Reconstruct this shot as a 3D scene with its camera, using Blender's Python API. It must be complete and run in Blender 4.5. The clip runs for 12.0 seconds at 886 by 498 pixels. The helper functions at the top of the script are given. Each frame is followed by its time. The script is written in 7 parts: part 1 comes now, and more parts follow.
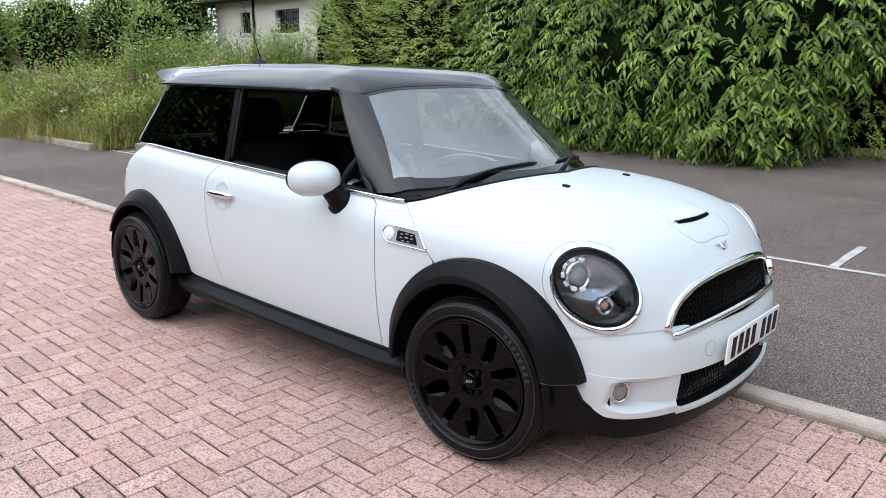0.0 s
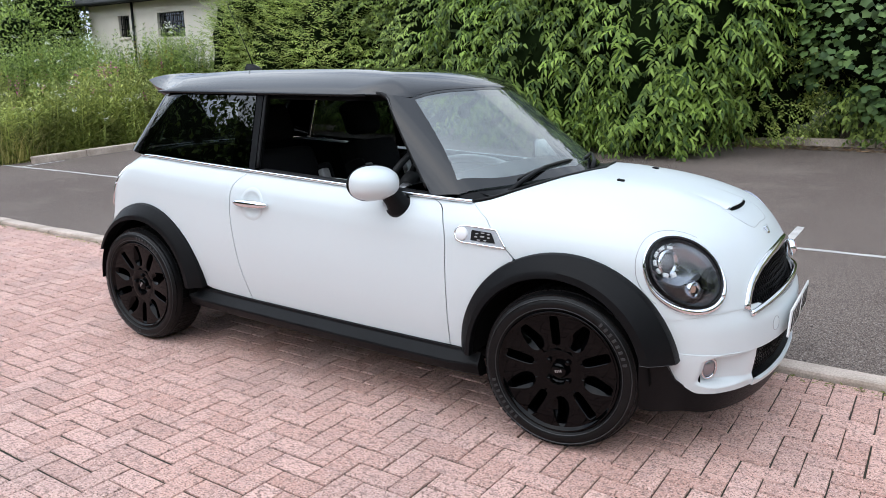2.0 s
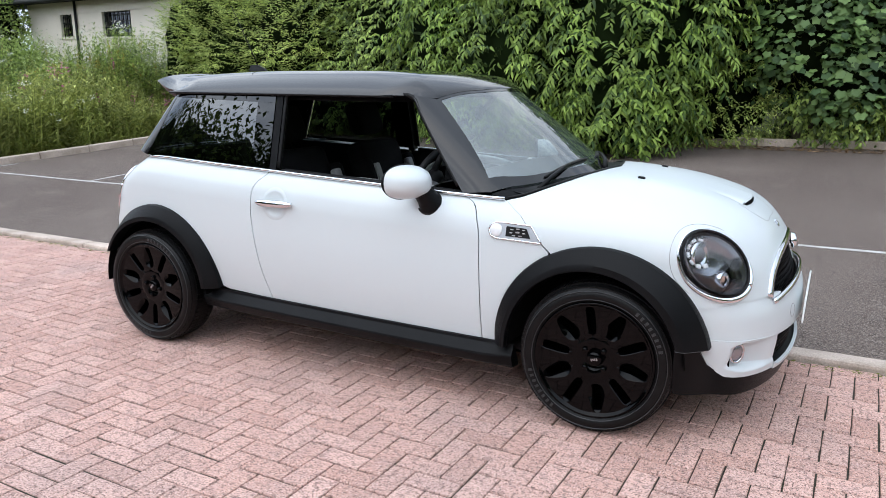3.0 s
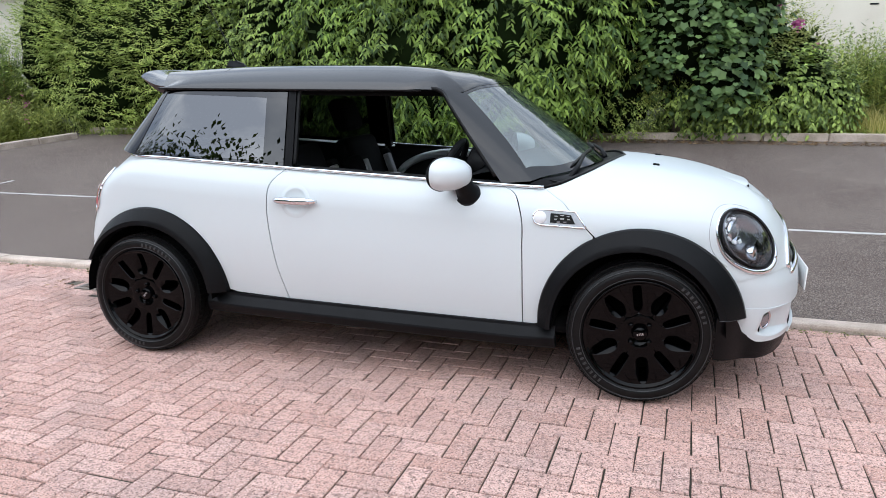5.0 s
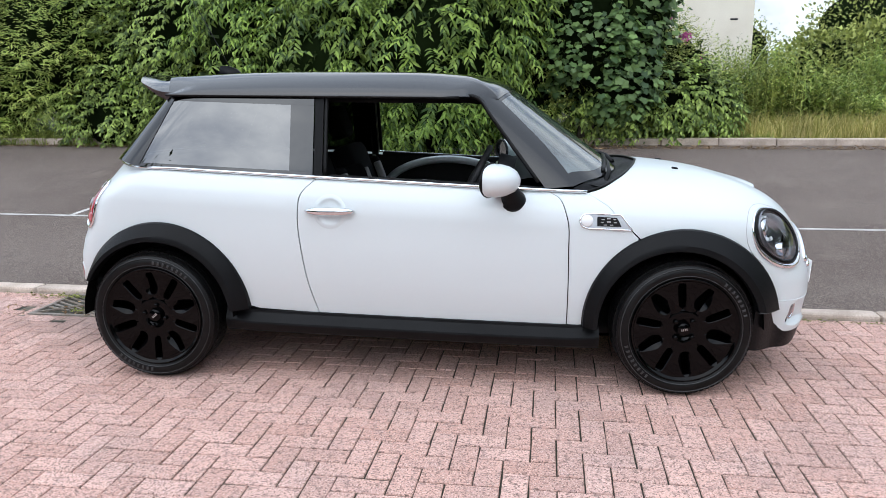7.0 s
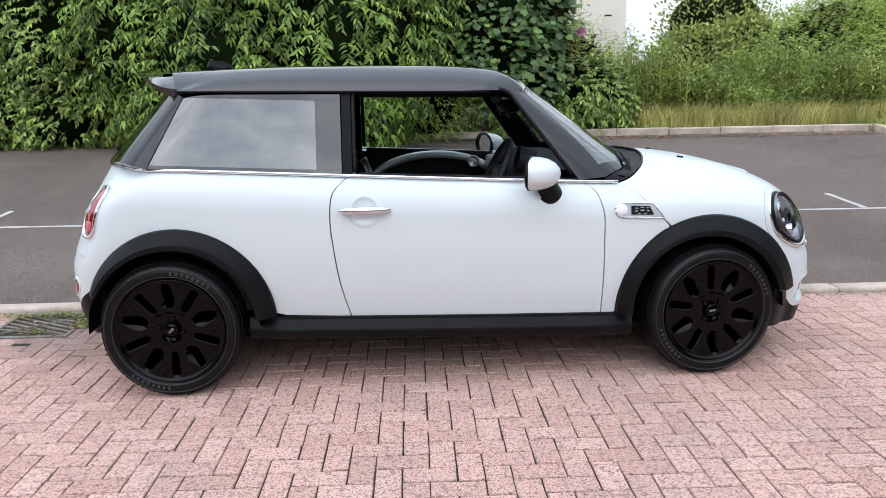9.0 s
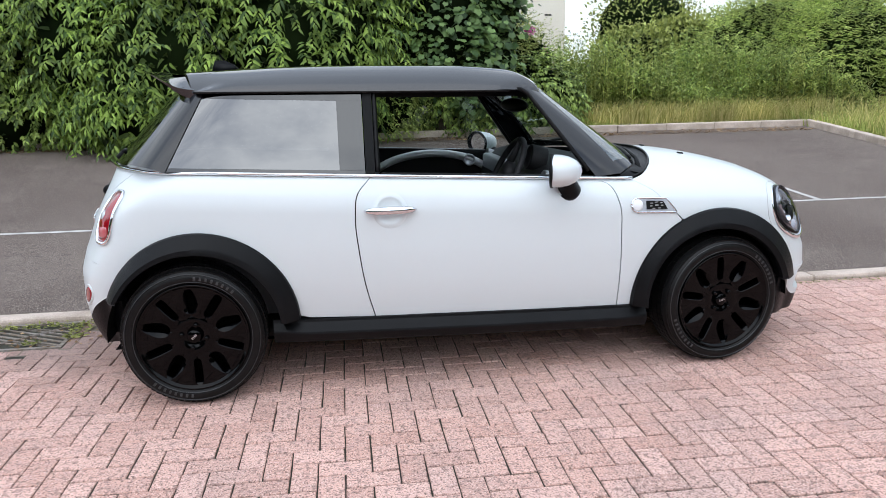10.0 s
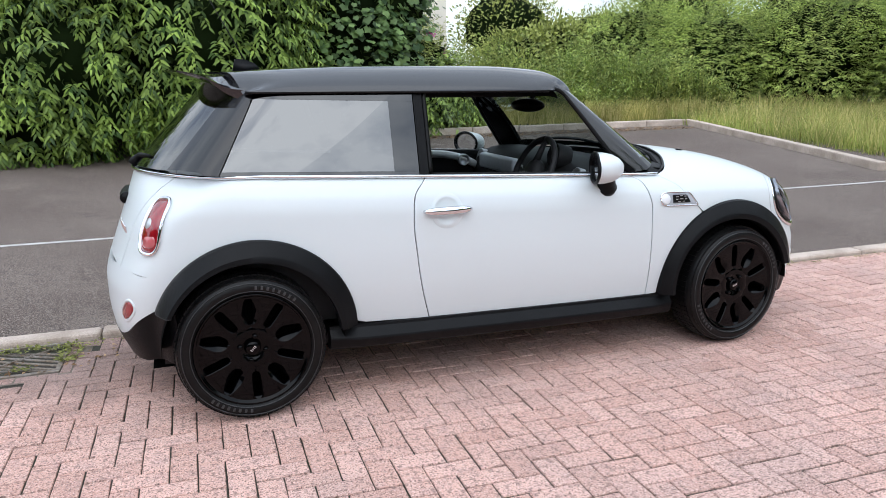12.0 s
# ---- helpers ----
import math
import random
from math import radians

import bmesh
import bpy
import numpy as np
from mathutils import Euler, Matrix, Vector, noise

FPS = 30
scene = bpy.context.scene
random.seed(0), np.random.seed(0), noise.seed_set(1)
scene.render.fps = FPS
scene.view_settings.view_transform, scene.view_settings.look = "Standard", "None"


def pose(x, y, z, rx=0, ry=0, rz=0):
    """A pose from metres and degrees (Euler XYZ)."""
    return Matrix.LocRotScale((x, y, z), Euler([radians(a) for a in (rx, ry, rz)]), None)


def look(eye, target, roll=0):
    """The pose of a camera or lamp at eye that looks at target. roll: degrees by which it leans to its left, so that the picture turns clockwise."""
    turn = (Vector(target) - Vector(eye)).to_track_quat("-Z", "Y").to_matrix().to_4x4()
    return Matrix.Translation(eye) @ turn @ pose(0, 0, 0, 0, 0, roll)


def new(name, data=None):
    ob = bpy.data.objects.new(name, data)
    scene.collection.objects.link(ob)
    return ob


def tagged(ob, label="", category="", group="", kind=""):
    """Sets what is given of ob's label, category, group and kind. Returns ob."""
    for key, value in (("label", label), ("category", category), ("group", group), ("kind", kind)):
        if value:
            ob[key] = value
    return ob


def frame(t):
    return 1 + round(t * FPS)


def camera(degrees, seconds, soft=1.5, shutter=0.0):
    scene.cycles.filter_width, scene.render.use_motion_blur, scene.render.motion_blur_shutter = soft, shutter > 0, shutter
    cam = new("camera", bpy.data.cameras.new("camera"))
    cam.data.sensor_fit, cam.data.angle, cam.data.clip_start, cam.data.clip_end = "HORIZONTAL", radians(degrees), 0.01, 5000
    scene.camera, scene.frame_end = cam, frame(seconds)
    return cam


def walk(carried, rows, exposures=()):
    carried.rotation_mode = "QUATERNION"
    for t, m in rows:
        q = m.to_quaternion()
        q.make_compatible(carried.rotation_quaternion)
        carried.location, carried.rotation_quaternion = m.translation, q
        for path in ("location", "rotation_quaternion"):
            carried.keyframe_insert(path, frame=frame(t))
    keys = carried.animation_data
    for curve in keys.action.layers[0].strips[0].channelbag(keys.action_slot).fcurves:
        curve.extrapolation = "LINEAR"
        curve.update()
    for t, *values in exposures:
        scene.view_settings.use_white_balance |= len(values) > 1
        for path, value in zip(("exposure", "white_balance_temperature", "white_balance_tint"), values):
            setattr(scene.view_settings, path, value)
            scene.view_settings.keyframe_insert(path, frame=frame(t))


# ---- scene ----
cam = camera(61.5, 12.0, 0.6)
PATH = [
    (0, (4.064, -2.766, 1.375), (2.773, -1.304, 0.933), 0.5),
    (0.5, (3.949, -2.956, 1.383), (2.719, -1.44, 0.945), 0.4),
    (1, (3.828, -3.088, 1.378), (2.665, -1.52, 0.943), -0.0),
    (1.5, (3.652, -3.167, 1.377), (2.551, -1.555, 0.939), -0.4),
    (2, (3.507, -3.269, 1.382), (2.468, -1.617, 0.943), -0.6),
    (2.5, (3.378, -3.439, 1.392), (2.397, -1.752, 0.953), -0.6),
    (3, (3.235, -3.539, 1.383), (2.325, -1.812, 0.948), -0.4),
    (5, (2.525, -3.911, 1.361), (1.968, -2.04, 0.924), -0.6),
    (5.5, (2.333, -3.923, 1.37), (1.864, -2.028, 0.935), -0.8),
    (6, (2.11, -4.023, 1.378), (1.732, -2.106, 0.949), -0.7),
    (6.5, (1.922, -4.092, 1.373), (1.627, -2.159, 0.949), -0.5),
    (7, (1.75, -4.057, 1.366), (1.536, -2.114, 0.945), -0.4),
    (9, (0.988, -4.03, 1.368), (1.124, -2.083, 0.931), -0.9),
    (9.5, (0.824, -3.99, 1.371), (1.045, -2.052, 0.93), -1.1),
    (10, (0.58, -4.011, 1.379), (0.893, -2.086, 0.936), -1.1),
    (10.5, (0.387, -3.993, 1.371), (0.801, -2.086, 0.931), -0.9),
    (11, (0.203, -3.892, 1.368), (0.709, -2.008, 0.928), -0.8),
    (11.5, (-0.011, -3.835, 1.377), (0.582, -1.976, 0.937), -0.8),
    (12, (-0.257, -3.815, 1.386), (0.412, -1.984, 0.942), -0.9),
]
walk(cam, [(t, look(eye, target, roll)) for t, eye, target, roll in PATH])

# ---- light ----
SUN_DIR = Vector((-0.25, -0.80, 1.08)).normalized()
world = bpy.data.worlds.new("sky")
scene.world = world
world.use_nodes = True
wt = world.node_tree
wt.nodes.clear()
w_out = wt.nodes.new("ShaderNodeOutputWorld")
w_bg = wt.nodes.new("ShaderNodeBackground")
w_sky = wt.nodes.new("ShaderNodeTexSky")
w_sky.sky_type = "NISHITA"
w_sky.sun_disc = False
w_sky.sun_elevation, w_sky.sun_rotation = math.asin(SUN_DIR.z), math.atan2(SUN_DIR.x, SUN_DIR.y)
w_sky.dust_density, w_sky.air_density = 3.0, 1.0
# an even cloud deck with brighter and darker patches over the clear sky
w_co = wt.nodes.new("ShaderNodeTexCoord")
w_map = wt.nodes.new("ShaderNodeMapping")
w_map.inputs["Scale"].default_value = (1.6, 1.6, 3.0)
w_no = wt.nodes.new("ShaderNodeTexNoise")
w_no.inputs["Scale"].default_value, w_no.inputs["Detail"].default_value, w_no.inputs["Roughness"].default_value = 2.2, 6.0, 0.6
w_ra = wt.nodes.new("ShaderNodeValToRGB")
w_ra.color_ramp.elements[0].position, w_ra.color_ramp.elements[0].color = 0.38, (4.2, 5.2, 7.0, 1)
w_ra.color_ramp.elements[1].position, w_ra.color_ramp.elements[1].color = 0.60, (12.2, 13.2, 14.4, 1)
w_mx = wt.nodes.new("ShaderNodeMix")
w_mx.data_type = "RGBA"
w_mx.inputs["Factor"].default_value = 0.88
wt.links.new(w_co.outputs["Generated"], w_map.inputs["Vector"])
wt.links.new(w_map.outputs["Vector"], w_no.inputs["Vector"])
wt.links.new(w_no.outputs["Fac"], w_ra.inputs["Fac"])
wt.links.new(w_sky.outputs["Color"], w_mx.inputs["A"])
# the patches thin out overhead
w_nm = wt.nodes.new("ShaderNodeVectorMath")
w_nm.operation = "NORMALIZE"
wt.links.new(w_co.outputs["Generated"], w_nm.inputs[0])
w_sx = wt.nodes.new("ShaderNodeSeparateXYZ")
wt.links.new(w_nm.outputs["Vector"], w_sx.inputs["Vector"])
w_hi = wt.nodes.new("ShaderNodeMapRange")
w_hi.interpolation_type = "SMOOTHSTEP"
w_hi.inputs["From Min"].default_value, w_hi.inputs["From Max"].default_value = 0.40, 0.72
w_hi.inputs["To Max"].default_value = 0.88
wt.links.new(w_sx.outputs["Z"], w_hi.inputs["Value"])
w_ev = wt.nodes.new("ShaderNodeMix")
w_ev.data_type = "RGBA"
w_ev.inputs["B"].default_value = (8.0, 9.1, 10.7, 1)
wt.links.new(w_hi.outputs["Result"], w_ev.inputs["Factor"])
wt.links.new(w_ra.outputs["Color"], w_ev.inputs["A"])
wt.links.new(w_ev.outputs["Result"], w_mx.inputs["B"])
# the deck is brighter round the veiled sun
w_dt = wt.nodes.new("ShaderNodeVectorMath")
w_dt.operation = "DOT_PRODUCT"
w_dt.inputs[1].default_value = SUN_DIR
w_mr = wt.nodes.new("ShaderNodeMapRange")
w_mr.interpolation_type = "SMOOTHSTEP"
w_mr.inputs["From Min"].default_value, w_mr.inputs["From Max"].default_value = -0.3, 1.0
w_mr.inputs["To Min"].default_value, w_mr.inputs["To Max"].default_value = 0.95, 2.2
w_ml = wt.nodes.new("ShaderNodeVectorMath")
w_ml.operation = "SCALE"
wt.links.new(w_nm.outputs["Vector"], w_dt.inputs[0])
wt.links.new(w_dt.outputs["Value"], w_mr.inputs["Value"])
wt.links.new(w_mx.outputs["Result"], w_ml.inputs[0])
wt.links.new(w_mr.outputs["Result"], w_ml.inputs["Scale"])
wt.links.new(w_ml.outputs["Vector"], w_bg.inputs["Color"])
w_bg.inputs["Strength"].default_value = 0.132
wt.links.new(w_bg.outputs["Background"], w_out.inputs["Surface"])

sun = new("sun", bpy.data.lights.new("sun", "SUN"))
sun.data.energy, sun.data.angle, sun.data.color = 0.74, radians(75), (1.0, 0.98, 0.95)
sun.matrix_world = look(SUN_DIR * 20, (0, 0, 0))
scene.view_settings.exposure = -0.26


# ---- materials ----
def material(name, base, rough=0.5, metal=0.0, coat=0.0, spec=0.5, tint=None, scale=8.0, spread=0.35, grain=60.0, grain_amount=0.1, bump=0.0, bump_scale=80.0, vary=0.0, transmission=0.0, island=0.0):
    """A surface with variation at two scales: broad stains towards tint, and fine grain."""
    m = bpy.data.materials.new(name)
    m.use_nodes = True
    nt = m.node_tree
    n, l = nt.nodes, nt.links
    b = n["Principled BSDF"]
    b.inputs["Roughness"].default_value, b.inputs["Metallic"].default_value = rough, metal
    b.inputs["Coat Weight"].default_value, b.inputs["Coat Roughness"].default_value = coat, 0.03
    b.inputs["Specular IOR Level"].default_value = spec
    b.inputs["Transmission Weight"].default_value = transmission
    co = n.new("ShaderNodeTexCoord")
    col = n.new("ShaderNodeRGB")
    col.outputs[0].default_value = (*base, 1)
    out = col.outputs[0]
    if tint:
        no = n.new("ShaderNodeTexNoise")
        no.inputs["Scale"].default_value, no.inputs["Detail"].default_value = scale, 5
        l.new(co.outputs["Object"], no.inputs["Vector"])
        rp = n.new("ShaderNodeMapRange")
        rp.inputs["From Min"].default_value, rp.inputs["From Max"].default_value = 0.5 - spread / 2, 0.5 + spread / 2
        l.new(no.outputs["Fac"], rp.inputs["Value"])
        mx = n.new("ShaderNodeMix")
        mx.data_type = "RGBA"
        l.new(rp.outputs["Result"], mx.inputs["Factor"])
        l.new(out, mx.inputs["A"])
        mx.inputs["B"].default_value = (*tint, 1)
        out = mx.outputs["Result"]
    if vary or island:
        src = n.new("ShaderNodeObjectInfo").outputs["Random"] if vary else n.new("ShaderNodeNewGeometry").outputs["Random Per Island"]
        k = vary or island
        mr = n.new("ShaderNodeMapRange")
        mr.inputs["To Min"].default_value, mr.inputs["To Max"].default_value = 1 - k, 1 + k
        l.new(src, mr.inputs["Value"])
        hs = n.new("ShaderNodeHueSaturation")
        l.new(mr.outputs["Result"], hs.inputs["Value"])
        l.new(out, hs.inputs["Color"])
        out = hs.outputs["Color"]
    if grain_amount:
        gn = n.new("ShaderNodeTexNoise")
        gn.inputs["Scale"].default_value, gn.inputs["Detail"].default_value = grain, 3
        l.new(co.outputs["Object"], gn.inputs["Vector"])
        gm = n.new("ShaderNodeMapRange")
        gm.inputs["From Min"].default_value, gm.inputs["From Max"].default_value = 0.3, 0.7
        gm.inputs["To Min"].default_value, gm.inputs["To Max"].default_value = 1 - grain_amount, 1 + grain_amount
        l.new(gn.outputs["Fac"], gm.inputs["Value"])
        mm = n.new("ShaderNodeMix")
        mm.data_type, mm.blend_type = "RGBA", "MULTIPLY"
        mm.inputs["Factor"].default_value = 1.0
        l.new(out, mm.inputs["A"])
        l.new(gm.outputs["Result"], mm.inputs["B"])
        out = mm.outputs["Result"]
    l.new(out, b.inputs["Base Color"])
    if bump:
        bn = n.new("ShaderNodeTexNoise")
        bn.inputs["Scale"].default_value, bn.inputs["Detail"].default_value = bump_scale, 4
        l.new(co.outputs["Object"], bn.inputs["Vector"])
        bp = n.new("ShaderNodeBump")
        bp.inputs["Strength"].default_value, bp.inputs["Distance"].default_value = bump, 0.004
        l.new(bn.outputs["Fac"], bp.inputs["Height"])
        l.new(bp.outputs["Normal"], b.inputs["Normal"])
    return m


def glass(name, tint, face=0.09, rough=0.0, haze=0.0):
    """A thin pane: a sheen that grows towards glancing views over a tinted see-through sheet; face: its gloss seen square on."""
    m = bpy.data.materials.new(name)
    m.use_nodes = True
    nt = m.node_tree
    n, l = nt.nodes, nt.links
    n.clear()
    out = n.new("ShaderNodeOutputMaterial")
    mix = n.new("ShaderNodeMixShader")
    tr = n.new("ShaderNodeBsdfTransparent")
    tr.inputs["Color"].default_value = (*tint, 1)
    gl = n.new("ShaderNodeBsdfGlossy")
    gl.inputs["Roughness"].default_value = rough
    lw = n.new("ShaderNodeLayerWeight")
    lw.inputs["Blend"].default_value = 0.5
    pw = n.new("ShaderNodeMath")
    pw.operation = "POWER"
    pw.inputs[1].default_value = 4.0
    mr = n.new("ShaderNodeMapRange")
    mr.inputs["To Min"].default_value = face
    l.new(lw.outputs["Facing"], pw.inputs[0])
    l.new(pw.outputs["Value"], mr.inputs["Value"])
    l.new(mr.outputs["Result"], mix.inputs["Fac"])
    under = tr.outputs["BSDF"]
    if haze:
        # a pale veil in the colour brightens the pane in place of reflected sky
        du = n.new("ShaderNodeBsdfDiffuse")
        du.inputs["Color"].default_value = (0.52, 0.65, 0.64, 1)
        no = n.new("ShaderNodeTexNoise")
        no.inputs["Scale"].default_value, no.inputs["Detail"].default_value = 3.0, 4.0
        fm = n.new("ShaderNodeMapRange")
        fm.inputs["From Min"].default_value, fm.inputs["From Max"].default_value = 0.3, 0.7
        fm.inputs["To Min"].default_value, fm.inputs["To Max"].default_value = haze * 0.7, haze * 1.3
        l.new(no.outputs["Fac"], fm.inputs["Value"])
        m2 = n.new("ShaderNodeMixShader")
        l.new(fm.outputs["Result"], m2.inputs["Fac"])
        l.new(under, m2.inputs[1])
        l.new(du.outputs["BSDF"], m2.inputs[2])
        under = m2.outputs["Shader"]
    l.new(under, mix.inputs[1])
    l.new(gl.outputs["BSDF"], mix.inputs[2])
    l.new(mix.outputs["Shader"], out.inputs["Surface"])
    return m


def leaf_material(name, dark, light, rough=0.5, sheen=0.35):
    """Leaves: colour by leaf, a little light through the blade."""
    m = bpy.data.materials.new(name)
    m.use_nodes = True
    nt = m.node_tree
    n, l = nt.nodes, nt.links
    b = n["Principled BSDF"]
    b.inputs["Roughness"].default_value = rough
    b.inputs["Specular IOR Level"].default_value = sheen
    g = n.new("ShaderNodeNewGeometry")
    ra = n.new("ShaderNodeValToRGB")
    ra.color_ramp.elements[0].color, ra.color_ramp.elements[1].color = (*dark, 1), (*light, 1)
    ra.color_ramp.elements[0].position, ra.color_ramp.elements[1].position = 0.1, 0.95
    l.new(g.outputs["Random Per Island"], ra.inputs["Fac"])
    co = n.new("ShaderNodeTexCoord")
    no = n.new("ShaderNodeTexNoise")
    no.inputs["Scale"].default_value = 1.3
    l.new(co.outputs["Object"], no.inputs["Vector"])
    mr = n.new("ShaderNodeMapRange")
    mr.inputs["From Min"].default_value, mr.inputs["From Max"].default_value = 0.35, 0.65
    mr.inputs["To Min"].default_value, mr.inputs["To Max"].default_value = 0.75, 1.25
    l.new(no.outputs["Fac"], mr.inputs["Value"])
    mm = n.new("ShaderNodeMix")
    mm.data_type, mm.blend_type = "RGBA", "MULTIPLY"
    mm.inputs["Factor"].default_value = 1.0
    l.new(ra.outputs["Color"], mm.inputs["A"])
    l.new(mr.outputs["Result"], mm.inputs["B"])
    l.new(mm.outputs["Result"], b.inputs["Base Color"])
    tl = n.new("ShaderNodeBsdfTranslucent")
    l.new(mm.outputs["Result"], tl.inputs["Color"])
    mix = n.new("ShaderNodeMixShader")
    mix.inputs["Fac"].default_value = 0.30
    o = n["Material Output"]
    l.new(b.outputs["BSDF"], mix.inputs[1])
    l.new(tl.outputs["BSDF"], mix.inputs[2])
    l.new(mix.outputs["Shader"], o.inputs["Surface"])
    return m


M_PAINT = material("white_paint", (0.62, 0.665, 0.675), 0.4, coat=0.35, spec=0.3, grain_amount=0.015, grain=300)
M_BLACK = material("gloss_black_paint", (0.007, 0.007, 0.009), 0.07, coat=0.5, spec=0.5, grain_amount=0.05)
M_PIANO = material("piano_black", (0.006, 0.006, 0.007), 0.05, coat=0.15, spec=0.45, grain_amount=0.05)
M_PLASTIC = material("black_plastic", (0.0032, 0.0034, 0.004), 0.40, spec=0.14, tint=(0.005, 0.0053, 0.006), grain=250, grain_amount=0.2, bump=0.15, bump_scale=900)
M_RUBBER = material("tyre_rubber", (0.003, 0.003, 0.0034), 0.38, spec=0.20, tint=(0.006, 0.006, 0.006), scale=20, grain=200, grain_amount=0.2, bump=0.2, bump_scale=300)
M_SIDEWALL = material("scuffed_rubber", (0.030, 0.030, 0.031), 0.6, grain_amount=0.3)
M_RIM = material("black_alloy", (0.0006, 0.0006, 0.0008), 0.05, spec=0.15, coat=0.0, grain_amount=0.1)
M_CHROME = material("chrome", (0.75, 0.76, 0.78), 0.08, metal=1.0, grain_amount=0.02)
M_SATIN = material("satin_silver", (0.72, 0.73, 0.74), 0.38, metal=0.35, grain_amount=0.03)
M_STEEL = material("dull_steel", (0.35, 0.35, 0.36), 0.4, metal=1.0, grain_amount=0.15)
# shade in gaps, slots, grilles, wells and pits is put into this near-black colour
M_DARK = material("shade_black", (0.004, 0.004, 0.004), 0.9, spec=0.05, grain_amount=0.2)
M_CLOTH = material("black_cloth", (0.012, 0.012, 0.013), 0.9, spec=0.1, grain=400, grain_amount=0.4, bump=0.3, bump_scale=500)
M_GREYCLOTH = material("grey_cloth", (0.36, 0.36, 0.37), 0.8, grain=400, grain_amount=0.3)
M_TRIM = material("interior_trim", (0.012, 0.012, 0.013), 0.6, spec=0.25, grain=200, grain_amount=0.2)
M_SILVER = material("silver_trim", (0.5, 0.51, 0.53), 0.3, metal=0.9, grain_amount=0.05)
M_CLEAR = glass("clear_glass", (0.78, 0.83, 0.82), 0.08)
M_SCREEN = glass("windscreen_glass", (0.60, 0.68, 0.67), 0.20, haze=0.11)
M_TINT = glass("tinted_glass", (0.05, 0.06, 0.065), 0.18)
M_LENS = glass("lamp_lens", (0.92, 0.94, 0.95), 0.06)
M_EDGE = glass("printed_glass_edge", (0.001, 0.001, 0.001), 0.085)
M_RED = material("red_lens", (0.24, 0.006, 0.012), 0.12, coat=1.0, grain_amount=0.1)
M_WHITE = material("white_plastic", (0.75, 0.76, 0.77), 0.3, grain_amount=0.03)
M_PLATE = material("plate_white", (0.8, 0.8, 0.79), 0.35, grain_amount=0.03)
M_INK = material("black_ink", (0.004, 0.004, 0.004), 0.4, spec=0.2, grain_amount=0.05)
M_FRIT = material("black_glass_edge", (0.006, 0.006, 0.007), 0.05, grain_amount=0.05)
M_PALE = material("pale_silver_plastic", (0.42, 0.44, 0.47), 0.35, metal=0.25, grain_amount=0.05)
M_BADGE = material("red_badge", (0.5, 0.02, 0.03), 0.3, coat=0.5, grain_amount=0.05)
def paver_material(name, per_object):
    """Pink concrete with dark pits, pale aggregate and broad dirt; each block a shade of its own."""
    m = bpy.data.materials.new(name)
    m.use_nodes = True
    n, l = m.node_tree.nodes, m.node_tree.links
    b = n["Principled BSDF"]
    b.inputs["Roughness"].default_value, b.inputs["Specular IOR Level"].default_value = 0.85, 0.25
    g = n.new("ShaderNodeNewGeometry")
    rnd = n.new("ShaderNodeObjectInfo").outputs["Random"] if per_object else g.outputs["Random Per Island"]
    ramp = n.new("ShaderNodeValToRGB")
    ramp.color_ramp.elements[0].color, ramp.color_ramp.elements[1].color = (0.52, 0.300, 0.245, 1), (0.70, 0.435, 0.350, 1)
    e = ramp.color_ramp.elements.new(0.93)
    e.color = (0.67, 0.42, 0.355, 1)
    ramp.color_ramp.elements[2].color = (0.64, 0.40, 0.34, 1)
    l.new(rnd, ramp.inputs["Fac"])
    out = ramp.outputs["Color"]

    def layer(scale, detail, lo, hi, colour, weight, mode="MIX", rough=0.5):
        nonlocal out
        t = n.new("ShaderNodeTexNoise")
        t.inputs["Scale"].default_value, t.inputs["Detail"].default_value, t.inputs["Roughness"].default_value = scale, detail, rough
        l.new(g.outputs["Position"], t.inputs["Vector"])
        r = n.new("ShaderNodeMapRange")
        r.inputs["From Min"].default_value, r.inputs["From Max"].default_value, r.inputs["To Max"].default_value = lo, hi, weight
        l.new(t.outputs["Fac"], r.inputs["Value"])
        x = n.new("ShaderNodeMix")
        x.data_type, x.blend_type = "RGBA", mode
        l.new(r.outputs["Result"], x.inputs["Factor"])
        l.new(out, x.inputs["A"])
        x.inputs["B"].default_value = (*colour, 1)
        out = x.outputs["Result"]
        return t

    layer(1.3, 4, 0.48, 0.68, (0.36, 0.27, 0.25), 0.45)
    layer(14, 3, 0.50, 0.75, (0.42, 0.27, 0.25), 0.5)
    layer(170, 2, 0.55, 0.62, (0.86, 0.68, 0.60), 0.5)
    layer(45, 3, 0.54, 0.62, (0.20, 0.13, 0.115), 0.55)
    pits = layer(130, 3, 0.545, 0.595, (0.09, 0.058, 0.048), 0.78, rough=0.6)
    # a dark wet-looking stain round the drain
    dv = n.new("ShaderNodeVectorMath")
    dv.operation = "DISTANCE"
    dv.inputs[1].default_value = (-0.75, 0.20, 0.0)
    l.new(g.outputs["Position"], dv.inputs[0])
    sn = n.new("ShaderNodeTexNoise")
    sn.inputs["Scale"].default_value, sn.inputs["Detail"].default_value = 4.0, 4.0
    l.new(g.outputs["Position"], sn.inputs["Vector"])
    sm = n.new("ShaderNodeMath")
    sm.operation = "MULTIPLY_ADD"
    sm.inputs[1].default_value = 0.9
    l.new(sn.outputs["Fac"], sm.inputs[0])
    l.new(dv.outputs["Value"], sm.inputs[2])
    sr = n.new("ShaderNodeMapRange")
    sr.inputs["From Min"].default_value, sr.inputs["From Max"].default_value = 0.75, 1.15
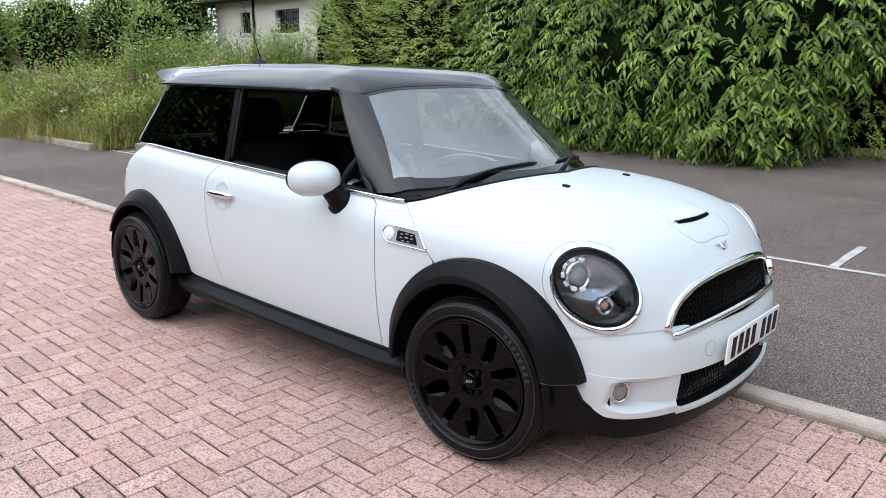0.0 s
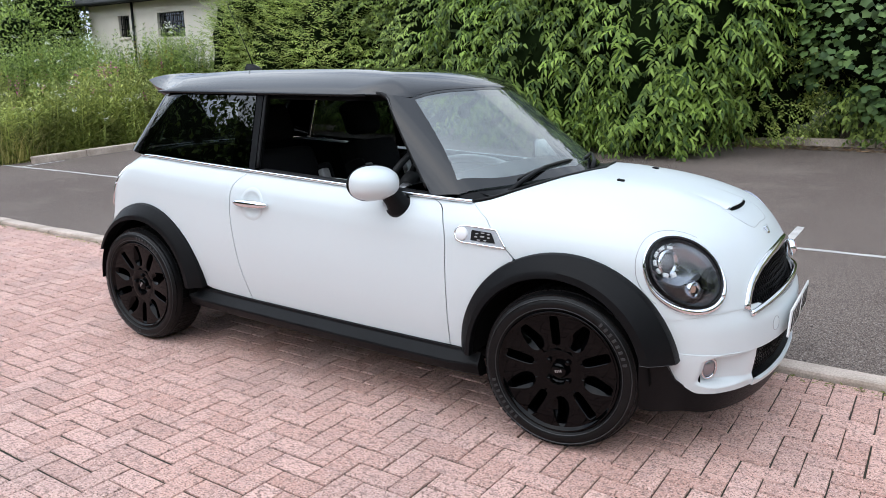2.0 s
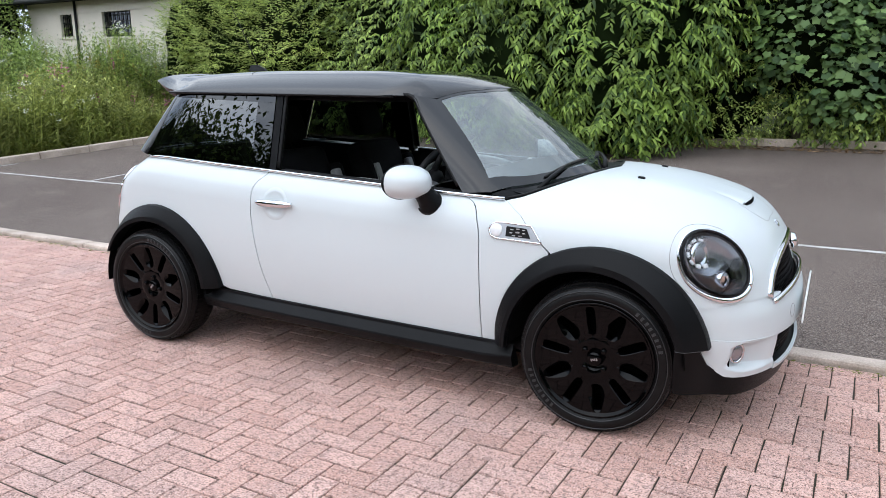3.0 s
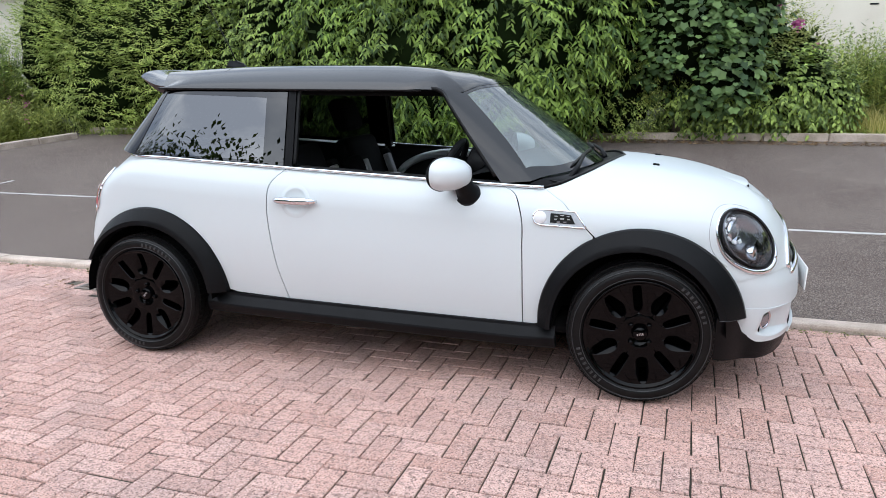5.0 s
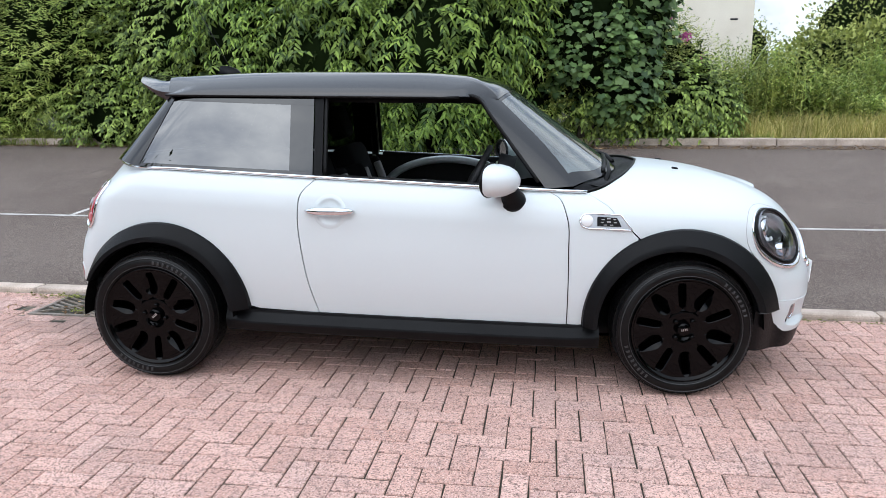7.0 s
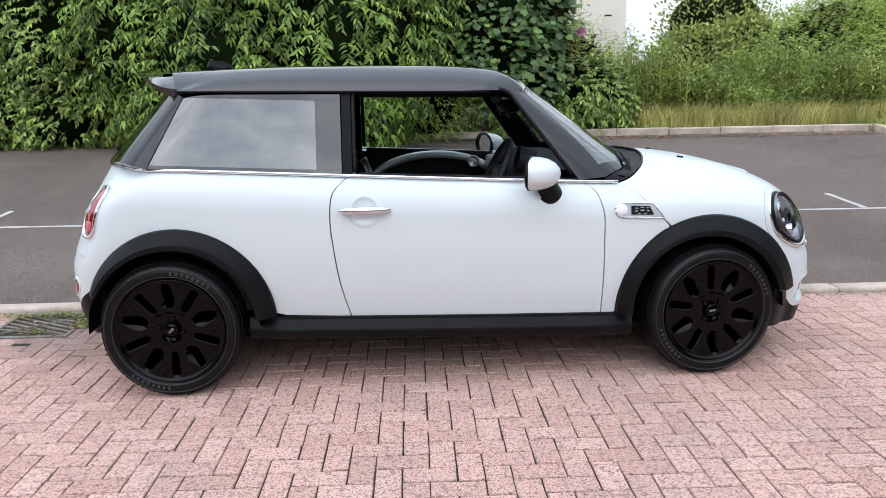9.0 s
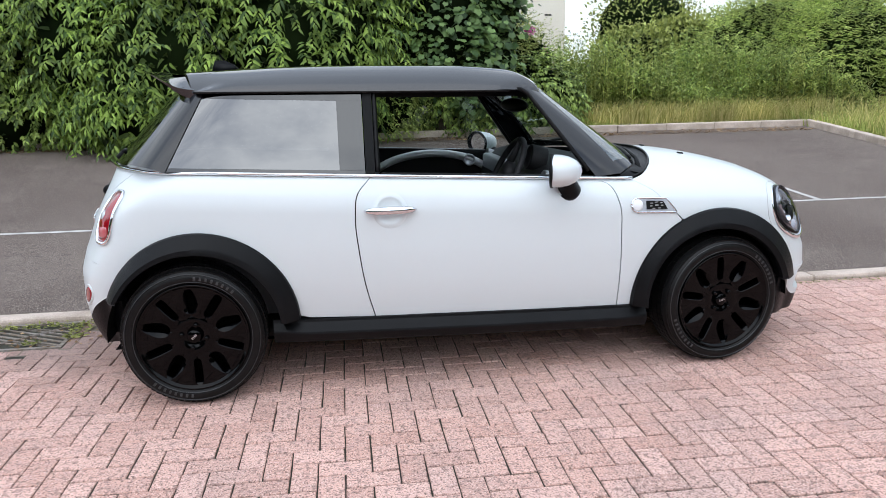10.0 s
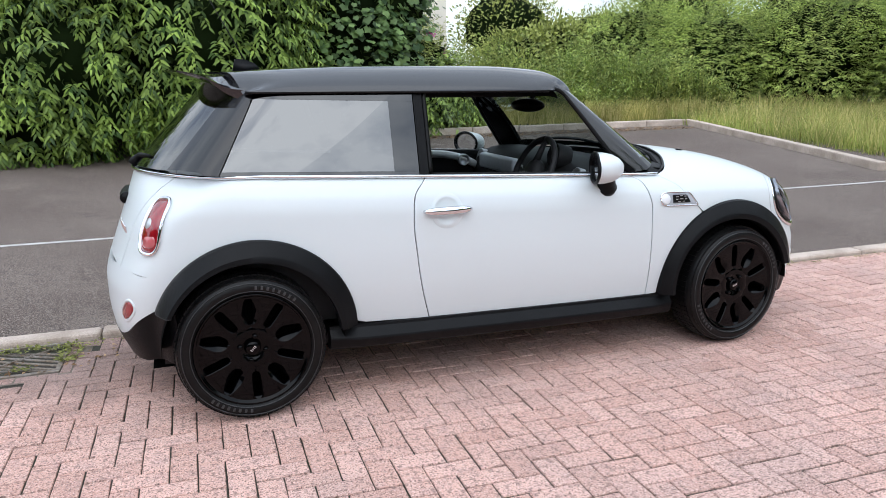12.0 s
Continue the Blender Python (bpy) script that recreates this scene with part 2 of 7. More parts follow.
    sr.inputs["To Min"].default_value, sr.inputs["To Max"].default_value = 0.62, 0.0
    l.new(sm.outputs["Value"], sr.inputs["Value"])
    sx = n.new("ShaderNodeMix")
    sx.data_type = "RGBA"
    l.new(sr.outputs["Result"], sx.inputs["Factor"])
    l.new(out, sx.inputs["A"])
    sx.inputs["B"].default_value = (0.16, 0.12, 0.105, 1)
    out = sx.outputs["Result"]
    l.new(out, b.inputs["Base Color"])
    bp = n.new("ShaderNodeBump")
    bp.inputs["Strength"].default_value, bp.inputs["Distance"].default_value, bp.invert = 0.5, 0.003, True
    l.new(pits.outputs["Fac"], bp.inputs["Height"])
    l.new(bp.outputs["Normal"], b.inputs["Normal"])
    return m


M_BRICK = paver_material("pink_paver", True)
M_BRICKS = paver_material("pink_pavers", False)
M_JOINT = material("sandy_joint", (0.035, 0.027, 0.022), 0.95, tint=(0.028, 0.030, 0.016), scale=3, grain=120, grain_amount=0.4)


def asphalt_material():
    """Worn asphalt: brown-grey binder, pale and dark stones, patches of dirt."""
    m = bpy.data.materials.new("asphalt")
    m.use_nodes = True
    n, l = m.node_tree.nodes, m.node_tree.links
    b = n["Principled BSDF"]
    b.inputs["Roughness"].default_value, b.inputs["Specular IOR Level"].default_value = 0.9, 0.2
    g = n.new("ShaderNodeNewGeometry")
    col = n.new("ShaderNodeRGB")
    col.outputs[0].default_value = (0.138, 0.106, 0.089, 1)
    out = col.outputs[0]
    for scale, detail, lo, hi, colour, weight in ((0.45, 5, 0.42, 0.62, (0.085, 0.059, 0.048), 0.85), (1.9, 4, 0.55, 0.72, (0.20, 0.160, 0.135), 0.45), (7, 4, 0.58, 0.72, (0.048, 0.037, 0.031), 0.5), (120, 2, 0.53, 0.60, (0.016, 0.014, 0.013), 0.85), (95, 2, 0.57, 0.63, (0.32, 0.27, 0.24), 0.7), (210, 1, 0.60, 0.66, (0.48, 0.42, 0.38), 0.6)):
        t = n.new("ShaderNodeTexNoise")
        t.inputs["Scale"].default_value, t.inputs["Detail"].default_value = scale, detail
        mp = n.new("ShaderNodeVectorMath")
        mp.inputs[1].default_value = (scale * 0.37, 1.7, scale * 0.11)
        l.new(g.outputs["Position"], mp.inputs[0])
        l.new(mp.outputs["Vector"], t.inputs["Vector"])
        r = n.new("ShaderNodeMapRange")
        r.inputs["From Min"].default_value, r.inputs["From Max"].default_value, r.inputs["To Max"].default_value = lo, hi, weight
        l.new(t.outputs["Fac"], r.inputs["Value"])
        x = n.new("ShaderNodeMix")
        x.data_type = "RGBA"
        l.new(r.outputs["Result"], x.inputs["Factor"])
        l.new(out, x.inputs["A"])
        x.inputs["B"].default_value = (*colour, 1)
        out = x.outputs["Result"]
    l.new(out, b.inputs["Base Color"])
    bp = n.new("ShaderNodeBump")
    bp.inputs["Strength"].default_value, bp.inputs["Distance"].default_value = 0.6, 0.004
    l.new(t.outputs["Fac"], bp.inputs["Height"])
    l.new(bp.outputs["Normal"], b.inputs["Normal"])
    return m


M_ASPHALT = asphalt_material()
M_KERB = material("kerb_concrete", (0.58, 0.48, 0.41), 0.9, tint=(0.40, 0.325, 0.265), scale=6, grain=120, grain_amount=0.2, bump=0.4, bump_scale=150, vary=0.12)
M_LINE = material("road_paint", (0.62, 0.60, 0.57), 0.8, tint=(0.35, 0.33, 0.31), scale=7, spread=0.5, grain=120, grain_amount=0.25, bump=0.3, bump_scale=200)
M_MORTAR = material("dirty_mortar", (0.20, 0.16, 0.135), 0.95, tint=(0.10, 0.085, 0.06), scale=9, grain=90, grain_amount=0.35, bump=0.5, bump_scale=60)
M_SOIL = material("soil", (0.06, 0.05, 0.03), 0.95, tint=(0.06, 0.085, 0.025), scale=1.2, grain=40, grain_amount=0.4, bump=0.6, bump_scale=40)
M_WALL = material("cream_render", (0.76, 0.70, 0.60), 0.9, tint=(0.68, 0.615, 0.52), scale=1.1, grain=60, grain_amount=0.06)
M_BARK = material("bark", (0.09, 0.07, 0.05), 0.9, tint=(0.05, 0.045, 0.03), scale=10, grain=60, grain_amount=0.4)
M_IRON = material("cast_iron", (0.25, 0.225, 0.205), 0.6, tint=(0.19, 0.14, 0.10), scale=8, metal=0.3, grain_amount=0.3)
L_PEACH = leaf_material("laurel_leaves", (0.040, 0.085, 0.014), (0.32, 0.45, 0.085))
L_DARK = leaf_material("dark_leaves", (0.07, 0.115, 0.028), (0.40, 0.52, 0.125))
L_SYC = leaf_material("sycamore_leaves", (0.050, 0.100, 0.036), (0.20, 0.31, 0.10))
L_MID = leaf_material("bright_leaves", (0.15, 0.225, 0.04), (0.54, 0.62, 0.17))
L_WEED = leaf_material("weed_leaves", (0.13, 0.165, 0.035), (0.50, 0.54, 0.16), 0.6)
L_GRASS = leaf_material("dry_grass", (0.30, 0.30, 0.07), (0.70, 0.60, 0.26), 0.7)
L_GREEN = leaf_material("green_grass", (0.17, 0.225, 0.042), (0.46, 0.51, 0.14), 0.7)
# near-black leaf colour stands in for the shade deep inside crowns
L_INNER = leaf_material("foliage_shade_colour", (0.004, 0.008, 0.002), (0.010, 0.018, 0.005), 0.9, 0.05)
L_KERB = leaf_material("kerb_moss", (0.09, 0.10, 0.03), (0.30, 0.31, 0.10), 0.8, 0.2)
# darker leaf copy: inner-crown shade put into the colour; roadside trees use it too
L_CORE = leaf_material("darkened_leaves", (0.022, 0.042, 0.010), (0.095, 0.14, 0.035), 0.6, 0.2)
L_LITTER = leaf_material("leaf_litter", (0.12, 0.065, 0.03), (0.42, 0.28, 0.16), 0.8)
L_FLOWER = leaf_material("white_flowers", (0.6, 0.6, 0.52), (0.8, 0.8, 0.74), 0.7)
L_PINK = leaf_material("pink_flowers", (0.40, 0.07, 0.22), (0.60, 0.16, 0.36), 0.7)
L_GOLD = leaf_material("golden_flowers", (0.22, 0.17, 0.03), (0.38, 0.28, 0.06), 0.7)


# ---- mesh helpers ----
def mesh_object(name, verts, faces, mat, parent=None, smooth=True, label=""):
    me = bpy.data.meshes.new(name)
    me.from_pydata([tuple(v) for v in verts], [], [tuple(f) for f in faces])
    me.materials.append(mat)
    if smooth:
        me.shade_smooth()
    ob = new(name, me)
    if parent:
        ob.parent = parent
    if label:
        tagged(ob, label)
    return ob


def part(name, bm, mat, parent=None, label="", smooth=True):
    bmesh.ops.recalc_face_normals(bm, faces=bm.faces)
    me = bpy.data.meshes.new(name)
    bm.to_mesh(me)
    bm.free()
    me.materials.append(mat)
    if smooth:
        me.shade_smooth()
    ob = new(name, me)
    if parent:
        ob.parent = parent
    if label:
        tagged(ob, label)
    return ob


def sharpen(ob, degrees):
    """Keeps edges steeper than that crisp on a smooth mesh."""
    bm = bmesh.new()
    bm.from_mesh(ob.data)
    for ed in bm.edges:
        if len(ed.link_faces) == 2 and ed.calc_face_angle(0) > radians(degrees):
            ed.smooth = False
    bm.to_mesh(ob.data)
    bm.free()
    return ob


def empty(name, m=None):
    ob = new(name)
    ob.empty_display_size = 0.1
    if m is not None:
        ob.matrix_world = m
    return ob


def box(bm, x0, x1, y0, y1, z0, z1, bevel=0.0, m=None):
    r = bmesh.ops.create_cube(bm, size=1.0)
    for v in r["verts"]:
        v.co = Vector((x0 + (v.co.x + 0.5) * (x1 - x0), y0 + (v.co.y + 0.5) * (y1 - y0), z0 + (v.co.z + 0.5) * (z1 - z0)))
    vs = r["verts"]
    if bevel:
        es = list({e for v in vs for e in v.link_edges})
        out = bmesh.ops.bevel(bm, geom=es, offset=bevel, segments=2, affect="EDGES", profile=0.5)
        vs = list({v for f in out["faces"] for v in f.verts} | {v for v in vs if v.is_valid})
    if m is not None:
        bmesh.ops.transform(bm, matrix=m, verts=vs)
    return vs


def tube(bm, pts, radius, sides=8, taper=None, closed_ends=True):
    """A round bar along pts; radius may be a list."""
    pts = [Vector(p) for p in pts]
    rad = [float(r) for r in radius] if isinstance(radius, (list, tuple)) else [float(radius)] * len(pts)
    rings = []
    for i, p in enumerate(pts):
        d = (pts[min(i + 1, len(pts) - 1)] - pts[max(i - 1, 0)]).normalized()
        a = d.orthogonal().normalized() if i == 0 else (rings_a - d * rings_a.dot(d)).normalized()
        rings_a = a
        b = d.cross(a)
        rings.append([bm.verts.new(p + rad[i] * (a * math.cos(2 * math.pi * k / sides) + b * math.sin(2 * math.pi * k / sides))) for k in range(sides)])
    for r0, r1 in zip(rings, rings[1:]):
        for k in range(sides):
            bm.faces.new((r0[k], r0[(k + 1) % sides], r1[(k + 1) % sides], r1[k]))
    if closed_ends:
        bm.faces.new(rings[0][::-1])
        bm.faces.new(rings[-1])


def lathe(bm, profile, axis_m, steps=48):
    """profile: (radius, along) pairs; axis along local z of axis_m."""
    rings = []
    for r, h in ((float(a), float(b)) for a, b in profile):
        if r < 1e-6:
            rings.append([bm.verts.new(axis_m @ Vector((0, 0, h)))])
        else:
            rings.append([bm.verts.new(axis_m @ Vector((r * math.cos(2 * math.pi * k / steps), r * math.sin(2 * math.pi * k / steps), h))) for k in range(steps)])
    for a, b in zip(rings, rings[1:]):
        for k in range(steps):
            k2 = (k + 1) % steps
            if len(a) == 1 and len(b) == 1:
                continue
            if len(a) == 1:
                bm.faces.new((a[0], b[k2], b[k]))
            elif len(b) == 1:
                bm.faces.new((a[k], a[k2], b[0]))
            else:
                bm.faces.new((a[k], a[k2], b[k2], b[k]))


def mono(pts):
    """A smooth curve through (x, y) pairs, without overshoot; works on arrays."""
    X, Y = np.array([p[0] for p in pts], float), np.array([p[1] for p in pts], float)
    h, d = np.diff(X), np.diff(Y) / np.diff(X)
    t = np.zeros(len(X))
    t[0], t[-1] = d[0], d[-1]
    for i in range(1, len(X) - 1):
        if d[i - 1] * d[i] > 0:
            a, b = 2 * h[i] + h[i - 1], h[i] + 2 * h[i - 1]
            t[i] = (a + b) / (a / d[i - 1] + b / d[i])

    def f(x):
        x = np.asarray(x, float)
        i = np.clip(np.searchsorted(X, x) - 1, 0, len(h) - 1)
        s = (x - X[i]) / h[i]
        inside = (1 + 2 * s) * (1 - s) ** 2 * Y[i] + s * (1 - s) ** 2 * h[i] * t[i] + s * s * (3 - 2 * s) * Y[i + 1] + s * s * (s - 1) * h[i] * t[i + 1]
        return np.where(x < X[0], Y[0] + t[0] * (x - X[0]), np.where(x > X[-1], Y[-1] + t[-1] * (x - X[-1]), inside))

    return f


# ---- the car's form: rear axle at x = 0, front axle at x = 2.467, the drive side at y < 0 ----
def belt(x):
    return 1.010 - 0.05 * np.asarray(x, float)


WIDTH = mono([(-0.7, 0.60), (-0.4, 0.69), (-0.1, 0.747), (0.3, 0.779), (0.8, 0.789), (1.4, 0.792), (2.0, 0.784), (2.4, 0.77), (2.8, 0.735), (3.0, 0.69), (3.2, 0.63)])
TUCK = mono([(-0.05, -0.13), (0.0, -0.08), (0.04, -0.04), (0.09, -0.014), (0.16, -0.002), (0.3, 0.0), (0.45, -0.01), (0.58, -0.032), (0.68, -0.055), (0.8, -0.09)])
HOOD = mono([(-0.6, 1.20), (1.5, 1.15), (1.9, 1.03), (2.1, 0.995), (2.3, 0.992), (2.48, 0.977), (2.65, 0.95), (2.8, 0.91), (2.92, 0.862), (3.0, 0.815), (3.07, 0.75), (3.12, 0.67)])
NOSE = mono([(0.1, 3.08), (0.2, 3.13), (0.3, 3.155), (0.42, 3.17), (0.5, 3.165), (0.57, 3.14), (0.66, 3.11), (0.75, 3.065), (0.9, 2.98)])
TAIL = mono([(0.1, -0.45), (0.22, -0.505), (0.35, -0.555), (0.46, -0.567), (0.54, -0.567), (0.62, -0.548), (0.68, -0.523), (0.74, -0.500), (0.87, -0.450), (0.94, -0.425), (1.05, -0.385)])
ROOF = mono([(-0.4, 1.395), (0.0, 1.438), (0.6, 1.458), (1.2, 1.452), (1.6, 1.418), (1.8, 1.38)])


def soft_max(s, *f):
    f = np.stack(np.broadcast_arrays(*f))
    m = f.max(0)
    return m + s * np.log(np.exp((f - m) / s).sum(0))


def body_form(x, y, z):
    y = np.abs(y)
    side = y - (WIDTH(x) + TUCK(belt(x) - z))
    top = z - (HOOD(x) - 0.085 * (y / 0.7) ** 2.6)
    front = x - (NOSE(z) - 0.22 * y**2 - 0.45 * y**4)
    rear = (TAIL(z) - 0.010 + (0.16 + 0.50 * np.clip((z - 0.70) / 0.30, 0, 1) ** 3) * y**2 + 0.38 * np.clip((1.15 - z) / 0.4, 0, 1) * y**4) - x
    return soft_max(0.028, side, top, front, rear)


def cabin_form(x, y, z):
    y = np.abs(y)
    side = y - (0.703 - 0.25 * (z - 0.96))
    front = x - (2.20 - 1.36 * (z - 0.98) - 0.36 * y**2 - 0.33 * y**4)
    rear = (-0.402 + 0.93 * (z - 1.03) + 0.50 * y**2) - x
    return soft_max(0.034, side, front, rear)


def roof_form(x, y, z):
    y = np.abs(y)
    side = y - (0.634 - 0.07 * (z - 1.33))
    top = z - (ROOF(x) - 0.09 * y**2)
    front = x - (1.735 - 0.9 * (z - 1.34) - 0.43 * y**2)
    rear = (-0.06 + 0.3 * (z - 1.34) + 0.26 * y**2) - x
    return soft_max(0.015, side, top, front, rear)


def onto(P, form, lift=0.0, rounds=10):
    """Brings points to the form's surface along its gradient, then lift metres off it."""
    P = np.array(P, float)
    e = 1e-4
    for k in range(rounds):
        f = form(P[..., 0], P[..., 1], P[..., 2])
        g = np.stack([(form(P[..., 0] + e * (i == 0), P[..., 1] + e * (i == 1), P[..., 2] + e * (i == 2)) - f) / e for i in range(3)], -1)
        P = P - (f - lift)[..., None] * g / (g**2).sum(-1, keepdims=True)
    return P


def side_y(x, z, form=body_form):
    """The half width at x and z (positive)."""
    x, z = np.broadcast_arrays(np.asarray(x, float), np.asarray(z, float))
    lo, hi = np.zeros(x.shape), np.full(x.shape, 1.3)
    for k in range(40):
        mid = (lo + hi) / 2
        out = form(x, mid, z) > 0
        hi, lo = np.where(out, mid, hi), np.where(out, lo, mid)
    return lo


def chain(pts, n):
    """n points spaced evenly along a polyline through pts."""
    pts = np.array(pts, float)
    d = np.r_[0, np.cumsum(np.linalg.norm(np.diff(pts, axis=0), axis=1))]
    s = np.linspace(0, d[-1], n)
    return np.stack([np.interp(s, d, pts[:, i]) for i in range(pts.shape[1])], -1)


def smooth_chain(pts, n):
    """The same, rounded through pts."""
    pts = np.array(pts, float)
    d = np.r_[0, np.cumsum(np.linalg.norm(np.diff(pts, axis=0), axis=1))]
    t = np.gradient(pts, d, axis=0)
    s = np.linspace(0, d[-1], n * 8)
    i = np.clip(np.searchsorted(d, s) - 1, 0, len(d) - 2)
    h = (d[i + 1] - d[i])[:, None]
    u = ((s - d[i]) / h[:, 0])[:, None]
    q = (1 + 2 * u) * (1 - u) ** 2 * pts[i] + u * (1 - u) ** 2 * h * t[i] + u * u * (3 - 2 * u) * pts[i + 1] + u * u * (u - 1) * h * t[i + 1]
    return chain(q, n)


def coons(bottom, right, top, left):
    """A grid between four edges (bottom and top run left to right, left and right run bottom to top)."""
    nu, nv = len(bottom), len(left)
    u, v = np.linspace(0, 1, nu)[None, :, None], np.linspace(0, 1, nv)[:, None, None]
    ruled = (1 - v) * bottom[None] + v * top[None] + (1 - u) * left[:, None] + u * right[:, None]
    corner = (1 - u) * (1 - v) * bottom[0] + u * (1 - v) * bottom[-1] + (1 - u) * v * top[0] + u * v * top[-1]
    return ruled - corner


def on_side(pts, form=body_form, n=None, smooth=False):
    """Points (x, z) of the drive side as points of space."""
    q = np.array(pts, float)
    if n:
        q = smooth_chain(q, n) if smooth else chain(q, n)
    return np.stack([q[:, 0], -side_y(q[:, 0], q[:, 1], form), q[:, 1]], -1)


def arc(cx, cz, r, a0, a1, n=24):
    return [(cx + r * math.cos(radians(a)), cz + r * math.sin(radians(a))) for a in np.linspace(a0, a1, n)]


# ---- the car ----
CAR = tagged(empty("hatchback_car"), "white three-door hatchback car with black roof on pink paving", "car")


def skin(name, P, mat, parent, form=body_form, rim=0.014, both=True, lift=0.0, project=True, label="", keep=None, thick=False):
    """A panel from a grid of points: laid on the form, its edges folded inwards. both: its twin on the other side too."""
    P = onto(P, form, lift) if project else np.array(P, float)
    nv, nu = P.shape[:2]
    e = 1e-4
    f = form(P[..., 0], P[..., 1], P[..., 2])
    g = np.stack([(form(P[..., 0] + e * (i == 0), P[..., 1] + e * (i == 1), P[..., 2] + e * (i == 2)) - f) / e for i in range(3)], -1)
    g /= np.linalg.norm(g, axis=-1, keepdims=True)
    verts = [tuple(p) for p in P.reshape(-1, 3)]
    faces = []
    for j in range(nv - 1):
        for i in range(nu - 1):
            if keep is not None and not keep(P[j : j + 2, i : i + 2].reshape(-1, 3).mean(0)):
                continue
            faces.append((j * nu + i, j * nu + i + 1, (j + 1) * nu + i + 1, (j + 1) * nu + i))
    loop = [(0, i) for i in range(nu)] + [(j, nu - 1) for j in range(1, nv)] + [(nv - 1, i) for i in range(nu - 2, -1, -1)] + [(j, 0) for j in range(nv - 2, 0, -1)]
    base = len(verts)
    if rim:
        for j, i in loop:
            verts.append(tuple(P[j, i] - rim * g[j, i]))
        for k, (j, i) in enumerate(loop):
            j2, i2 = loop[(k + 1) % len(loop)]
            faces.append((j2 * nu + i2, j * nu + i, base + k, base + (k + 1) % len(loop)))
    mid = P[nv // 2, nu // 2]
    n = np.cross(P[nv // 2, min(nu // 2 + 1, nu - 1)] - mid, P[min(nv // 2 + 1, nv - 1), nu // 2] - mid)
    if np.dot(n, g[nv // 2, nu // 2]) < 0:
        faces = [f[::-1] for f in faces]
    obs = [mesh_object(name, verts, faces, mat, parent, True, label)]
    if both:
        obs.append(mesh_object(name, [(x, -y, z) for x, y, z in verts], [f[::-1] for f in faces], mat, parent, True, label))
    for ob in obs:
        me = ob.data
        bm = bmesh.new()
        bm.from_mesh(me)
        if rim:
            for ed in bm.edges:
                if len(ed.link_faces) == 2 and ed.calc_face_angle(0) > radians(40):
                    ed.smooth = False
        bm.to_mesh(me)
        bm.free()
    return obs


def strip(name, line, half, height, mat, parent, form=body_form, lift=0.0, both=True, label="", sides=8):
    """A half-round moulding along points on the form."""
    line = onto(line, form, lift)
    obs = []
    for s in ((1, -1) if both else (1,)):
        bm = bmesh.new()
        tube(bm, [(x, s * y, z) for x, y, z in line], half, sides)
        obs.append(part(name, bm, mat, parent, label))
    return obs


def side_line(pts, n, smooth=True, form=body_form):
    return on_side(pts, form, n, smooth)


def tail_ring(z, angles, lift):
    """Points of the body round its tail at one height."""
    out = []
    for a in np.radians(angles):
        lo, hi = 0.0, 1.2
        for k in range(40):
            mid = (lo + hi) / 2
            inside = float(body_form(0.15 + mid * math.cos(a), -mid * math.sin(a), z)) < lift
            lo, hi = (mid, hi) if inside else (lo, mid)
        out.append((0.15 + lo * math.cos(a), -lo * math.sin(a), z + 0.006))
    return np.array(out)


GAP = 0.0025
DOOR_REAR = [(0.795, 0.331), (0.757, 0.48), (0.733, 0.64), (0.722, 0.80), (0.737, 0.90), (0.80, float(belt(0.8)) - 0.004)]
DOOR_FRONT = [(1.950, 0.298), (1.951, 0.46), (1.949, 0.64), (1.938, 0.81), (1.905, 0.885), (1.848, float(belt(1.85)) - 0.004)]
WING_LINE = [(2.035, 0.903), (2.12, 0.855), (2.19, 0.783), (2.27, 0.70)]
RA, FA = (0.033, 0.335, 0.425), (2.458, 0.322, 0.437)


def shift(pts, dx, dz=0.0):
    return [(x + dx, z + dz) for x, z in pts]


def belt_line(x0, x1, n):
    x = np.linspace(x0, x1, n)
    return on_side(np.stack([x, belt(x) - 0.004], -1))


# door
N, M = 120, 84
DOOR = skin("door_panel", coons(on_side([DOOR_REAR[0], DOOR_FRONT[0]], n=N), side_line(DOOR_FRONT, M), belt_line(0.80, 1.848, N), side_line(DOOR_REAR, M)), M_PAINT, CAR, keep=lambda p: math.hypot(p[0] - 0.872, p[2] - 0.822) > 0.063, label="white painted front door skin")
# rear quarter: tail edge, bumper seam, wheel arch, sill
q_bottom = np.concatenate([chain(np.concatenate([[(-0.50, -0.50, 0.645), (-0.45, -0.585, 0.635)], on_side([(-0.37, 0.622), (-0.285, 0.60)])]), 16), on_side(arc(RA[0], RA[1], RA[2], 143, 3, 44)), on_side([(0.50, 0.345), (0.795 - 2 * GAP, 0.332)], n=12)])
ring_ = tail_ring(0.996, np.linspace(170, 95, 160), 0.0)
ring_ = ring_[(ring_[:, 1] < -0.50) & (ring_[:, 0] < -0.13)]
ring_[:, 2] = np.linspace(1.002, 1.010, len(ring_))
q_top = np.concatenate([chain(ring_, 16), belt_line(-0.12, 0.55, 44), belt_line(0.57, 0.80 - 2 * GAP, 12)])
q_left = smooth_chain([(-0.50, -0.50, 0.645), (-0.46, -0.50, 0.75), (-0.40, -0.50, 0.89), tuple(ring_[0])], M)
skin("rear_quarter_panel", coons(q_bottom, side_line(shift(DOOR_REAR, -2 * GAP), M), q_top, q_left), M_PAINT, CAR, label="white painted rear quarter panel")
# tailgate
ty = np.linspace(-0.495, 0.495, 40)
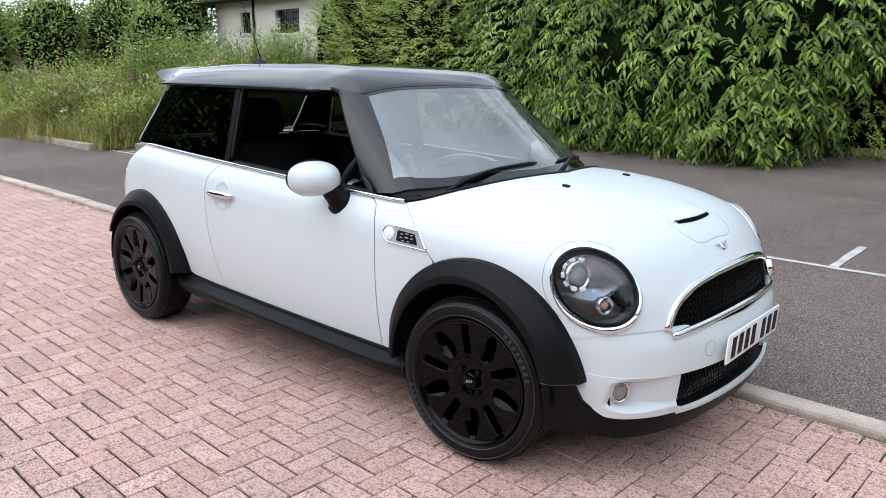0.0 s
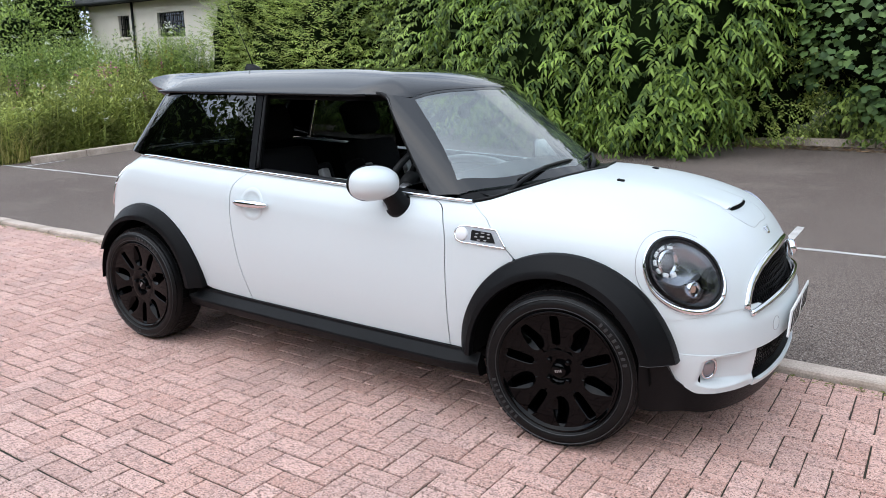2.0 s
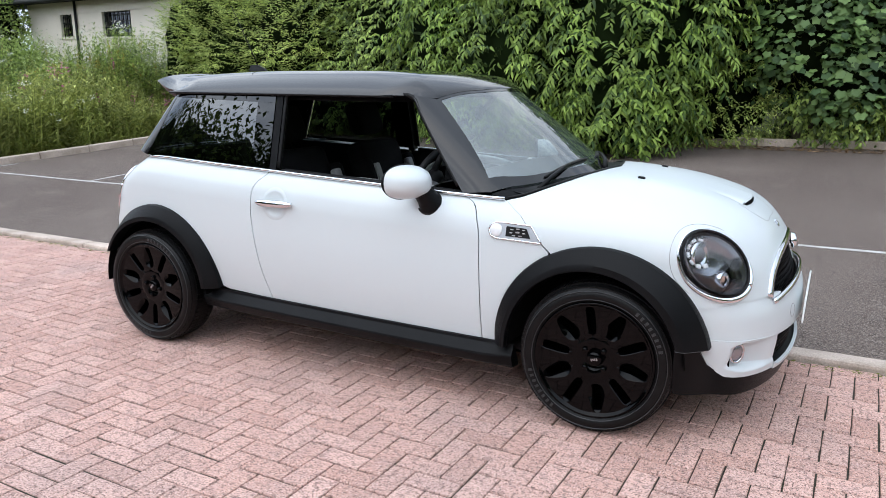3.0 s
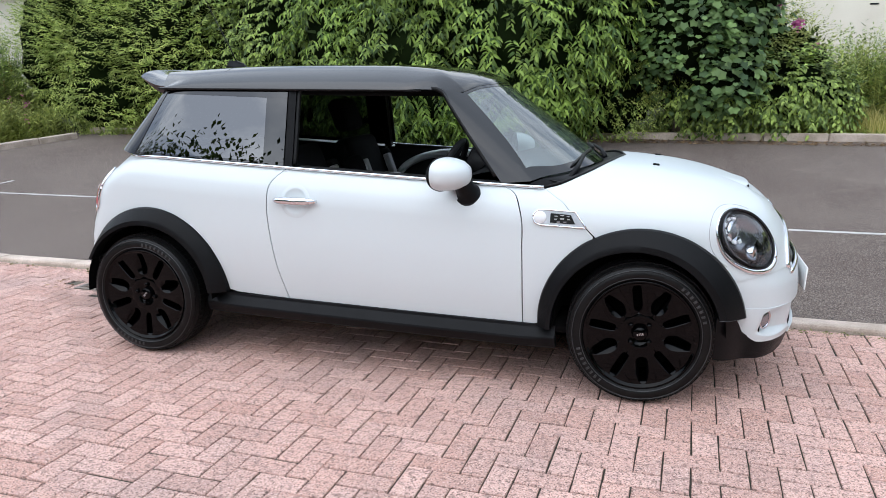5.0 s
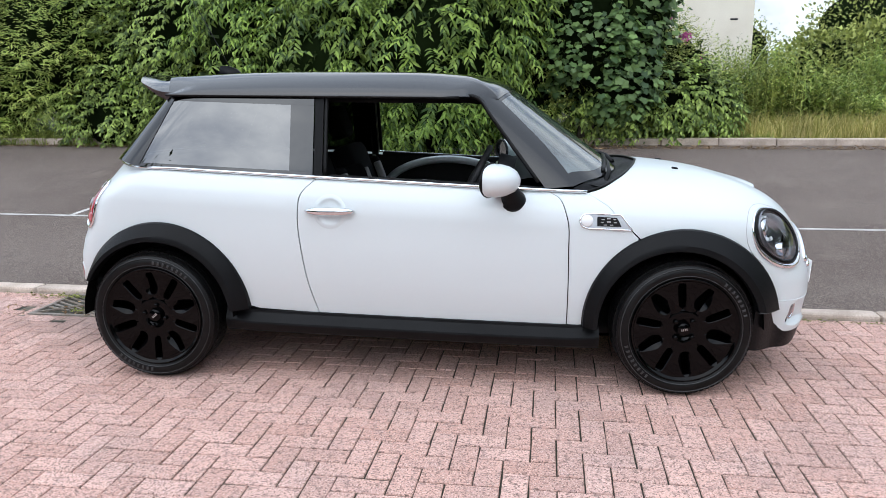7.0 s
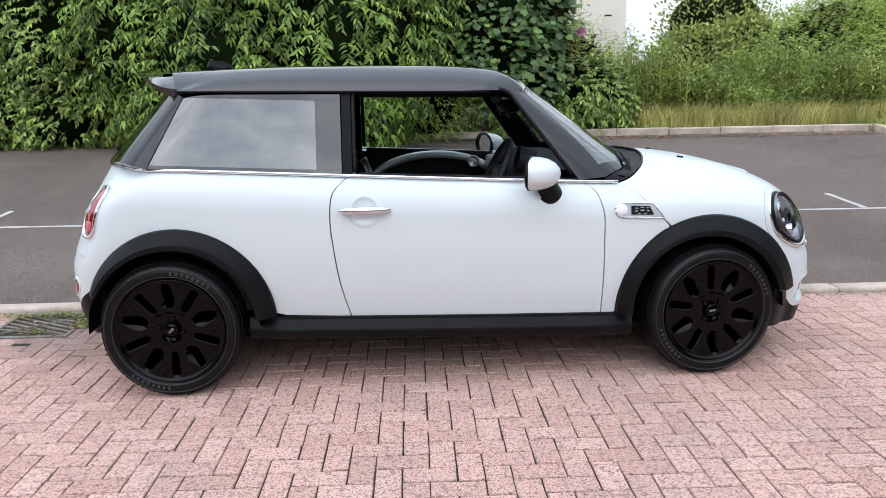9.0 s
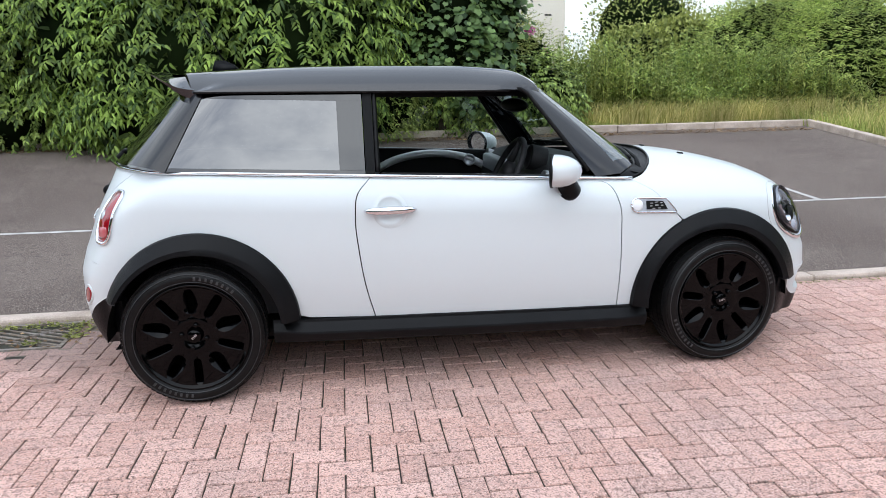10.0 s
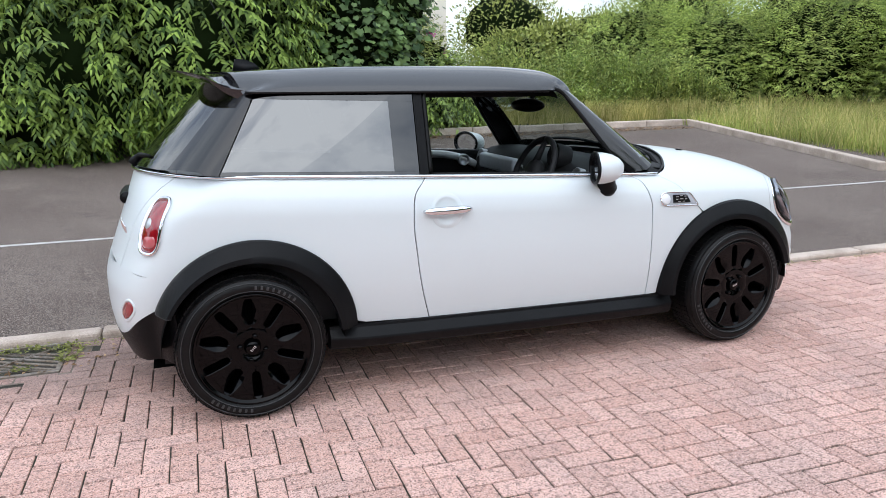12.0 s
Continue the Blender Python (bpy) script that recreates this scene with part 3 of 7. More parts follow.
skin("tailgate", coons(np.stack([np.full(40, -0.56), ty, np.full(40, 0.60)], -1), q_left[:, :] * (1, -1, 1) + (0, -0.005, 0), np.stack([-0.41 + 0.6 * ty**2, ty, np.full(40, 1.003)], -1), q_left + (0, 0.005, 0)), M_PAINT, CAR, both=False, label="white painted tailgate")


def wrap(z, ends, n):
    """A line round the tail or nose at height z from one side to the other."""
    q = chain(ends, n // 2)
    q[:, 2] = z if np.ndim(z) == 0 else z
    return np.concatenate([q, (q * (1, -1, 1))[::-1]])


TAIL_PLAN = [(-0.345, -0.745, 0), (-0.42, -0.66, 0), (-0.50, -0.52, 0), (-0.57, -0.30, 0), (-0.60, 0, 0)]
NOSE_PLAN = [(2.835, -0.745, 0), (2.93, -0.69, 0), (3.02, -0.58, 0), (3.09, -0.44, 0), (3.15, -0.22, 0), (3.17, 0, 0)]


def band(name, plan, low, high, mat, rows, label, lift=0.0, rim=0.014, upper=None, flare=None):
    """A bumper band that may flare out to the wheel arch; low and high give its edges' heights along half its length (0 at the wheel, 1 in the middle)."""
    n = 44
    s = np.linspace(0, 1, n)
    a, b = chain(plan, n), chain(upper or plan, n)
    a[:, 2], b[:, 2] = low(s), high(s)
    full = lambda q: np.concatenate([q, (q * (1, -1, 1))[::-1][1:]])
    a, b = full(a), full(b)
    v = np.linspace(0, 1, rows)[:, None, None]
    out = lift
    if flare:
        t = np.clip(1 - s / flare[1], 0, 1)
        t = flare[0] * t * t * (3 - 2 * t)
        out = lift + np.concatenate([t, t[::-1][1:]])[None, :] * np.ones((rows, 1))
    return skin(name, a[None] * (1 - v) + b[None] * v, mat, CAR, both=False, label=label, lift=out, rim=rim)


band("rear_bumper", [(-0.335, -0.71, 0)] + TAIL_PLAN[1:], mono([(0, 0.462), (0.1, 0.45), (0.2, 0.415), (0.3, 0.365), (0.45, 0.335), (1, 0.33)]), mono([(0, 0.606), (0.2, 0.630), (0.45, 0.655), (0.6, 0.648), (1, 0.64)]), M_PAINT, 18, "white painted rear bumper", lift=-0.002, upper=[(-0.275, -0.73, 0)] + TAIL_PLAN[1:])
band("rear_valance", [(-0.285, -0.76, 0)] + TAIL_PLAN, mono([(0, 0.235), (0.2, 0.225), (1, 0.20)]), mono([(0, 0.487), (0.10, 0.478), (0.16, 0.462), (0.24, 0.432), (0.34, 0.372), (0.47, 0.336), (1, 0.328)]), M_PLASTIC, 14, "black plastic lower rear valance", lift=-0.001, flare=(0.085, 0.16), rim=0.05)
# front wing behind the wheel
a_low = arc(FA[0], FA[1], FA[2], 182, 119, 24)
w_right = on_side(chain(a_low + [(2.262, 0.709)] + WING_LINE[::-1][1:], 50))
w_left = side_line(shift(DOOR_FRONT, 2 * GAP), 50)
skin("front_wing", coons(chain([w_left[0], w_right[0]], 16), w_right + (-GAP, 0, 0), chain([w_left[-1], w_right[-1]], 16), w_left), M_PAINT, CAR, label="white painted front wing")

# bonnet, with the lamp openings left free
LAMP = onto(np.array([[(2.868, -0.648, 0.711)]]), body_form)[0, 0]


def frame_at(p, form=body_form, up=(0, 0, 1)):
    e = 1e-4
    f = form(*p)
    n = Vector([float(form(p[0] + e * (i == 0), p[1] + e * (i == 1), p[2] + e * (i == 2)) - f) / e for i in range(3)]).normalized()
    a = Vector(up).cross(n).normalized()
    return Vector(p), a, n.cross(a), n


LC, LU, LV, LN = frame_at(LAMP)
LTILT = radians(-38)
LA, LB = LU * math.cos(LTILT) + LV * math.sin(LTILT), LV * math.cos(LTILT) - LU * math.sin(LTILT)
LRA, LRB = 0.146, 0.113


def along(P, n, form, rounds=12):
    """Brings points to the form's surface along one direction."""
    P, n, e = np.array(P, float), np.array(n, float), 1e-4
    for k in range(rounds):
        f = form(P[..., 0], P[..., 1], P[..., 2])
        d = (form(P[..., 0] + e * n[0], P[..., 1] + e * n[1], P[..., 2] + e * n[2]) - f) / e
        P = P - (f / np.maximum(d, 0.25))[..., None] * n
    return P


def in_lamp(p, k=1.0):
    d = Vector((p[0], -abs(p[1]), p[2])) - LC
    return (d.dot(LA) / LRA) ** 2 + (d.dot(LB) / LRB) ** 2 < k * k


def keep_bonnet(p):
    return not in_lamp(p, 1.03)


half_rear = smooth_chain([(2.035, -0.672, 0.903), (2.095, -0.635, 0.912), (2.185, -0.52, 0.935), (2.28, -0.28, 0.972), (2.335, 0, 0.985)], 110)
rear_edge = np.concatenate([half_rear, (half_rear * (1, -1, 1))[::-1][1:]])
half_front = chain(np.concatenate([smooth_chain([(2.826, -0.726, 0.545), (2.90, -0.68, 0.556), (2.96, -0.624, 0.562), (3.036, -0.497, 0.563)], 20), smooth_chain([(3.045, -0.470, 0.59), (3.05, -0.44, 0.635), (3.06, -0.36, 0.682), (3.075, -0.20, 0.712), (3.085, 0, 0.722)], 26)]), 110)
front_edge = np.concatenate([half_front, (half_front * (1, -1, 1))[::-1][1:]])
right_edge = on_side(chain(WING_LINE[:-1] + [(2.267, 0.711)] + arc(FA[0], FA[1], FA[2], 113, 31, 40), 140))
BONNET = skin("bonnet", coons(rear_edge, right_edge * (1, -1, 1), front_edge, right_edge), M_PAINT, CAR, both=False, keep=keep_bonnet, label="white painted clamshell bonnet")[0]

# front bumper in bands round the lower grille
seam = mono([(0, 0.540), (0.25, 0.555), (0.5, 0.562), (0.6, 0.556), (1, 0.553)])
band("front_bumper", NOSE_PLAN, mono([(0, 0.425), (0.2, 0.41), (0.5, 0.41), (1, 0.405)]), lambda s: seam(s) + 0.003 + 0.011 * np.clip((0.56 - s) / 0.05, 0, 1), M_PAINT, 14, "white painted front bumper", lift=-0.004)
for s_ in (1, -1):
    q = chain(NOSE_PLAN[:4], 110)
    lo, hi = q.copy(), q.copy()
    lo[:, 2], hi[:, 2] = mono([(0, 0.362), (0.17, 0.305), (0.34, 0.27), (1, 0.262)])(np.linspace(0, 1, 110)), np.linspace(0.430, 0.412, 110)
    v = np.linspace(0, 1, 56)[:, None, None]
    P_ = onto((lo[None] * (1 - v) + hi[None] * v) * (1, s_, 1), body_form)
    ay_, az_ = np.abs(P_[..., 1]), P_[..., 2]
    ease = lambda t: np.clip(t, 0, 1) ** 2 * (3 - 2 * np.clip(t, 0, 1))
    top_z = 0.418 - 3.2 * np.clip(ay_ - 0.60, 0, 1) ** 2
    low_z = 0.287 + 4.0 * np.clip(ay_ - 0.60, 0, 1) ** 2
    pocket = ease((0.676 - ay_) / 0.032) * ease((top_z - az_) / 0.014) * ease((az_ - low_z) / 0.02)
    deep = 0.010 + 0.034 * ease((ay_ - 0.46) / 0.14)
    skin("bumper_corner", P_, M_PAINT, CAR, both=False, rim=0.03, lift=-pocket * deep, label="white bumper corner with a scooped fog lamp pocket")
band("bumper_lip", NOSE_PLAN[3:], mono([(0, 0.258), (1, 0.25)]), mono([(0, 0.285), (0.1, 0.272), (1, 0.272)]), M_PAINT, 5, "white painted bumper lip", lift=0.006)
band("front_splitter", [(2.765, -0.78, 0)] + NOSE_PLAN, mono([(0, 0.205), (0.2, 0.18), (1, 0.185)]), mono([(0, 0.408), (0.085, 0.405), (0.105, 0.385), (0.135, 0.325), (0.25, 0.278), (0.6, 0.262), (1, 0.252)]), M_PLASTIC, 12, "black plastic front splitter", lift=-0.002, flare=(0.072, 0.19), rim=0.05)

# near-black sheet behind the panels: shade of the gaps put into colour
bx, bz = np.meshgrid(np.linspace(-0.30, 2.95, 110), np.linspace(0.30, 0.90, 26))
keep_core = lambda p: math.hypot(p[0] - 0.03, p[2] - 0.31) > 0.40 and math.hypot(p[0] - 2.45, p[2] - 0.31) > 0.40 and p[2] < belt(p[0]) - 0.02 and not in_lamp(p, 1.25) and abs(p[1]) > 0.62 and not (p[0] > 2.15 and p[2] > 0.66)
skin("gap_shade_sheet", np.stack([bx, -side_y(bx, bz) + 0.012, bz], -1), M_DARK, CAR, project=False, rim=0, keep=keep_core, label="black backing sheet that gives the panel gaps their shade")
ux, uy = np.meshgrid(np.linspace(-0.40, 2.95, 30), np.linspace(-0.55, 0.55, 12))
mesh_object("underbody", np.stack([ux, uy, np.full_like(ux, 0.19)], -1).reshape(-1, 3), [(j * 30 + i, j * 30 + i + 1, (j + 1) * 30 + i + 1, (j + 1) * 30 + i) for j in range(11) for i in range(29)], M_DARK, CAR, False, "black underbody")

# sills and wheel arch mouldings
def sill(s):
    x = np.linspace(0.335, 2.10, 40)
    sec = [(-0.004, 0.004), (0.012, 0.001), (0.014, -0.010), (0.020, -0.018), (0.046, -0.038), (0.053, -0.045), (0.055, -0.054), (0.050, -0.066), (0.034, -0.092), (0.014, -0.104), (-0.10, -0.110)]
    top = 0.338 - 0.023 * (x - 0.4)
    y = side_y(x, top)
    tuck = np.clip(np.minimum((x - 0.335) / 0.14, (2.10 - x) / 0.14), 0, 1) * 0.45 + 0.55
    verts = [(xx, s * (yy + o * kk), tt + h) for o, h in sec for xx, yy, tt, kk in zip(x, y, top, tuck)]
    n = len(x)
    faces = [(j * n + i, j * n + i + 1, (j + 1) * n + i + 1, (j + 1) * n + i) for j in range(len(sec) - 1) for i in range(n - 1)]
    faces += [tuple(j * n for j in range(len(sec))), tuple(j * n + n - 1 for j in range(len(sec) - 1, -1, -1))]
    if s < 0:
        faces = [f[::-1] for f in faces]
    return sharpen(mesh_object("sill_moulding", verts, faces, M_PLASTIC, CAR, True, "black plastic sill moulding"), 24)


def arch(name, outer, inner, a0, a1, out_y, s, seam_z, low_front):
    """A moulding round the wheel opening, from the body over a flat flare to a lip that turns inwards; its ends stand at the heights a0 (front) and a1 (rear)."""
    n = 72
    rows = []
    for mix, o, fold in [(0.0, 0.0, 0), (0.012, 0.010, 0), (0.05, 0.016, 0), (0.35, 0.030, 0), (0.62, 0.040, 0), (0.70, 0.043, 0), (0.96, 0.044, 0), (1.0, 0.040, 0), (1.0, 0.0, 1), (1.0, 0.0, 2)]:
        cx, cz = outer[0] * (1 - mix) + inner[0] * mix, outer[1] * (1 - mix) + inner[1] * mix
        r = outer[2] * (1 - mix) + inner[2] * mix
        ends = [math.degrees(math.asin((e - cz) / r)) for e in (a0, a1)]
        ang = np.linspace(ends[0], 180 - ends[1], n)
        x, z = cx + r * np.cos(np.radians(ang)), cz + r * np.sin(np.radians(ang))
        if fold == 0:
            xo, zo = outer[0] + outer[2] * np.cos(np.radians(ang)), outer[1] + outer[2] * np.sin(np.radians(ang))
            y0 = side_y(xo, np.maximum(zo, 0.30))
            tgt = np.maximum(y0 + 0.012, out_y)
            y = y0 + (tgt - y0) * (o / 0.044)
        else:
            y = np.full(n, out_y - 0.03 * fold)
        rows.append(np.stack([x, -s * y, z], -1))
    P = np.array(rows)
    m = P.shape[0]
    faces = [(j * n + i, j * n + i + 1, (j + 1) * n + i + 1, (j + 1) * n + i) for j in range(m - 1) for i in range(n - 1)]
    if s < 0:
        faces = [f[::-1] for f in faces]
    ob = sharpen(mesh_object(name, P.reshape(-1, 3), faces, M_PLASTIC, CAR, True, "black plastic wheel arch moulding"), 26)
    # the joint between the moulding and the bumper's black corner
    k = int(np.argmin(np.abs(P[3, : n // 2, 2] - seam_z))) if low_front else n // 2 + int(np.argmin(np.abs(P[3, n // 2 :, 2] - seam_z)))
    bm = bmesh.new()
    tube(bm, [tuple(P[j, k] + (0, -s * 0.0006, 0)) for j in range(1, 8)], 0.0014, 5)
    part("moulding_joint", bm, M_STEEL if low_front is None else M_SIDEWALL, ob)
    return ob


def liner(cx, cz, r, s):
    bm = bmesh.new()
    n = 28
    ang = np.linspace(0, 181, n)
    a = [bm.verts.new((cx + r * math.cos(radians(t)), -s * 0.80, cz + r * math.sin(radians(t)))) for t in ang]
    b = [bm.verts.new((cx + r * math.cos(radians(t)), -s * 0.46, cz + r * math.sin(radians(t)))) for t in ang]
    for i in range(n - 1):
        bm.faces.new((a[i], a[i + 1], b[i + 1], b[i]))
    bm.faces.new(b)
    # lining closes the well; its near-black colour gives the shade
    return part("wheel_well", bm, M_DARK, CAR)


for s_ in (1, -1):
    sill(s_)
    arch("rear_arch_moulding", RA, (0.015, 0.312, 0.360), 0.347, 0.480, 0.820, s_, 0.487, False)
    arch("front_arch_moulding", FA, (2.435, 0.318, 0.348), 0.400, 0.304, 0.822, s_, 0.405, True)
    liner(0.015, 0.312, 0.372, s_)
    liner(2.45, 0.318, 0.358, s_)

# cabin: pillars, glass, roof
def cab(pts, n, smooth=False):
    return on_side(pts, cabin_form, n, smooth)


rail = lambda x: 1.349 - 0.014 * np.asarray(x, float)
skin("rear_side_window", coons(cab([(-0.070, 1.016), (0.775, 0.974)], 24), cab([(0.775, 0.974), (0.775, 1.337)], 16), cab([(0.108, 1.346), (0.775, 1.337)], 24), cab([(-0.070, 1.016), (0.108, 1.346)], 16)), M_TINT, CAR, cabin_form, rim=0.004, lift=0.004, label="dark tinted rear side window glass")
GB = [((-0.070, 1.016), (0.775, 0.974), (0.775, 0.992), (-0.062, 1.032)), ((0.094, 1.318), (0.775, 1.292), (0.775, 1.337), (0.108, 1.346)), ((0.664, 0.996), (0.775, 0.991), (0.775, 1.294), (0.664, 1.297))]
for a_, b_, c_, d_ in GB:
    skin("window_border", coons(cab([a_, b_], 16), cab([b_, c_], 8), cab([d_, c_], 16), cab([a_, d_], 8)), M_EDGE, CAR, cabin_form, rim=0, lift=0.0052)
skin("b_pillar", coons(cab([(0.78, 0.972), (0.82, 0.97)], 4), cab([(0.82, 0.97), (0.82, 1.336)], 12), cab([(0.78, 1.337), (0.82, 1.336)], 4), cab([(0.78, 0.972), (0.78, 1.337)], 12)), M_PLASTIC, CAR, cabin_form, rim=0.05, lift=0.003, label="black door pillar")
A_REAR = [(1.845, 0.925), (1.70, 1.115), (1.585, 1.265), (1.535, 1.326)]
a_front = np.array([(1.963, -0.672, 0.92), (1.88, -0.638, 1.025), (1.80, -0.606, 1.125), (1.70, -0.567, 1.25), (1.637, -0.54, 1.33)])
a_rear = cab(A_REAR, 24)
a_fr = onto(chain(a_front, 24), cabin_form)
skin("a_pillar", coons(chain([a_rear[0], a_fr[0]], 10), a_fr, chain([a_rear[-1], a_fr[-1]], 10), a_rear), M_PIANO, CAR, cabin_form, rim=0.010, lift=0.006, label="gloss black windscreen pillar")
half_base = smooth_chain([(1.963, -0.672, 0.92), (2.06, -0.575, 0.94), (2.165, -0.36, 0.962), (2.235, 0, 0.975)], 20)
half_head = smooth_chain([(1.637, -0.540, 1.330), (1.665, -0.40, 1.352), (1.70, -0.2, 1.362), (1.71, 0, 1.365)], 20)
both_ways = lambda h: np.concatenate([h, (h * (1, -1, 1))[::-1][1:]])
ws_base, ws_head = onto(both_ways(half_base), cabin_form), onto(both_ways(half_head), cabin_form)
skin("windscreen", coons(ws_base, a_fr[:, :] * (1, -1, 1), ws_head, a_fr), M_SCREEN, CAR, cabin_form, rim=0.004, both=False, lift=0.002, label="windscreen glass with a dark printed border")
# printed border of the windscreen, wider and rounded at the lower corners
SILL_EDGE = (0.075 + 0.045 * np.clip((np.abs(ws_base[:, 1]) / 0.66 - 0.78) / 0.22, 0, 1) ** 2)[:, None]
v = np.linspace(0, 1, 12)[:, None, None]
skin("screen_border", ws_base[None] * (1 - v) + (ws_base[None] + (ws_head - ws_base)[None] * SILL_EDGE[None]) * v, M_FRIT, CAR, cabin_form, rim=0, both=False, lift=0.0045)
skin("screen_border", (ws_head[None] + (ws_base - ws_head)[None] * 0.025) * (1 - v) + ws_head[None] * v, M_FRIT, CAR, cabin_form, rim=0, both=False, lift=0.0045)
skin("screen_border", coons(chain([a_fr[0], a_fr[0] + (0.010, 0.022, 0.004)], 6), onto(a_fr + (0.008, 0.018, 0.0), cabin_form), chain([a_fr[-1], a_fr[-1] + (0.007, 0.016, 0.0)], 6), a_fr), M_FRIT, CAR, cabin_form, rim=0, lift=0.005)
# rear corner glass and the rear window
c_left = np.array([(-0.245, -0.50, 1.012), (-0.165, -0.50, 1.12), (-0.09, -0.49, 1.22), (0.045, -0.475, 1.385)])
c_l = onto(chain(c_left, 16), cabin_form)
c_r = cab([(-0.075, 1.016), (0.103, 1.346)], 16)
skin("corner_glass", coons(chain([c_l[0], (-0.17, -0.60, 1.012), c_r[0]], 14), c_r, chain([c_l[-1], (0.07, -0.57, 1.37), c_r[-1]], 14), c_l), M_PIANO, CAR, cabin_form, rim=0.03, lift=0.004, label="gloss black rear corner pillar")
rw = np.linspace(-1, 1, 30)
skin("rear_window", coons(np.stack([-0.415 + 0.6 * (0.49 * rw) ** 2, 0.495 * rw, np.full(30, 1.010)], -1), c_l * (1, -1, 1) + (0, -0.004, 0), np.stack([-0.07 + 0.5 * (0.47 * rw) ** 2, 0.475 * rw, np.full(30, 1.385)], -1), c_l + (0, 0.004, 0)), M_TINT, CAR, cabin_form, rim=0.004, both=False, label="dark tinted rear window glass")
# door window: the drive side is lowered, the far side is shut
far = skin("passenger_window", coons(cab([(0.83, 0.968), (1.835, 0.925)], 20), cab(A_REAR, 14), cab([(0.83, 1.336), (1.53, 1.328)], 20), cab([(0.83, 0.968), (0.83, 1.336)], 14)) * (1, -1, 1), M_CLEAR, CAR, cabin_form, rim=0, both=False, label="clear passenger door window glass")
for s_ in (1, -1):
    bm = bmesh.new()
    tube(bm, [(x, s_ * y, z) for x, y, z in onto(cab([(0.832, 0.985), (0.832, 1.332), (0.85, 1.345), (1.51, 1.336), (1.55, 1.318), (1.59, 1.258), (1.70, 1.108), (1.815, 0.955)], 60), cabin_form, -0.006)], 0.011, 6)
    part("window_seal", bm, M_RUBBER, CAR, "black rubber window seal")
# roof: a low crown that rounds down to the side rails and the screen's head
YR = 0.634
head = np.concatenate([[(1.45, -YR, float(rail(1.45)))], a_rear[-1:], ws_head[:20]])[::-1]
psi, rx = np.linspace(-1, 1, 121), np.linspace(0, 1, 50)
yy = (YR * np.sign(psi) * (1 - (1 - np.abs(psi)) ** 1.6))[None, :] + np.zeros((50, 1))
xf, zf = np.interp(np.abs(yy), -head[:, 1], head[:, 0]), np.interp(np.abs(yy), -head[:, 1], head[:, 2]) + 0.004
x0 = -0.05 + 0.30 * yy**2
xx = x0 + (xf - x0) * (1 - (1 - rx[:, None]) ** 1.5)
side_t, front_t = 1 - np.clip((YR - np.abs(yy)) / 0.24, 0, 1), 1 - np.clip((xf - xx) / 0.20, 0, 1)
near_edge = np.clip((side_t**7 + front_t**7) ** (1 / 7), 0, 1)
edge_z = (rail(xx) * (side_t**3 + 1e-4) + zf * (front_t**3 + 1e-6)) / (side_t**3 + front_t**3 + 1.01e-4)
R2 = np.stack([xx, yy, edge_z + (ROOF(xx) - 0.04 * yy**2 - edge_z) * (1 - near_edge**2.1) ** 0.66], -1)
R2[..., 2] -= 0.062 * np.clip(1 - (xx - x0) / 0.17, 0, 1) ** 2 * np.clip((np.abs(yy) - 0.44) / 0.16, 0, 1) ** 2 * np.clip((YR - np.abs(yy)) / 0.05, 0, 1)
skin("roof_panel", R2, M_BLACK, CAR, roof_form, rim=0.022, both=False, project=False, label="gloss black painted roof")
lin = R2.copy()
lin[..., 2] -= 0.03
lin[..., 1] *= 0.91
lin[..., 0] = 0.78 + (lin[..., 0] - 0.78) * 0.95
mesh_object("headlining", lin.reshape(-1, 3), [(j * 121 + i, j * 121 + i + 1, (j + 1) * 121 + i + 1, (j + 1) * 121 + i) for j in range(49) for i in range(120)], M_CLOTH, CAR, True, "dark cloth headlining")
for s_ in (1, -1):
    bm = bmesh.new()
    tube(bm, [(x, s_ * (YR - 0.006), float(rail(x)) - 0.003) for x in np.linspace(0.06, 1.45, 30)], 0.0065, 6)
    part("roof_gutter", bm, M_RUBBER, CAR, "black rubber strip under the roof rail")
# bright strip along the belt
tx = np.linspace(0.10, 2.03, 70)
tr_ = tail_ring(1.002, np.linspace(178, 97, 44), 0.0065)
tr_[:, 2] = np.interp(tr_[:, 0], [-0.3, 0.1], [1.012, float(belt(0.1)) + 0.002])
bs = np.concatenate([tr_, np.stack([tx, -side_y(tx, belt(tx) - 0.006) - 0.0065, belt(tx) + 0.002], -1)])
for s_ in (1, -1):
    bm = bmesh.new()
    tube(bm, [(x, s_ * y, z) for x, y, z in bs], 0.0078, 8)
    part("belt_trim", bm, M_CHROME, CAR, "chrome strip along the belt line")


# ---- wheels ----


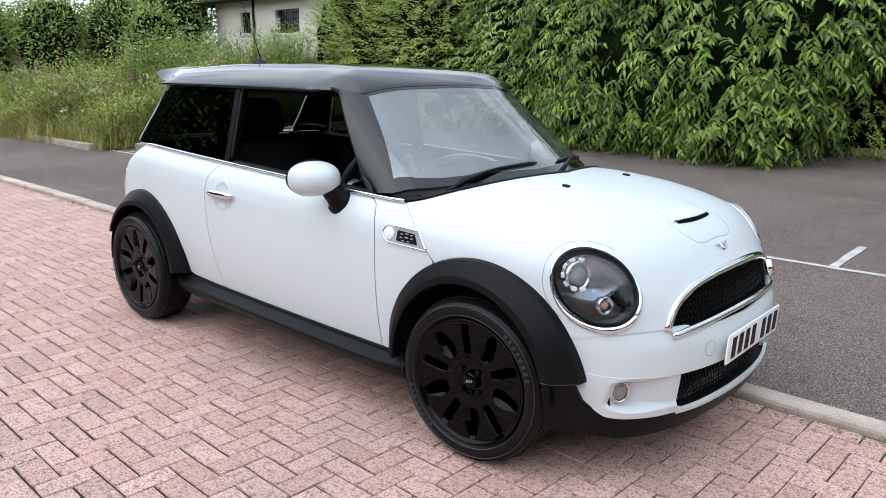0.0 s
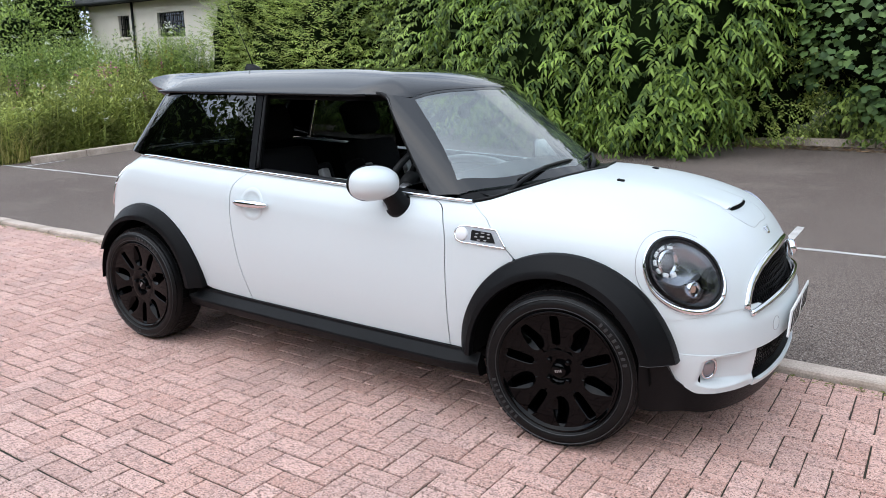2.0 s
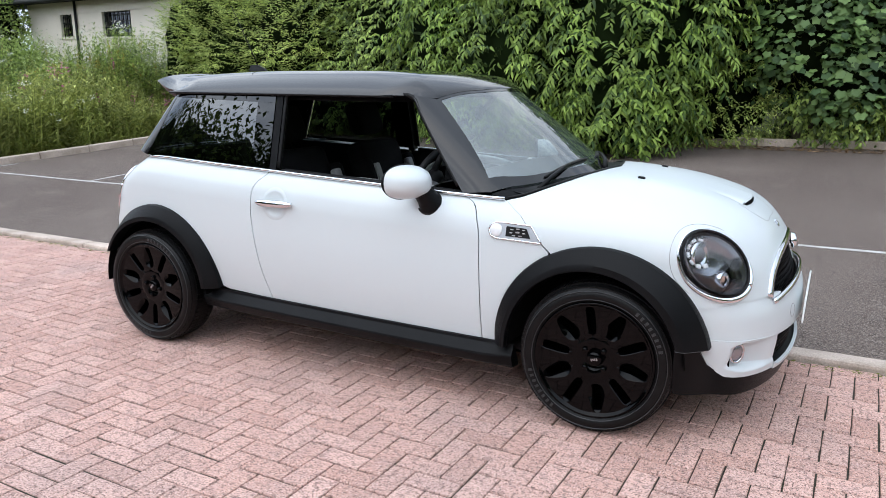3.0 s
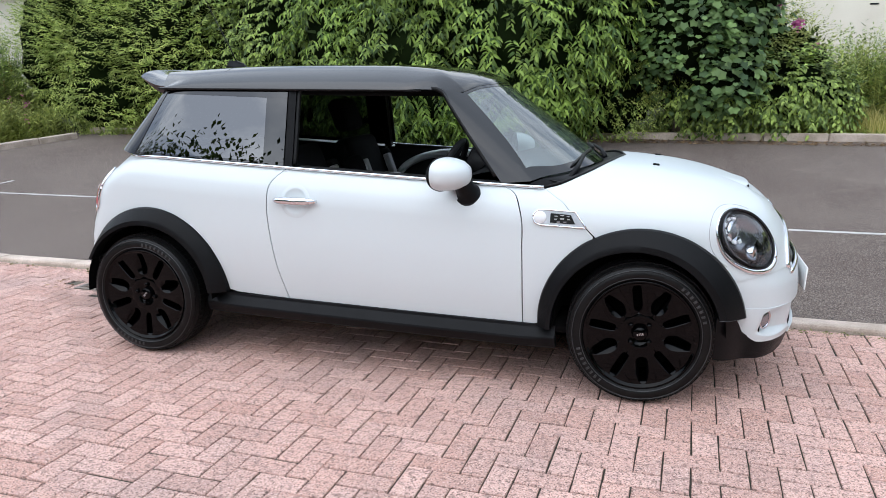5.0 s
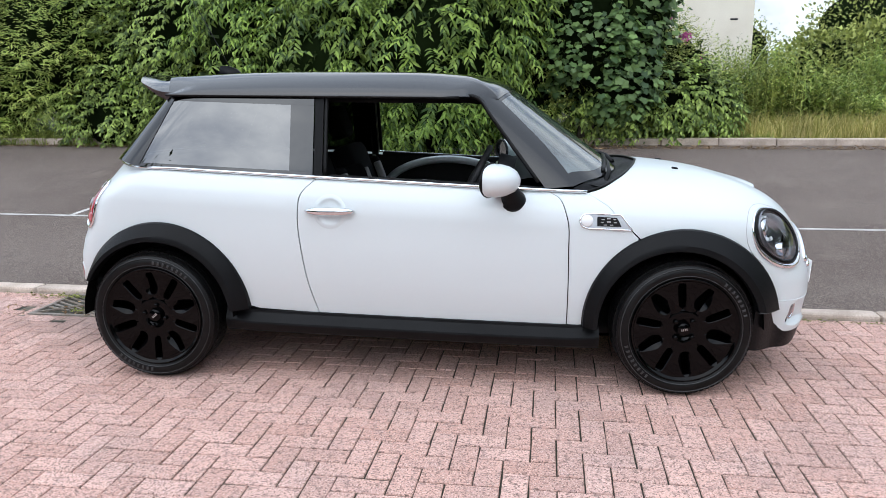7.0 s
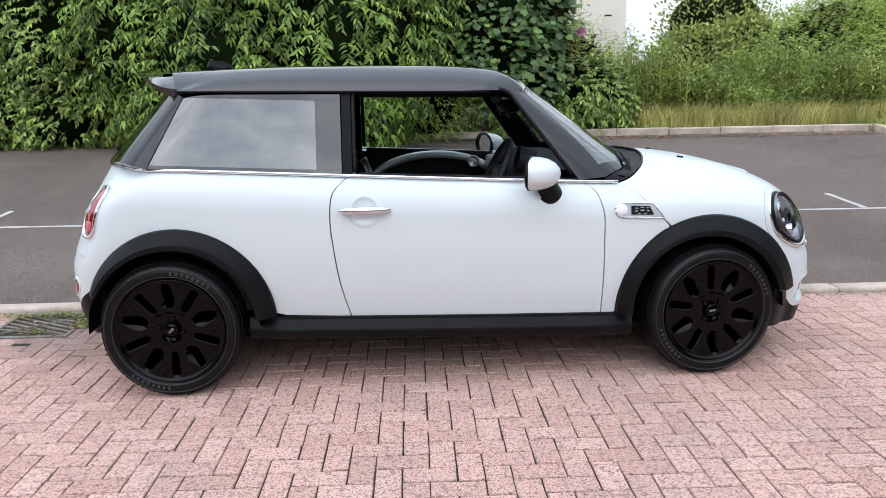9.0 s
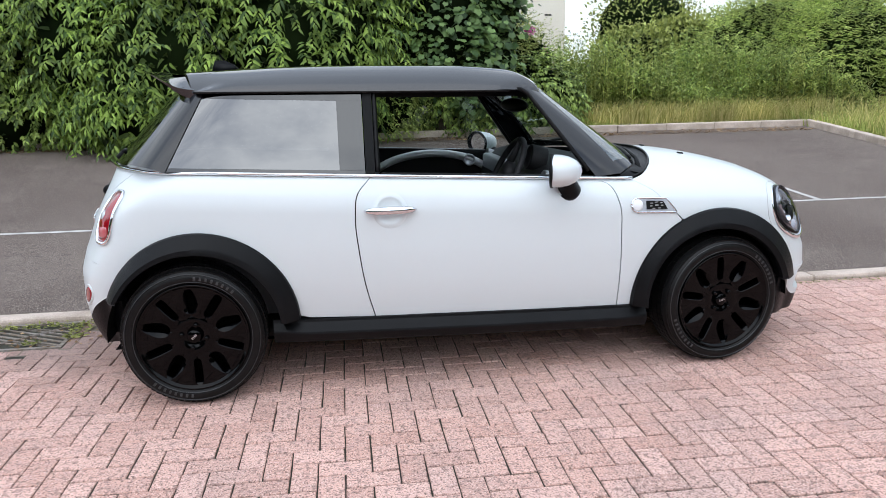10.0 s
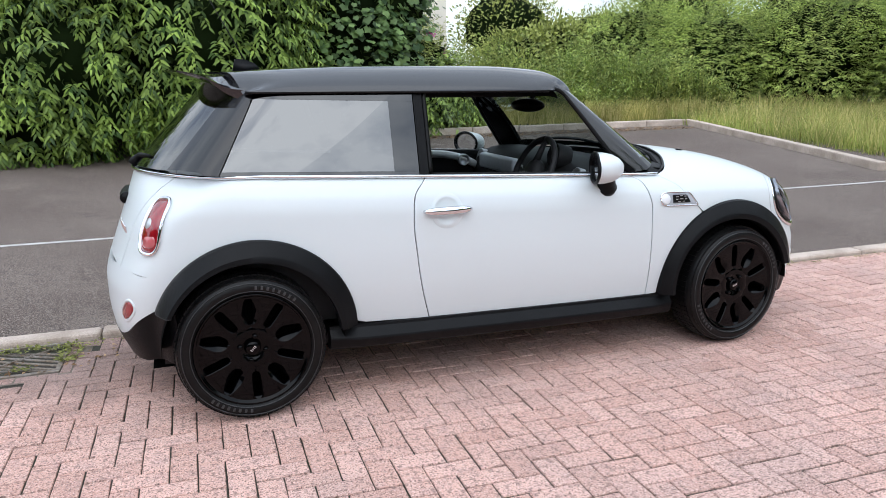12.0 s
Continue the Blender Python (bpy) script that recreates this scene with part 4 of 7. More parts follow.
def wheel(m):
    w = empty("wheel")
    w.parent = CAR
    w.matrix_basis = m
    T = Matrix.Rotation(radians(90), 4, "X")  # local z points outwards, to -y
    bm = bmesh.new()
    lathe(bm, [(0.222, -0.185), (0.240, -0.192), (0.268, -0.198), (0.292, -0.19), (0.304, -0.17), (0.308, -0.14), (0.309, -0.10), (0.308, -0.06), (0.304, -0.03), (0.297, -0.012), (0.288, -0.003), (0.276, 0.004), (0.264, 0.006), (0.252, 0.004), (0.243, -0.002), (0.238, -0.006), (0.232, -0.012)], T, 72)
    tyre = part("tyre", bm, M_RUBBER, w, "black road tyre with moulded sidewall lettering")
    # tread grooves as raised blocks round the shoulders
    bm = bmesh.new()
    for k in range(72):
        a = 2 * math.pi * k / 72
        for y0, y1 in ((-0.033, -0.008), (-0.075, -0.04), (-0.125, -0.082), (-0.165, -0.132)):
            r0 = 0.300 if y1 > -0.02 else 0.306
            box(bm, -0.0105, 0.0105, y0, y1, r0 - 0.006, r0 + 0.0045 - (0.006 if y1 > -0.02 else 0), 0, Matrix.Rotation(a, 4, "Z") @ Matrix(((0, 0, 1, 0), (1, 0, 0, 0), (0, 1, 0, 0), (0, 0, 0, 1))))
    bmesh.ops.transform(bm, matrix=T, verts=bm.verts)
    part("tread", bm, M_RUBBER, tyre, smooth=False)
    # raised marks on the sidewall
    bm = bmesh.new()
    for a0 in (28, 208):
        for k in range(8):
            a = radians(a0 + 5.2 * k)
            box(bm, 0.257, 0.273, -0.005, 0.005, 0.003, 0.0072, 0.001, Matrix.Rotation(a, 4, "Z"))
    for r in (0.250, 0.2835):
        lathe(bm, [(r - 0.002, 0.003), (r, 0.0062), (r + 0.002, 0.003)], Matrix.Identity(4), 72)
    bmesh.ops.transform(bm, matrix=T, verts=bm.verts)
    part("sidewall_marking", bm, M_SIDEWALL, tyre, smooth=False)
    rim = empty("rim")
    rim.parent = w
    bm = bmesh.new()
    lathe(bm, [(0.236, -0.012), (0.2385, -0.001), (0.236, 0.003), (0.231, 0.002), (0.227, -0.004), (0.220, -0.0085), (0.212, -0.012), (0.208, -0.03), (0.206, -0.08), (0.202, -0.17)], T, 72)
    part("rim_barrel", bm, M_RIM, rim, "gloss black alloy rim edge")
    # disc coloured near-black so the slots between the spokes look deeply shaded
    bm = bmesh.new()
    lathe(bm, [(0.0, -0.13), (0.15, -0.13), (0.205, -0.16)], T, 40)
    part("brake_disc", bm, M_DARK, rim, "brake disc behind the spokes, coloured black for shade")
    # face: ten flat spokes; every second slot between them has broad sloping flanks
    bm = bmesh.new()
    slot = mono([(0.06, -0.002), (0.098, -0.001), (0.103, 0.009), (0.118, 0.0145), (0.16, 0.0165), (0.196, 0.0165), (0.208, 0.011), (0.213, -0.001), (0.222, -0.002)])
    flank = mono([(0.06, 0.0), (0.10, 0.001), (0.115, 0.009), (0.145, 0.017), (0.18, 0.009), (0.205, 0.001), (0.222, 0.0)])
    dish = mono([(0.06, -0.024), (0.10, -0.019), (0.15, -0.013), (0.20, -0.009), (0.222, -0.008)])
    for k in range(10):
        R = Matrix.Rotation(radians(36 * k + 18), 4, "Z")
        w_ = 1 if k % 2 else -1
        loops = []
        for r in (0.06, 0.09, 0.098, 0.1005, 0.103, 0.110, 0.118, 0.13, 0.145, 0.16, 0.18, 0.196, 0.203, 0.208, 0.211, 0.213, 0.222):
            h, f, z = 0.325 * r - float(slot(r)), float(flank(r)), float(dish(r))
            loops.append([bm.verts.new(R @ Vector((r, w_ * c, d))) for c, d in ((-h - 0.001, z - 0.05), (-h, z - 0.012), (-h + 0.0015, z - 0.0025), (-h + 0.004, z), (0, z + 0.0008), (h - f - 0.003, z), (h - f - 0.0005, z - 0.0015), (h, z - 0.004 - 0.85 * f), (h + 0.001, z - 0.05))])
        for a0, b0 in zip(loops, loops[1:]):
            for i in range(8):
                bm.faces.new((a0[i], a0[i + 1], b0[i + 1], b0[i]))
    bmesh.ops.transform(bm, matrix=T, verts=bm.verts)
    sharpen(part("spokes", bm, M_RIM, rim, "gloss black alloy spokes"), 22)
    bm = bmesh.new()
    lathe(bm, [(0.098, -0.06), (0.097, -0.024), (0.092, -0.0205), (0.060, -0.020), (0.045, -0.026), (0.036, -0.030), (0.0, -0.030)], T, 40)
    part("hub", bm, M_RIM, rim)
    bm = bmesh.new()
    lathe(bm, [(0.031, -0.031), (0.030, -0.018), (0.026, -0.0145), (0.0, -0.013)], T, 32)
    cap = part("centre_cap", bm, M_RIM, rim, "gloss black centre cap with a silver mark")
    bm = bmesh.new()
    for k in range(4):
        box(bm, -0.0125 + 0.0075 * k, -0.009 + 0.0075 * k, -0.005, 0.005, -0.0135, -0.0122, 0, Matrix.Rotation(radians(25), 4, "Z"))
    bmesh.ops.transform(bm, matrix=T, verts=bm.verts)
    part("cap_mark", bm, M_SILVER, cap, smooth=False)
    for k in range(4):
        a = radians(90 * k + 58)
        bm = bmesh.new()
        lathe(bm, [(0.0105, -0.032), (0.0105, -0.012), (0.008, -0.009), (0.0, -0.009)], T @ Matrix.Translation((0.052 * math.cos(a), 0.052 * math.sin(a), 0)), 10)
        part("wheel_bolt", bm, M_RIM, rim)
    return w


wheel(pose(2.467, -0.822, 0.312, 0, 12, 4))
wheel(pose(0, -0.822, 0.312, 0, -20, 0))
wheel(pose(2.467, 0.822, 0.312, 0, 40, 184))
wheel(pose(0, 0.822, 0.312, 0, 70, 180))


# ---- the car's fittings ----
def local_grid(center, ra, rb, rings, steps, form, lift, dome=0.0, power=2.0, up=(0, 0, 1)):
    """A rounded disc laid on the form: rings of points round its middle, bulging by dome."""
    c, a, b, n = frame_at(center, form, up)
    out = []
    for k in range(rings + 1):
        t = k / rings
        ring = []
        for j in range(steps):
            th = 2 * math.pi * j / steps
            ct, st = math.cos(th), math.sin(th)
            q = (abs(ct) ** power + abs(st) ** power) ** (-1 / power)
            ring.append(c + a * (ra * t * ct * q) + b * (rb * t * st * q))
        out.append(ring)
    P = np.array([[tuple(v) for v in r] for r in out])
    P = along(P, n, form)
    t = np.linspace(0, 1, rings + 1)[:, None, None]
    return P + np.array(n) * (lift + dome * (1 - t**2)), n


def disc(name, center, ra, rb, mat, parent, form=body_form, lift=0.004, dome=0.0, power=2.0, rings=6, steps=40, both=True, label="", skirt=0.012, up=(0, 0, 1)):
    P, n = local_grid(center, ra, rb, rings, steps, form, lift, dome, power, up)
    P = np.concatenate([P, P[-1:] - np.array(n) * skirt])
    R = len(P)
    verts = P.reshape(-1, 3)
    faces = [(k * steps + j, k * steps + (j + 1) % steps, (k + 1) * steps + (j + 1) % steps, (k + 1) * steps + j) for k in range(R - 1) for j in range(steps)]
    obs = []
    for s in ((1, -1) if both else (1,)):
        bm = bmesh.new()
        vs = [bm.verts.new((x, s * y, z)) for x, y, z in verts]
        for f in faces:
            bm.faces.new([vs[i] for i in f])
        bmesh.ops.remove_doubles(bm, verts=bm.verts, dist=1e-6)
        obs.append(part(name, bm, mat, parent[0 if s == 1 else 1] if isinstance(parent, (list, tuple)) else parent, label))
    return obs


def ring_bar(name, center, ra, rb, radius, mat, parent, form=body_form, lift=0.004, power=2.0, steps=56, both=True, label="", span=(0, 360), up=(0, 0, 1)):
    """A round bar along the rim of such a disc."""
    c, a, b, n = frame_at(center, form, up)
    pts = []
    for th in np.radians(np.linspace(span[0], span[1] + (6 if span == (0, 360) else 0), steps)):
        ct, st = math.cos(th), math.sin(th)
        q = (abs(ct) ** power + abs(st) ** power) ** (-1 / power)
        pts.append(c + a * (ra * ct * q) + b * (rb * st * q))
    P = along([tuple(p) for p in pts], n, form) + np.array(n) * lift
    obs = []
    for s in ((1, -1) if both else (1,)):
        bm = bmesh.new()
        tube(bm, [(x, s * y, z) for x, y, z in P], radius, 8)
        obs.append(part(name, bm, mat, parent[0 if s == 1 else 1] if isinstance(parent, (list, tuple)) else parent, label))
    return obs


def mirrored(name, build, mat, parent, label="", smooth=True):
    """Two twins: build(bm) makes the drive side's; the other is its mirror image."""
    obs = []
    for s in (1, -1):
        bm = bmesh.new()
        build(bm)
        if s < 0:
            bmesh.ops.transform(bm, matrix=Matrix.Diagonal((1, -1, 1, 1)), verts=bm.verts)
            bmesh.ops.reverse_faces(bm, faces=bm.faces)
        obs.append(part(name, bm, mat, parent[0 if s == 1 else 1] if isinstance(parent, (list, tuple)) else parent, label, smooth))
    return obs


def group_pair(name, label):
    out = []
    for s in (1, -1):
        e = empty(name)
        e.parent = CAR
        out.append(tagged(e, label))
    return out


# headlamps
HL = group_pair("headlamp", "clear round headlamp with a chrome ring")
inward = -LN


def lamp_point(u, v, d):
    """A point of the lamp: across, up, and d metres behind the lens."""
    return LC + LA * u + LB * v + inward * d


def lamp_inside(u, v, d):
    """The same, level with the ground."""
    return LC + LU * u + LV * v + inward * d


def bowl(bm):
    prof = [(1.0, 0.002), (0.99, 0.02), (0.90, 0.05), (0.6, 0.075), (0.0, 0.085)]
    rings = [[bm.verts.new(lamp_point(LRA * k * math.cos(t), LRB * k * math.sin(t), d)) for t in np.linspace(0, 2 * math.pi, 40, endpoint=False)] for k, d in prof]
    for r0, r1 in zip(rings, rings[1:]):
        for j in range(40):
            bm.faces.new((r0[j], r0[(j + 1) % 40], r1[(j + 1) % 40], r1[j]))


M_BOWL = material("lamp_reflector", (0.30, 0.31, 0.34), 0.22, metal=0.85, grain_amount=0.1)
mirrored("reflector_bowl", bowl, M_BOWL, HL)


def turned(u, v, d, prof, steps=28):
    """A turned piece in the lamp facing forwards."""
    z = Vector((0.93, -0.36, 0.06)).normalized()
    x = Vector((0, 0, 1)).cross(z).normalized()
    y = z.cross(x)
    p = lamp_inside(u, v, d)
    m = Matrix(((x.x, y.x, z.x, p.x), (x.y, y.y, z.y, p.y), (x.z, y.z, z.z, p.z), (0, 0, 0, 1)))
    return lambda bm: lathe(bm, prof, m, steps)


def lamp_floor(bm):
    """The black lower shell of the lamp, swept up towards its outer end."""
    rows = []
    for t in np.linspace(-1, 1, 21):
        top = -0.028 - 0.020 * math.cos(2.4 * t) + 0.030 * max(0.0, t)
        rows.append([bm.verts.new(lamp_inside(0.118 * t, v, d)) for v, d in ((top + 0.006, 0.062), (top, 0.034), (top - 0.012, 0.040), (min(top - 0.02, -0.085 * math.sqrt(max(0.0, 1 - t * t)) - 0.03), 0.050))])
    for p0, p1 in zip(rows, rows[1:]):
        for i in range(3):
            bm.faces.new((p0[i], p0[i + 1], p1[i + 1], p1[i]))


mirrored("lamp_floor", lamp_floor, M_PIANO, HL)


def lamp_lights(bm):
    """Bright blocks round the outer half of the projector."""
    for a in np.linspace(75, 285, 7):
        t = radians(a)
        c = lamp_inside(-0.055 + 0.050 * math.cos(t), 0.042 + 0.050 * math.sin(t), 0.026)
        m = Matrix.Translation(c) @ Matrix(((LU.x, LV.x, LN.x, 0), (LU.y, LV.y, LN.y, 0), (LU.z, LV.z, LN.z, 0), (0, 0, 0, 1))) @ Matrix.Rotation(t, 4, "Z")
        box(bm, -0.008, 0.008, -0.010, 0.010, -0.004, 0.004, 0.002, m)


M_BRIGHT = material("lamp_mirror", (0.62, 0.63, 0.66), 0.12, metal=1.0, grain_amount=0.1, grain=90)
mirrored("lamp_block", lamp_lights, M_WHITE, HL, "white lamp blocks")
mirrored("projector_ring", turned(-0.055, 0.042, 0.045, [(0.052, -0.03), (0.054, 0.004), (0.050, 0.018), (0.043, 0.016), (0.038, 0.004), (0.034, 0.0)]), M_BRIGHT, HL)
mirrored("projector_lens", turned(-0.055, 0.042, 0.045, [(0.034, 0.0), (0.031, 0.012), (0.022, 0.021), (0.0, 0.026)]), material("lamp_lens_smoke", (0.10, 0.105, 0.12), 0.04, coat=1.0, grain_amount=0.05), HL)
mirrored("indicator_bulb", turned(0.028, -0.058, 0.045, [(0.030, -0.01), (0.032, 0.016), (0.029, 0.020), (0.024, 0.012), (0.013, 0.004)]), M_BRIGHT, HL)
mirrored("indicator_cap", turned(0.028, -0.058, 0.045, [(0.013, 0.004), (0.012, 0.014), (0.0, 0.017)]), material("amber_bulb", (0.60, 0.34, 0.24), 0.2, coat=0.5, grain_amount=0.1), HL)
mirrored("side_reflector", turned(0.098, -0.030, 0.036, [(0.034, -0.01), (0.036, 0.014), (0.032, 0.016), (0.026, 0.002), (0.0, 0.002)]), M_INK, HL)
disc("lamp_cover", tuple(LAMP), LRA, LRB, M_LENS, HL, lift=0.003, dome=0.018, rings=8, skirt=0.002, up=tuple(LB))
ring_bar("lamp_gasket", tuple(LAMP), LRA + 0.001, LRB + 0.001, 0.0048, M_INK, HL, lift=0.004, up=tuple(LB))


def lamp_bezel(bm):
    """The chrome ring: narrow above, wide below."""
    th = np.radians(np.linspace(0, 360, 73))
    wide = [0.0055 + 0.0080 * max(0.0, math.cos(t + radians(40))) for t in th]
    pts = np.array([tuple(LC + LA * ((LRA + 0.004 + w) * math.cos(t)) + LB * ((LRB + 0.004 + w) * math.sin(t))) for t, w in zip(th, wide)])
    tube(bm, [tuple(p) for p in along(pts, LN, body_form) + np.array(LN) * 0.001], wide, 10)


mirrored("chrome_ring", lamp_bezel, M_CHROME, HL)
ring_bar("lamp_seam", tuple(LAMP), LRA + 0.034, LRB + 0.034, 0.0012, M_STEEL, HL, lift=-0.0003, span=(95, 262), up=tuple(LB))


# grilles
def honeycomb(bm, inside, y0, y1, z0, z1, cell, x_of):
    """Rows of linked hexagons within an outline."""
    row, z = 0, z0
    while z < z1:
        pts, y, k = [], y0, 0
        while y < y1:
            dz = cell * 0.28 * (1 if (k + row) % 2 else -1)
            pts.append((y, z + dz))
            k += 1
            y += cell * 0.5
        run = []
        for q in pts:
            if inside(*q):
                run.append(q)
            else:
                if len(run) > 1:
                    tube(bm, [(x_of(*r), r[0], r[1]) for r in run], 0.0030, 4)
                run = []
        if len(run) > 1:
            tube(bm, [(x_of(*r), r[0], r[1]) for r in run], 0.0030, 4)
        for k, q in enumerate(pts):
            if (k + row) % 2 and inside(*q) and inside(q[0], q[1] + cell * 0.5):
                tube(bm, [(x_of(*q), q[0], q[1]), (x_of(q[0], q[1] + cell * 0.44), q[0], q[1] + cell * 0.44)], 0.0030, 4)
        row += 1
        z += cell


up_edge = mono([(0.0, 0.705), (0.2, 0.695), (0.36, 0.665), (0.44, 0.618), (0.47, 0.575), (0.475, 0.55)])
nose_x = lambda y, z: float(NOSE(z) - 0.22 * y * y - 0.45 * y**4)
GR = empty("upper_grille")
GR.parent = CAR
tagged(GR, "black honeycomb grille in a chrome frame")
bm = bmesh.new()
honeycomb(bm, lambda y, z: 0.552 < z < up_edge(abs(y)) - 0.006 and abs(y) < 0.45, -0.46, 0.46, 0.56, 0.71, 0.021, lambda y, z: nose_x(y, z) - 0.030)
part("grille_mesh", bm, M_PLASTIC, GR, smooth=False)
bm = bmesh.new()
yy = np.linspace(-0.475, 0.475, 40)
top_v = [bm.verts.new((nose_x(y, 0.62) - 0.065, y, float(up_edge(abs(y))) + 0.012)) for y in yy]
low_v = [bm.verts.new((nose_x(y, 0.55) - 0.065, y, 0.535)) for y in yy]
for k in range(39):
    bm.faces.new((low_v[k], low_v[k + 1], top_v[k + 1], top_v[k]))
part("grille_back", bm, M_DARK, GR)
hf = smooth_chain([(3.036, -0.485, 0.553), (3.045, -0.472, 0.59), (3.05, -0.44, 0.632), (3.06, -0.36, 0.674), (3.075, -0.20, 0.703), (3.085, 0, 0.712)], 26)
fr_line = onto(np.concatenate([hf, (hf * (1, -1, 1))[::-1][1:]]), body_form, 0.002)


def flat_bar(bm, line, w, t, form=body_form):
    """A flat band along a line, w wide across the surface and t thick."""
    line = np.array(line)
    loops = []
    for k, p in enumerate(line):
        d = Vector(line[min(k + 1, len(line) - 1)] - line[max(k - 1, 0)]).normalized()
        n = frame_at(tuple(p), form)[3]
        s = d.cross(n).normalized()
        q = Vector(p)
        loops.append([bm.verts.new(q + s * a + n * b) for a, b in ((-w, -t), (-w, t * 0.4), (-w * 0.6, t), (w * 0.6, t), (w, t * 0.4), (w, -t))])
    for a, b in zip(loops, loops[1:]):
        for i in range(6):
            bm.faces.new((a[i], a[(i + 1) % 6], b[(i + 1) % 6], b[i]))
    bm.faces.new(loops[0])
    bm.faces.new(loops[-1][::-1])


bm = bmesh.new()
flat_bar(bm, fr_line, 0.015, 0.009)
part("chrome_frame", bm, M_CHROME, GR)
bm = bmesh.new()
lowl = onto(np.array([(3.1, y, 0.556) for y in np.linspace(-0.492, 0.492, 48)]), body_form, 0.003)
flat_bar(bm, lowl, 0.011, 0.009)
part("chrome_bar", bm, M_CHROME, GR)
BADGE_M = Matrix.Translation((nose_x(0.40, 0.63) + 0.022, 0.40, 0.628)) @ pose(0, 0, 0, 0, 72, 12)
bm = bmesh.new()
lathe(bm, [(0.0, 0.008), (0.030, 0.008), (0.034, 0.004), (0.038, -0.006), (0.036, -0.02)], BADGE_M, 28)
bd = part("grille_badge", bm, M_CHROME, GR, "round grille badge, red and white")
bm = bmesh.new()
lathe(bm, [(0.0, 0.0095), (0.021, 0.0095), (0.022, 0.008)], BADGE_M, 24)
part("badge_face", bm, M_BADGE, bd)
LG = empty("lower_grille")
LG.parent = CAR
tagged(LG, "black honeycomb lower grille")
bm = bmesh.new()
honeycomb(bm, lambda y, z: 0.285 < z < 0.40 and abs(y) < 0.43 - 0.3 * (0.40 - z), -0.44, 0.44, 0.29, 0.41, 0.019, lambda y, z: nose_x(y, z) - 0.03)
part("grille_mesh", bm, M_PLASTIC, LG, smooth=False)
bm = bmesh.new()
box(bm, 2.98, 3.03, -0.44, 0.44, 0.26, 0.42)
part("grille_back", bm, M_DARK, LG)

# number plates with plain bars for the characters
def plate(m, label):
    p = empty("number_plate", m)
    p.parent = CAR
    tagged(p, label)
    bm = bmesh.new()
    box(bm, -0.004, 0.004, -0.26, 0.26, -0.0555, 0.0555, 0.004)
    part("plate_board", bm, M_PLATE, p)
    for k in range(7):
        bm = bmesh.new()
        y = -0.215 + 0.064 * k + (0.04 if k > 3 else 0)
        box(bm, 0.0042, 0.0055, y - 0.010, y + 0.030, -0.040, 0.040, 0.0008)
        part("plate_bar", bm, M_INK, p, smooth=False)


plate(pose(3.180, 0.0, 0.460, 0, 3, 0), "white number plate with black bars")

# fog lamps
FG = group_pair("fog_lamp", "small round fog lamp with a chrome ring")
FOGC = tuple(onto(np.array([[(2.975, -0.628, 0.362)]]), body_form)[0, 0])
disc("fog_glass", FOGC, 0.024, 0.034, M_BOWL, FG, lift=-0.024, dome=0.008, up=(0.1, 0.0, 1.0))
ring_bar("chrome_ring", FOGC, 0.028, 0.039, 0.0055, M_BRIGHT, FG, lift=-0.024)
mirrored("tow_cover", lambda bm: tube(bm, [tuple(p) for p in onto(np.array([(3.12, -0.30 + 0.032 * math.cos(t), 0.47 + 0.026 * math.sin(t)) for t in np.linspace(0, 2 * math.pi, 24)]), body_form, -0.0042)], 0.0013, 5), M_STEEL, CAR)

# bonnet scoop, washer jets and badge
gx_, gy_ = np.meshgrid(np.linspace(0, 1, 22), np.linspace(-1, 1, 31))
sx = 2.735 + 0.205 * gx_ - 0.02 * gy_**2 * gx_
sy = 0.165 * gy_ * (1 - 0.12 * (1 - gx_))
base_p = onto(np.stack([sx, sy, np.full_like(sx, 0.9)], -1), body_form, rounds=14)
rise = 0.015 * np.clip(gx_, 0, 1) ** 1.7 * np.clip(1 - np.abs(gy_) ** 6, 0, 1)
sp = base_p.copy()
sp[..., 2] += rise + 0.001
skin("bonnet_scoop", sp, M_PAINT, CAR, rim=0, both=False, project=False, label="raised bonnet scoop")
core_ = slice(2, 29)
lip0, foot0 = sp[core_, -1], base_p[core_, -1]
bm = bmesh.new()
lipv = [[bm.verts.new((p[0] + o, p[1], p[2] + h)) for p in lip0] for o, h in ((0, 0), (0.004, -0.002), (0.004, -0.005), (-0.004, -0.007))]
for a, b in zip(lipv, lipv[1:]):
    for k in range(len(a) - 1):
        bm.faces.new((a[k], a[k + 1], b[k + 1], b[k]))
part("scoop_lip", bm, M_PAINT, CAR)
# no hole here: a near-black strip below the lip stands in for its shade
bm = bmesh.new()
low_, top_ = onto(foot0 + (0.012, 0, 0), body_form, 0.0015), lip0 + (-0.003, 0, -0.006)
ov = [[bm.verts.new(tuple(q0 * (1 - m) + q1 * m)) for q0, q1 in zip(low_, top_)] for m in (0, 0.5, 1)]
for a, b in zip(ov, ov[1:]):
    for k in range(len(a) - 1):
        bm.faces.new((a[k], a[k + 1], b[k + 1], b[k]))
part("scoop_slot_shade", bm, M_DARK, CAR, "black strip standing in for the shaded intake slot")
so_ = smooth_chain([(2.90, -0.185, 0.9), (2.96, -0.19, 0.85), (3.0, -0.16, 0.82), (3.012, 0.0, 0.81), (3.0, 0.16, 0.82), (2.96, 0.19, 0.85), (2.90, 0.185, 0.9)], 50)
strip("scoop_seam", so_, 0.0013, 0, M_STEEL, CAR, both=False, lift=-0.0004, sides=5)
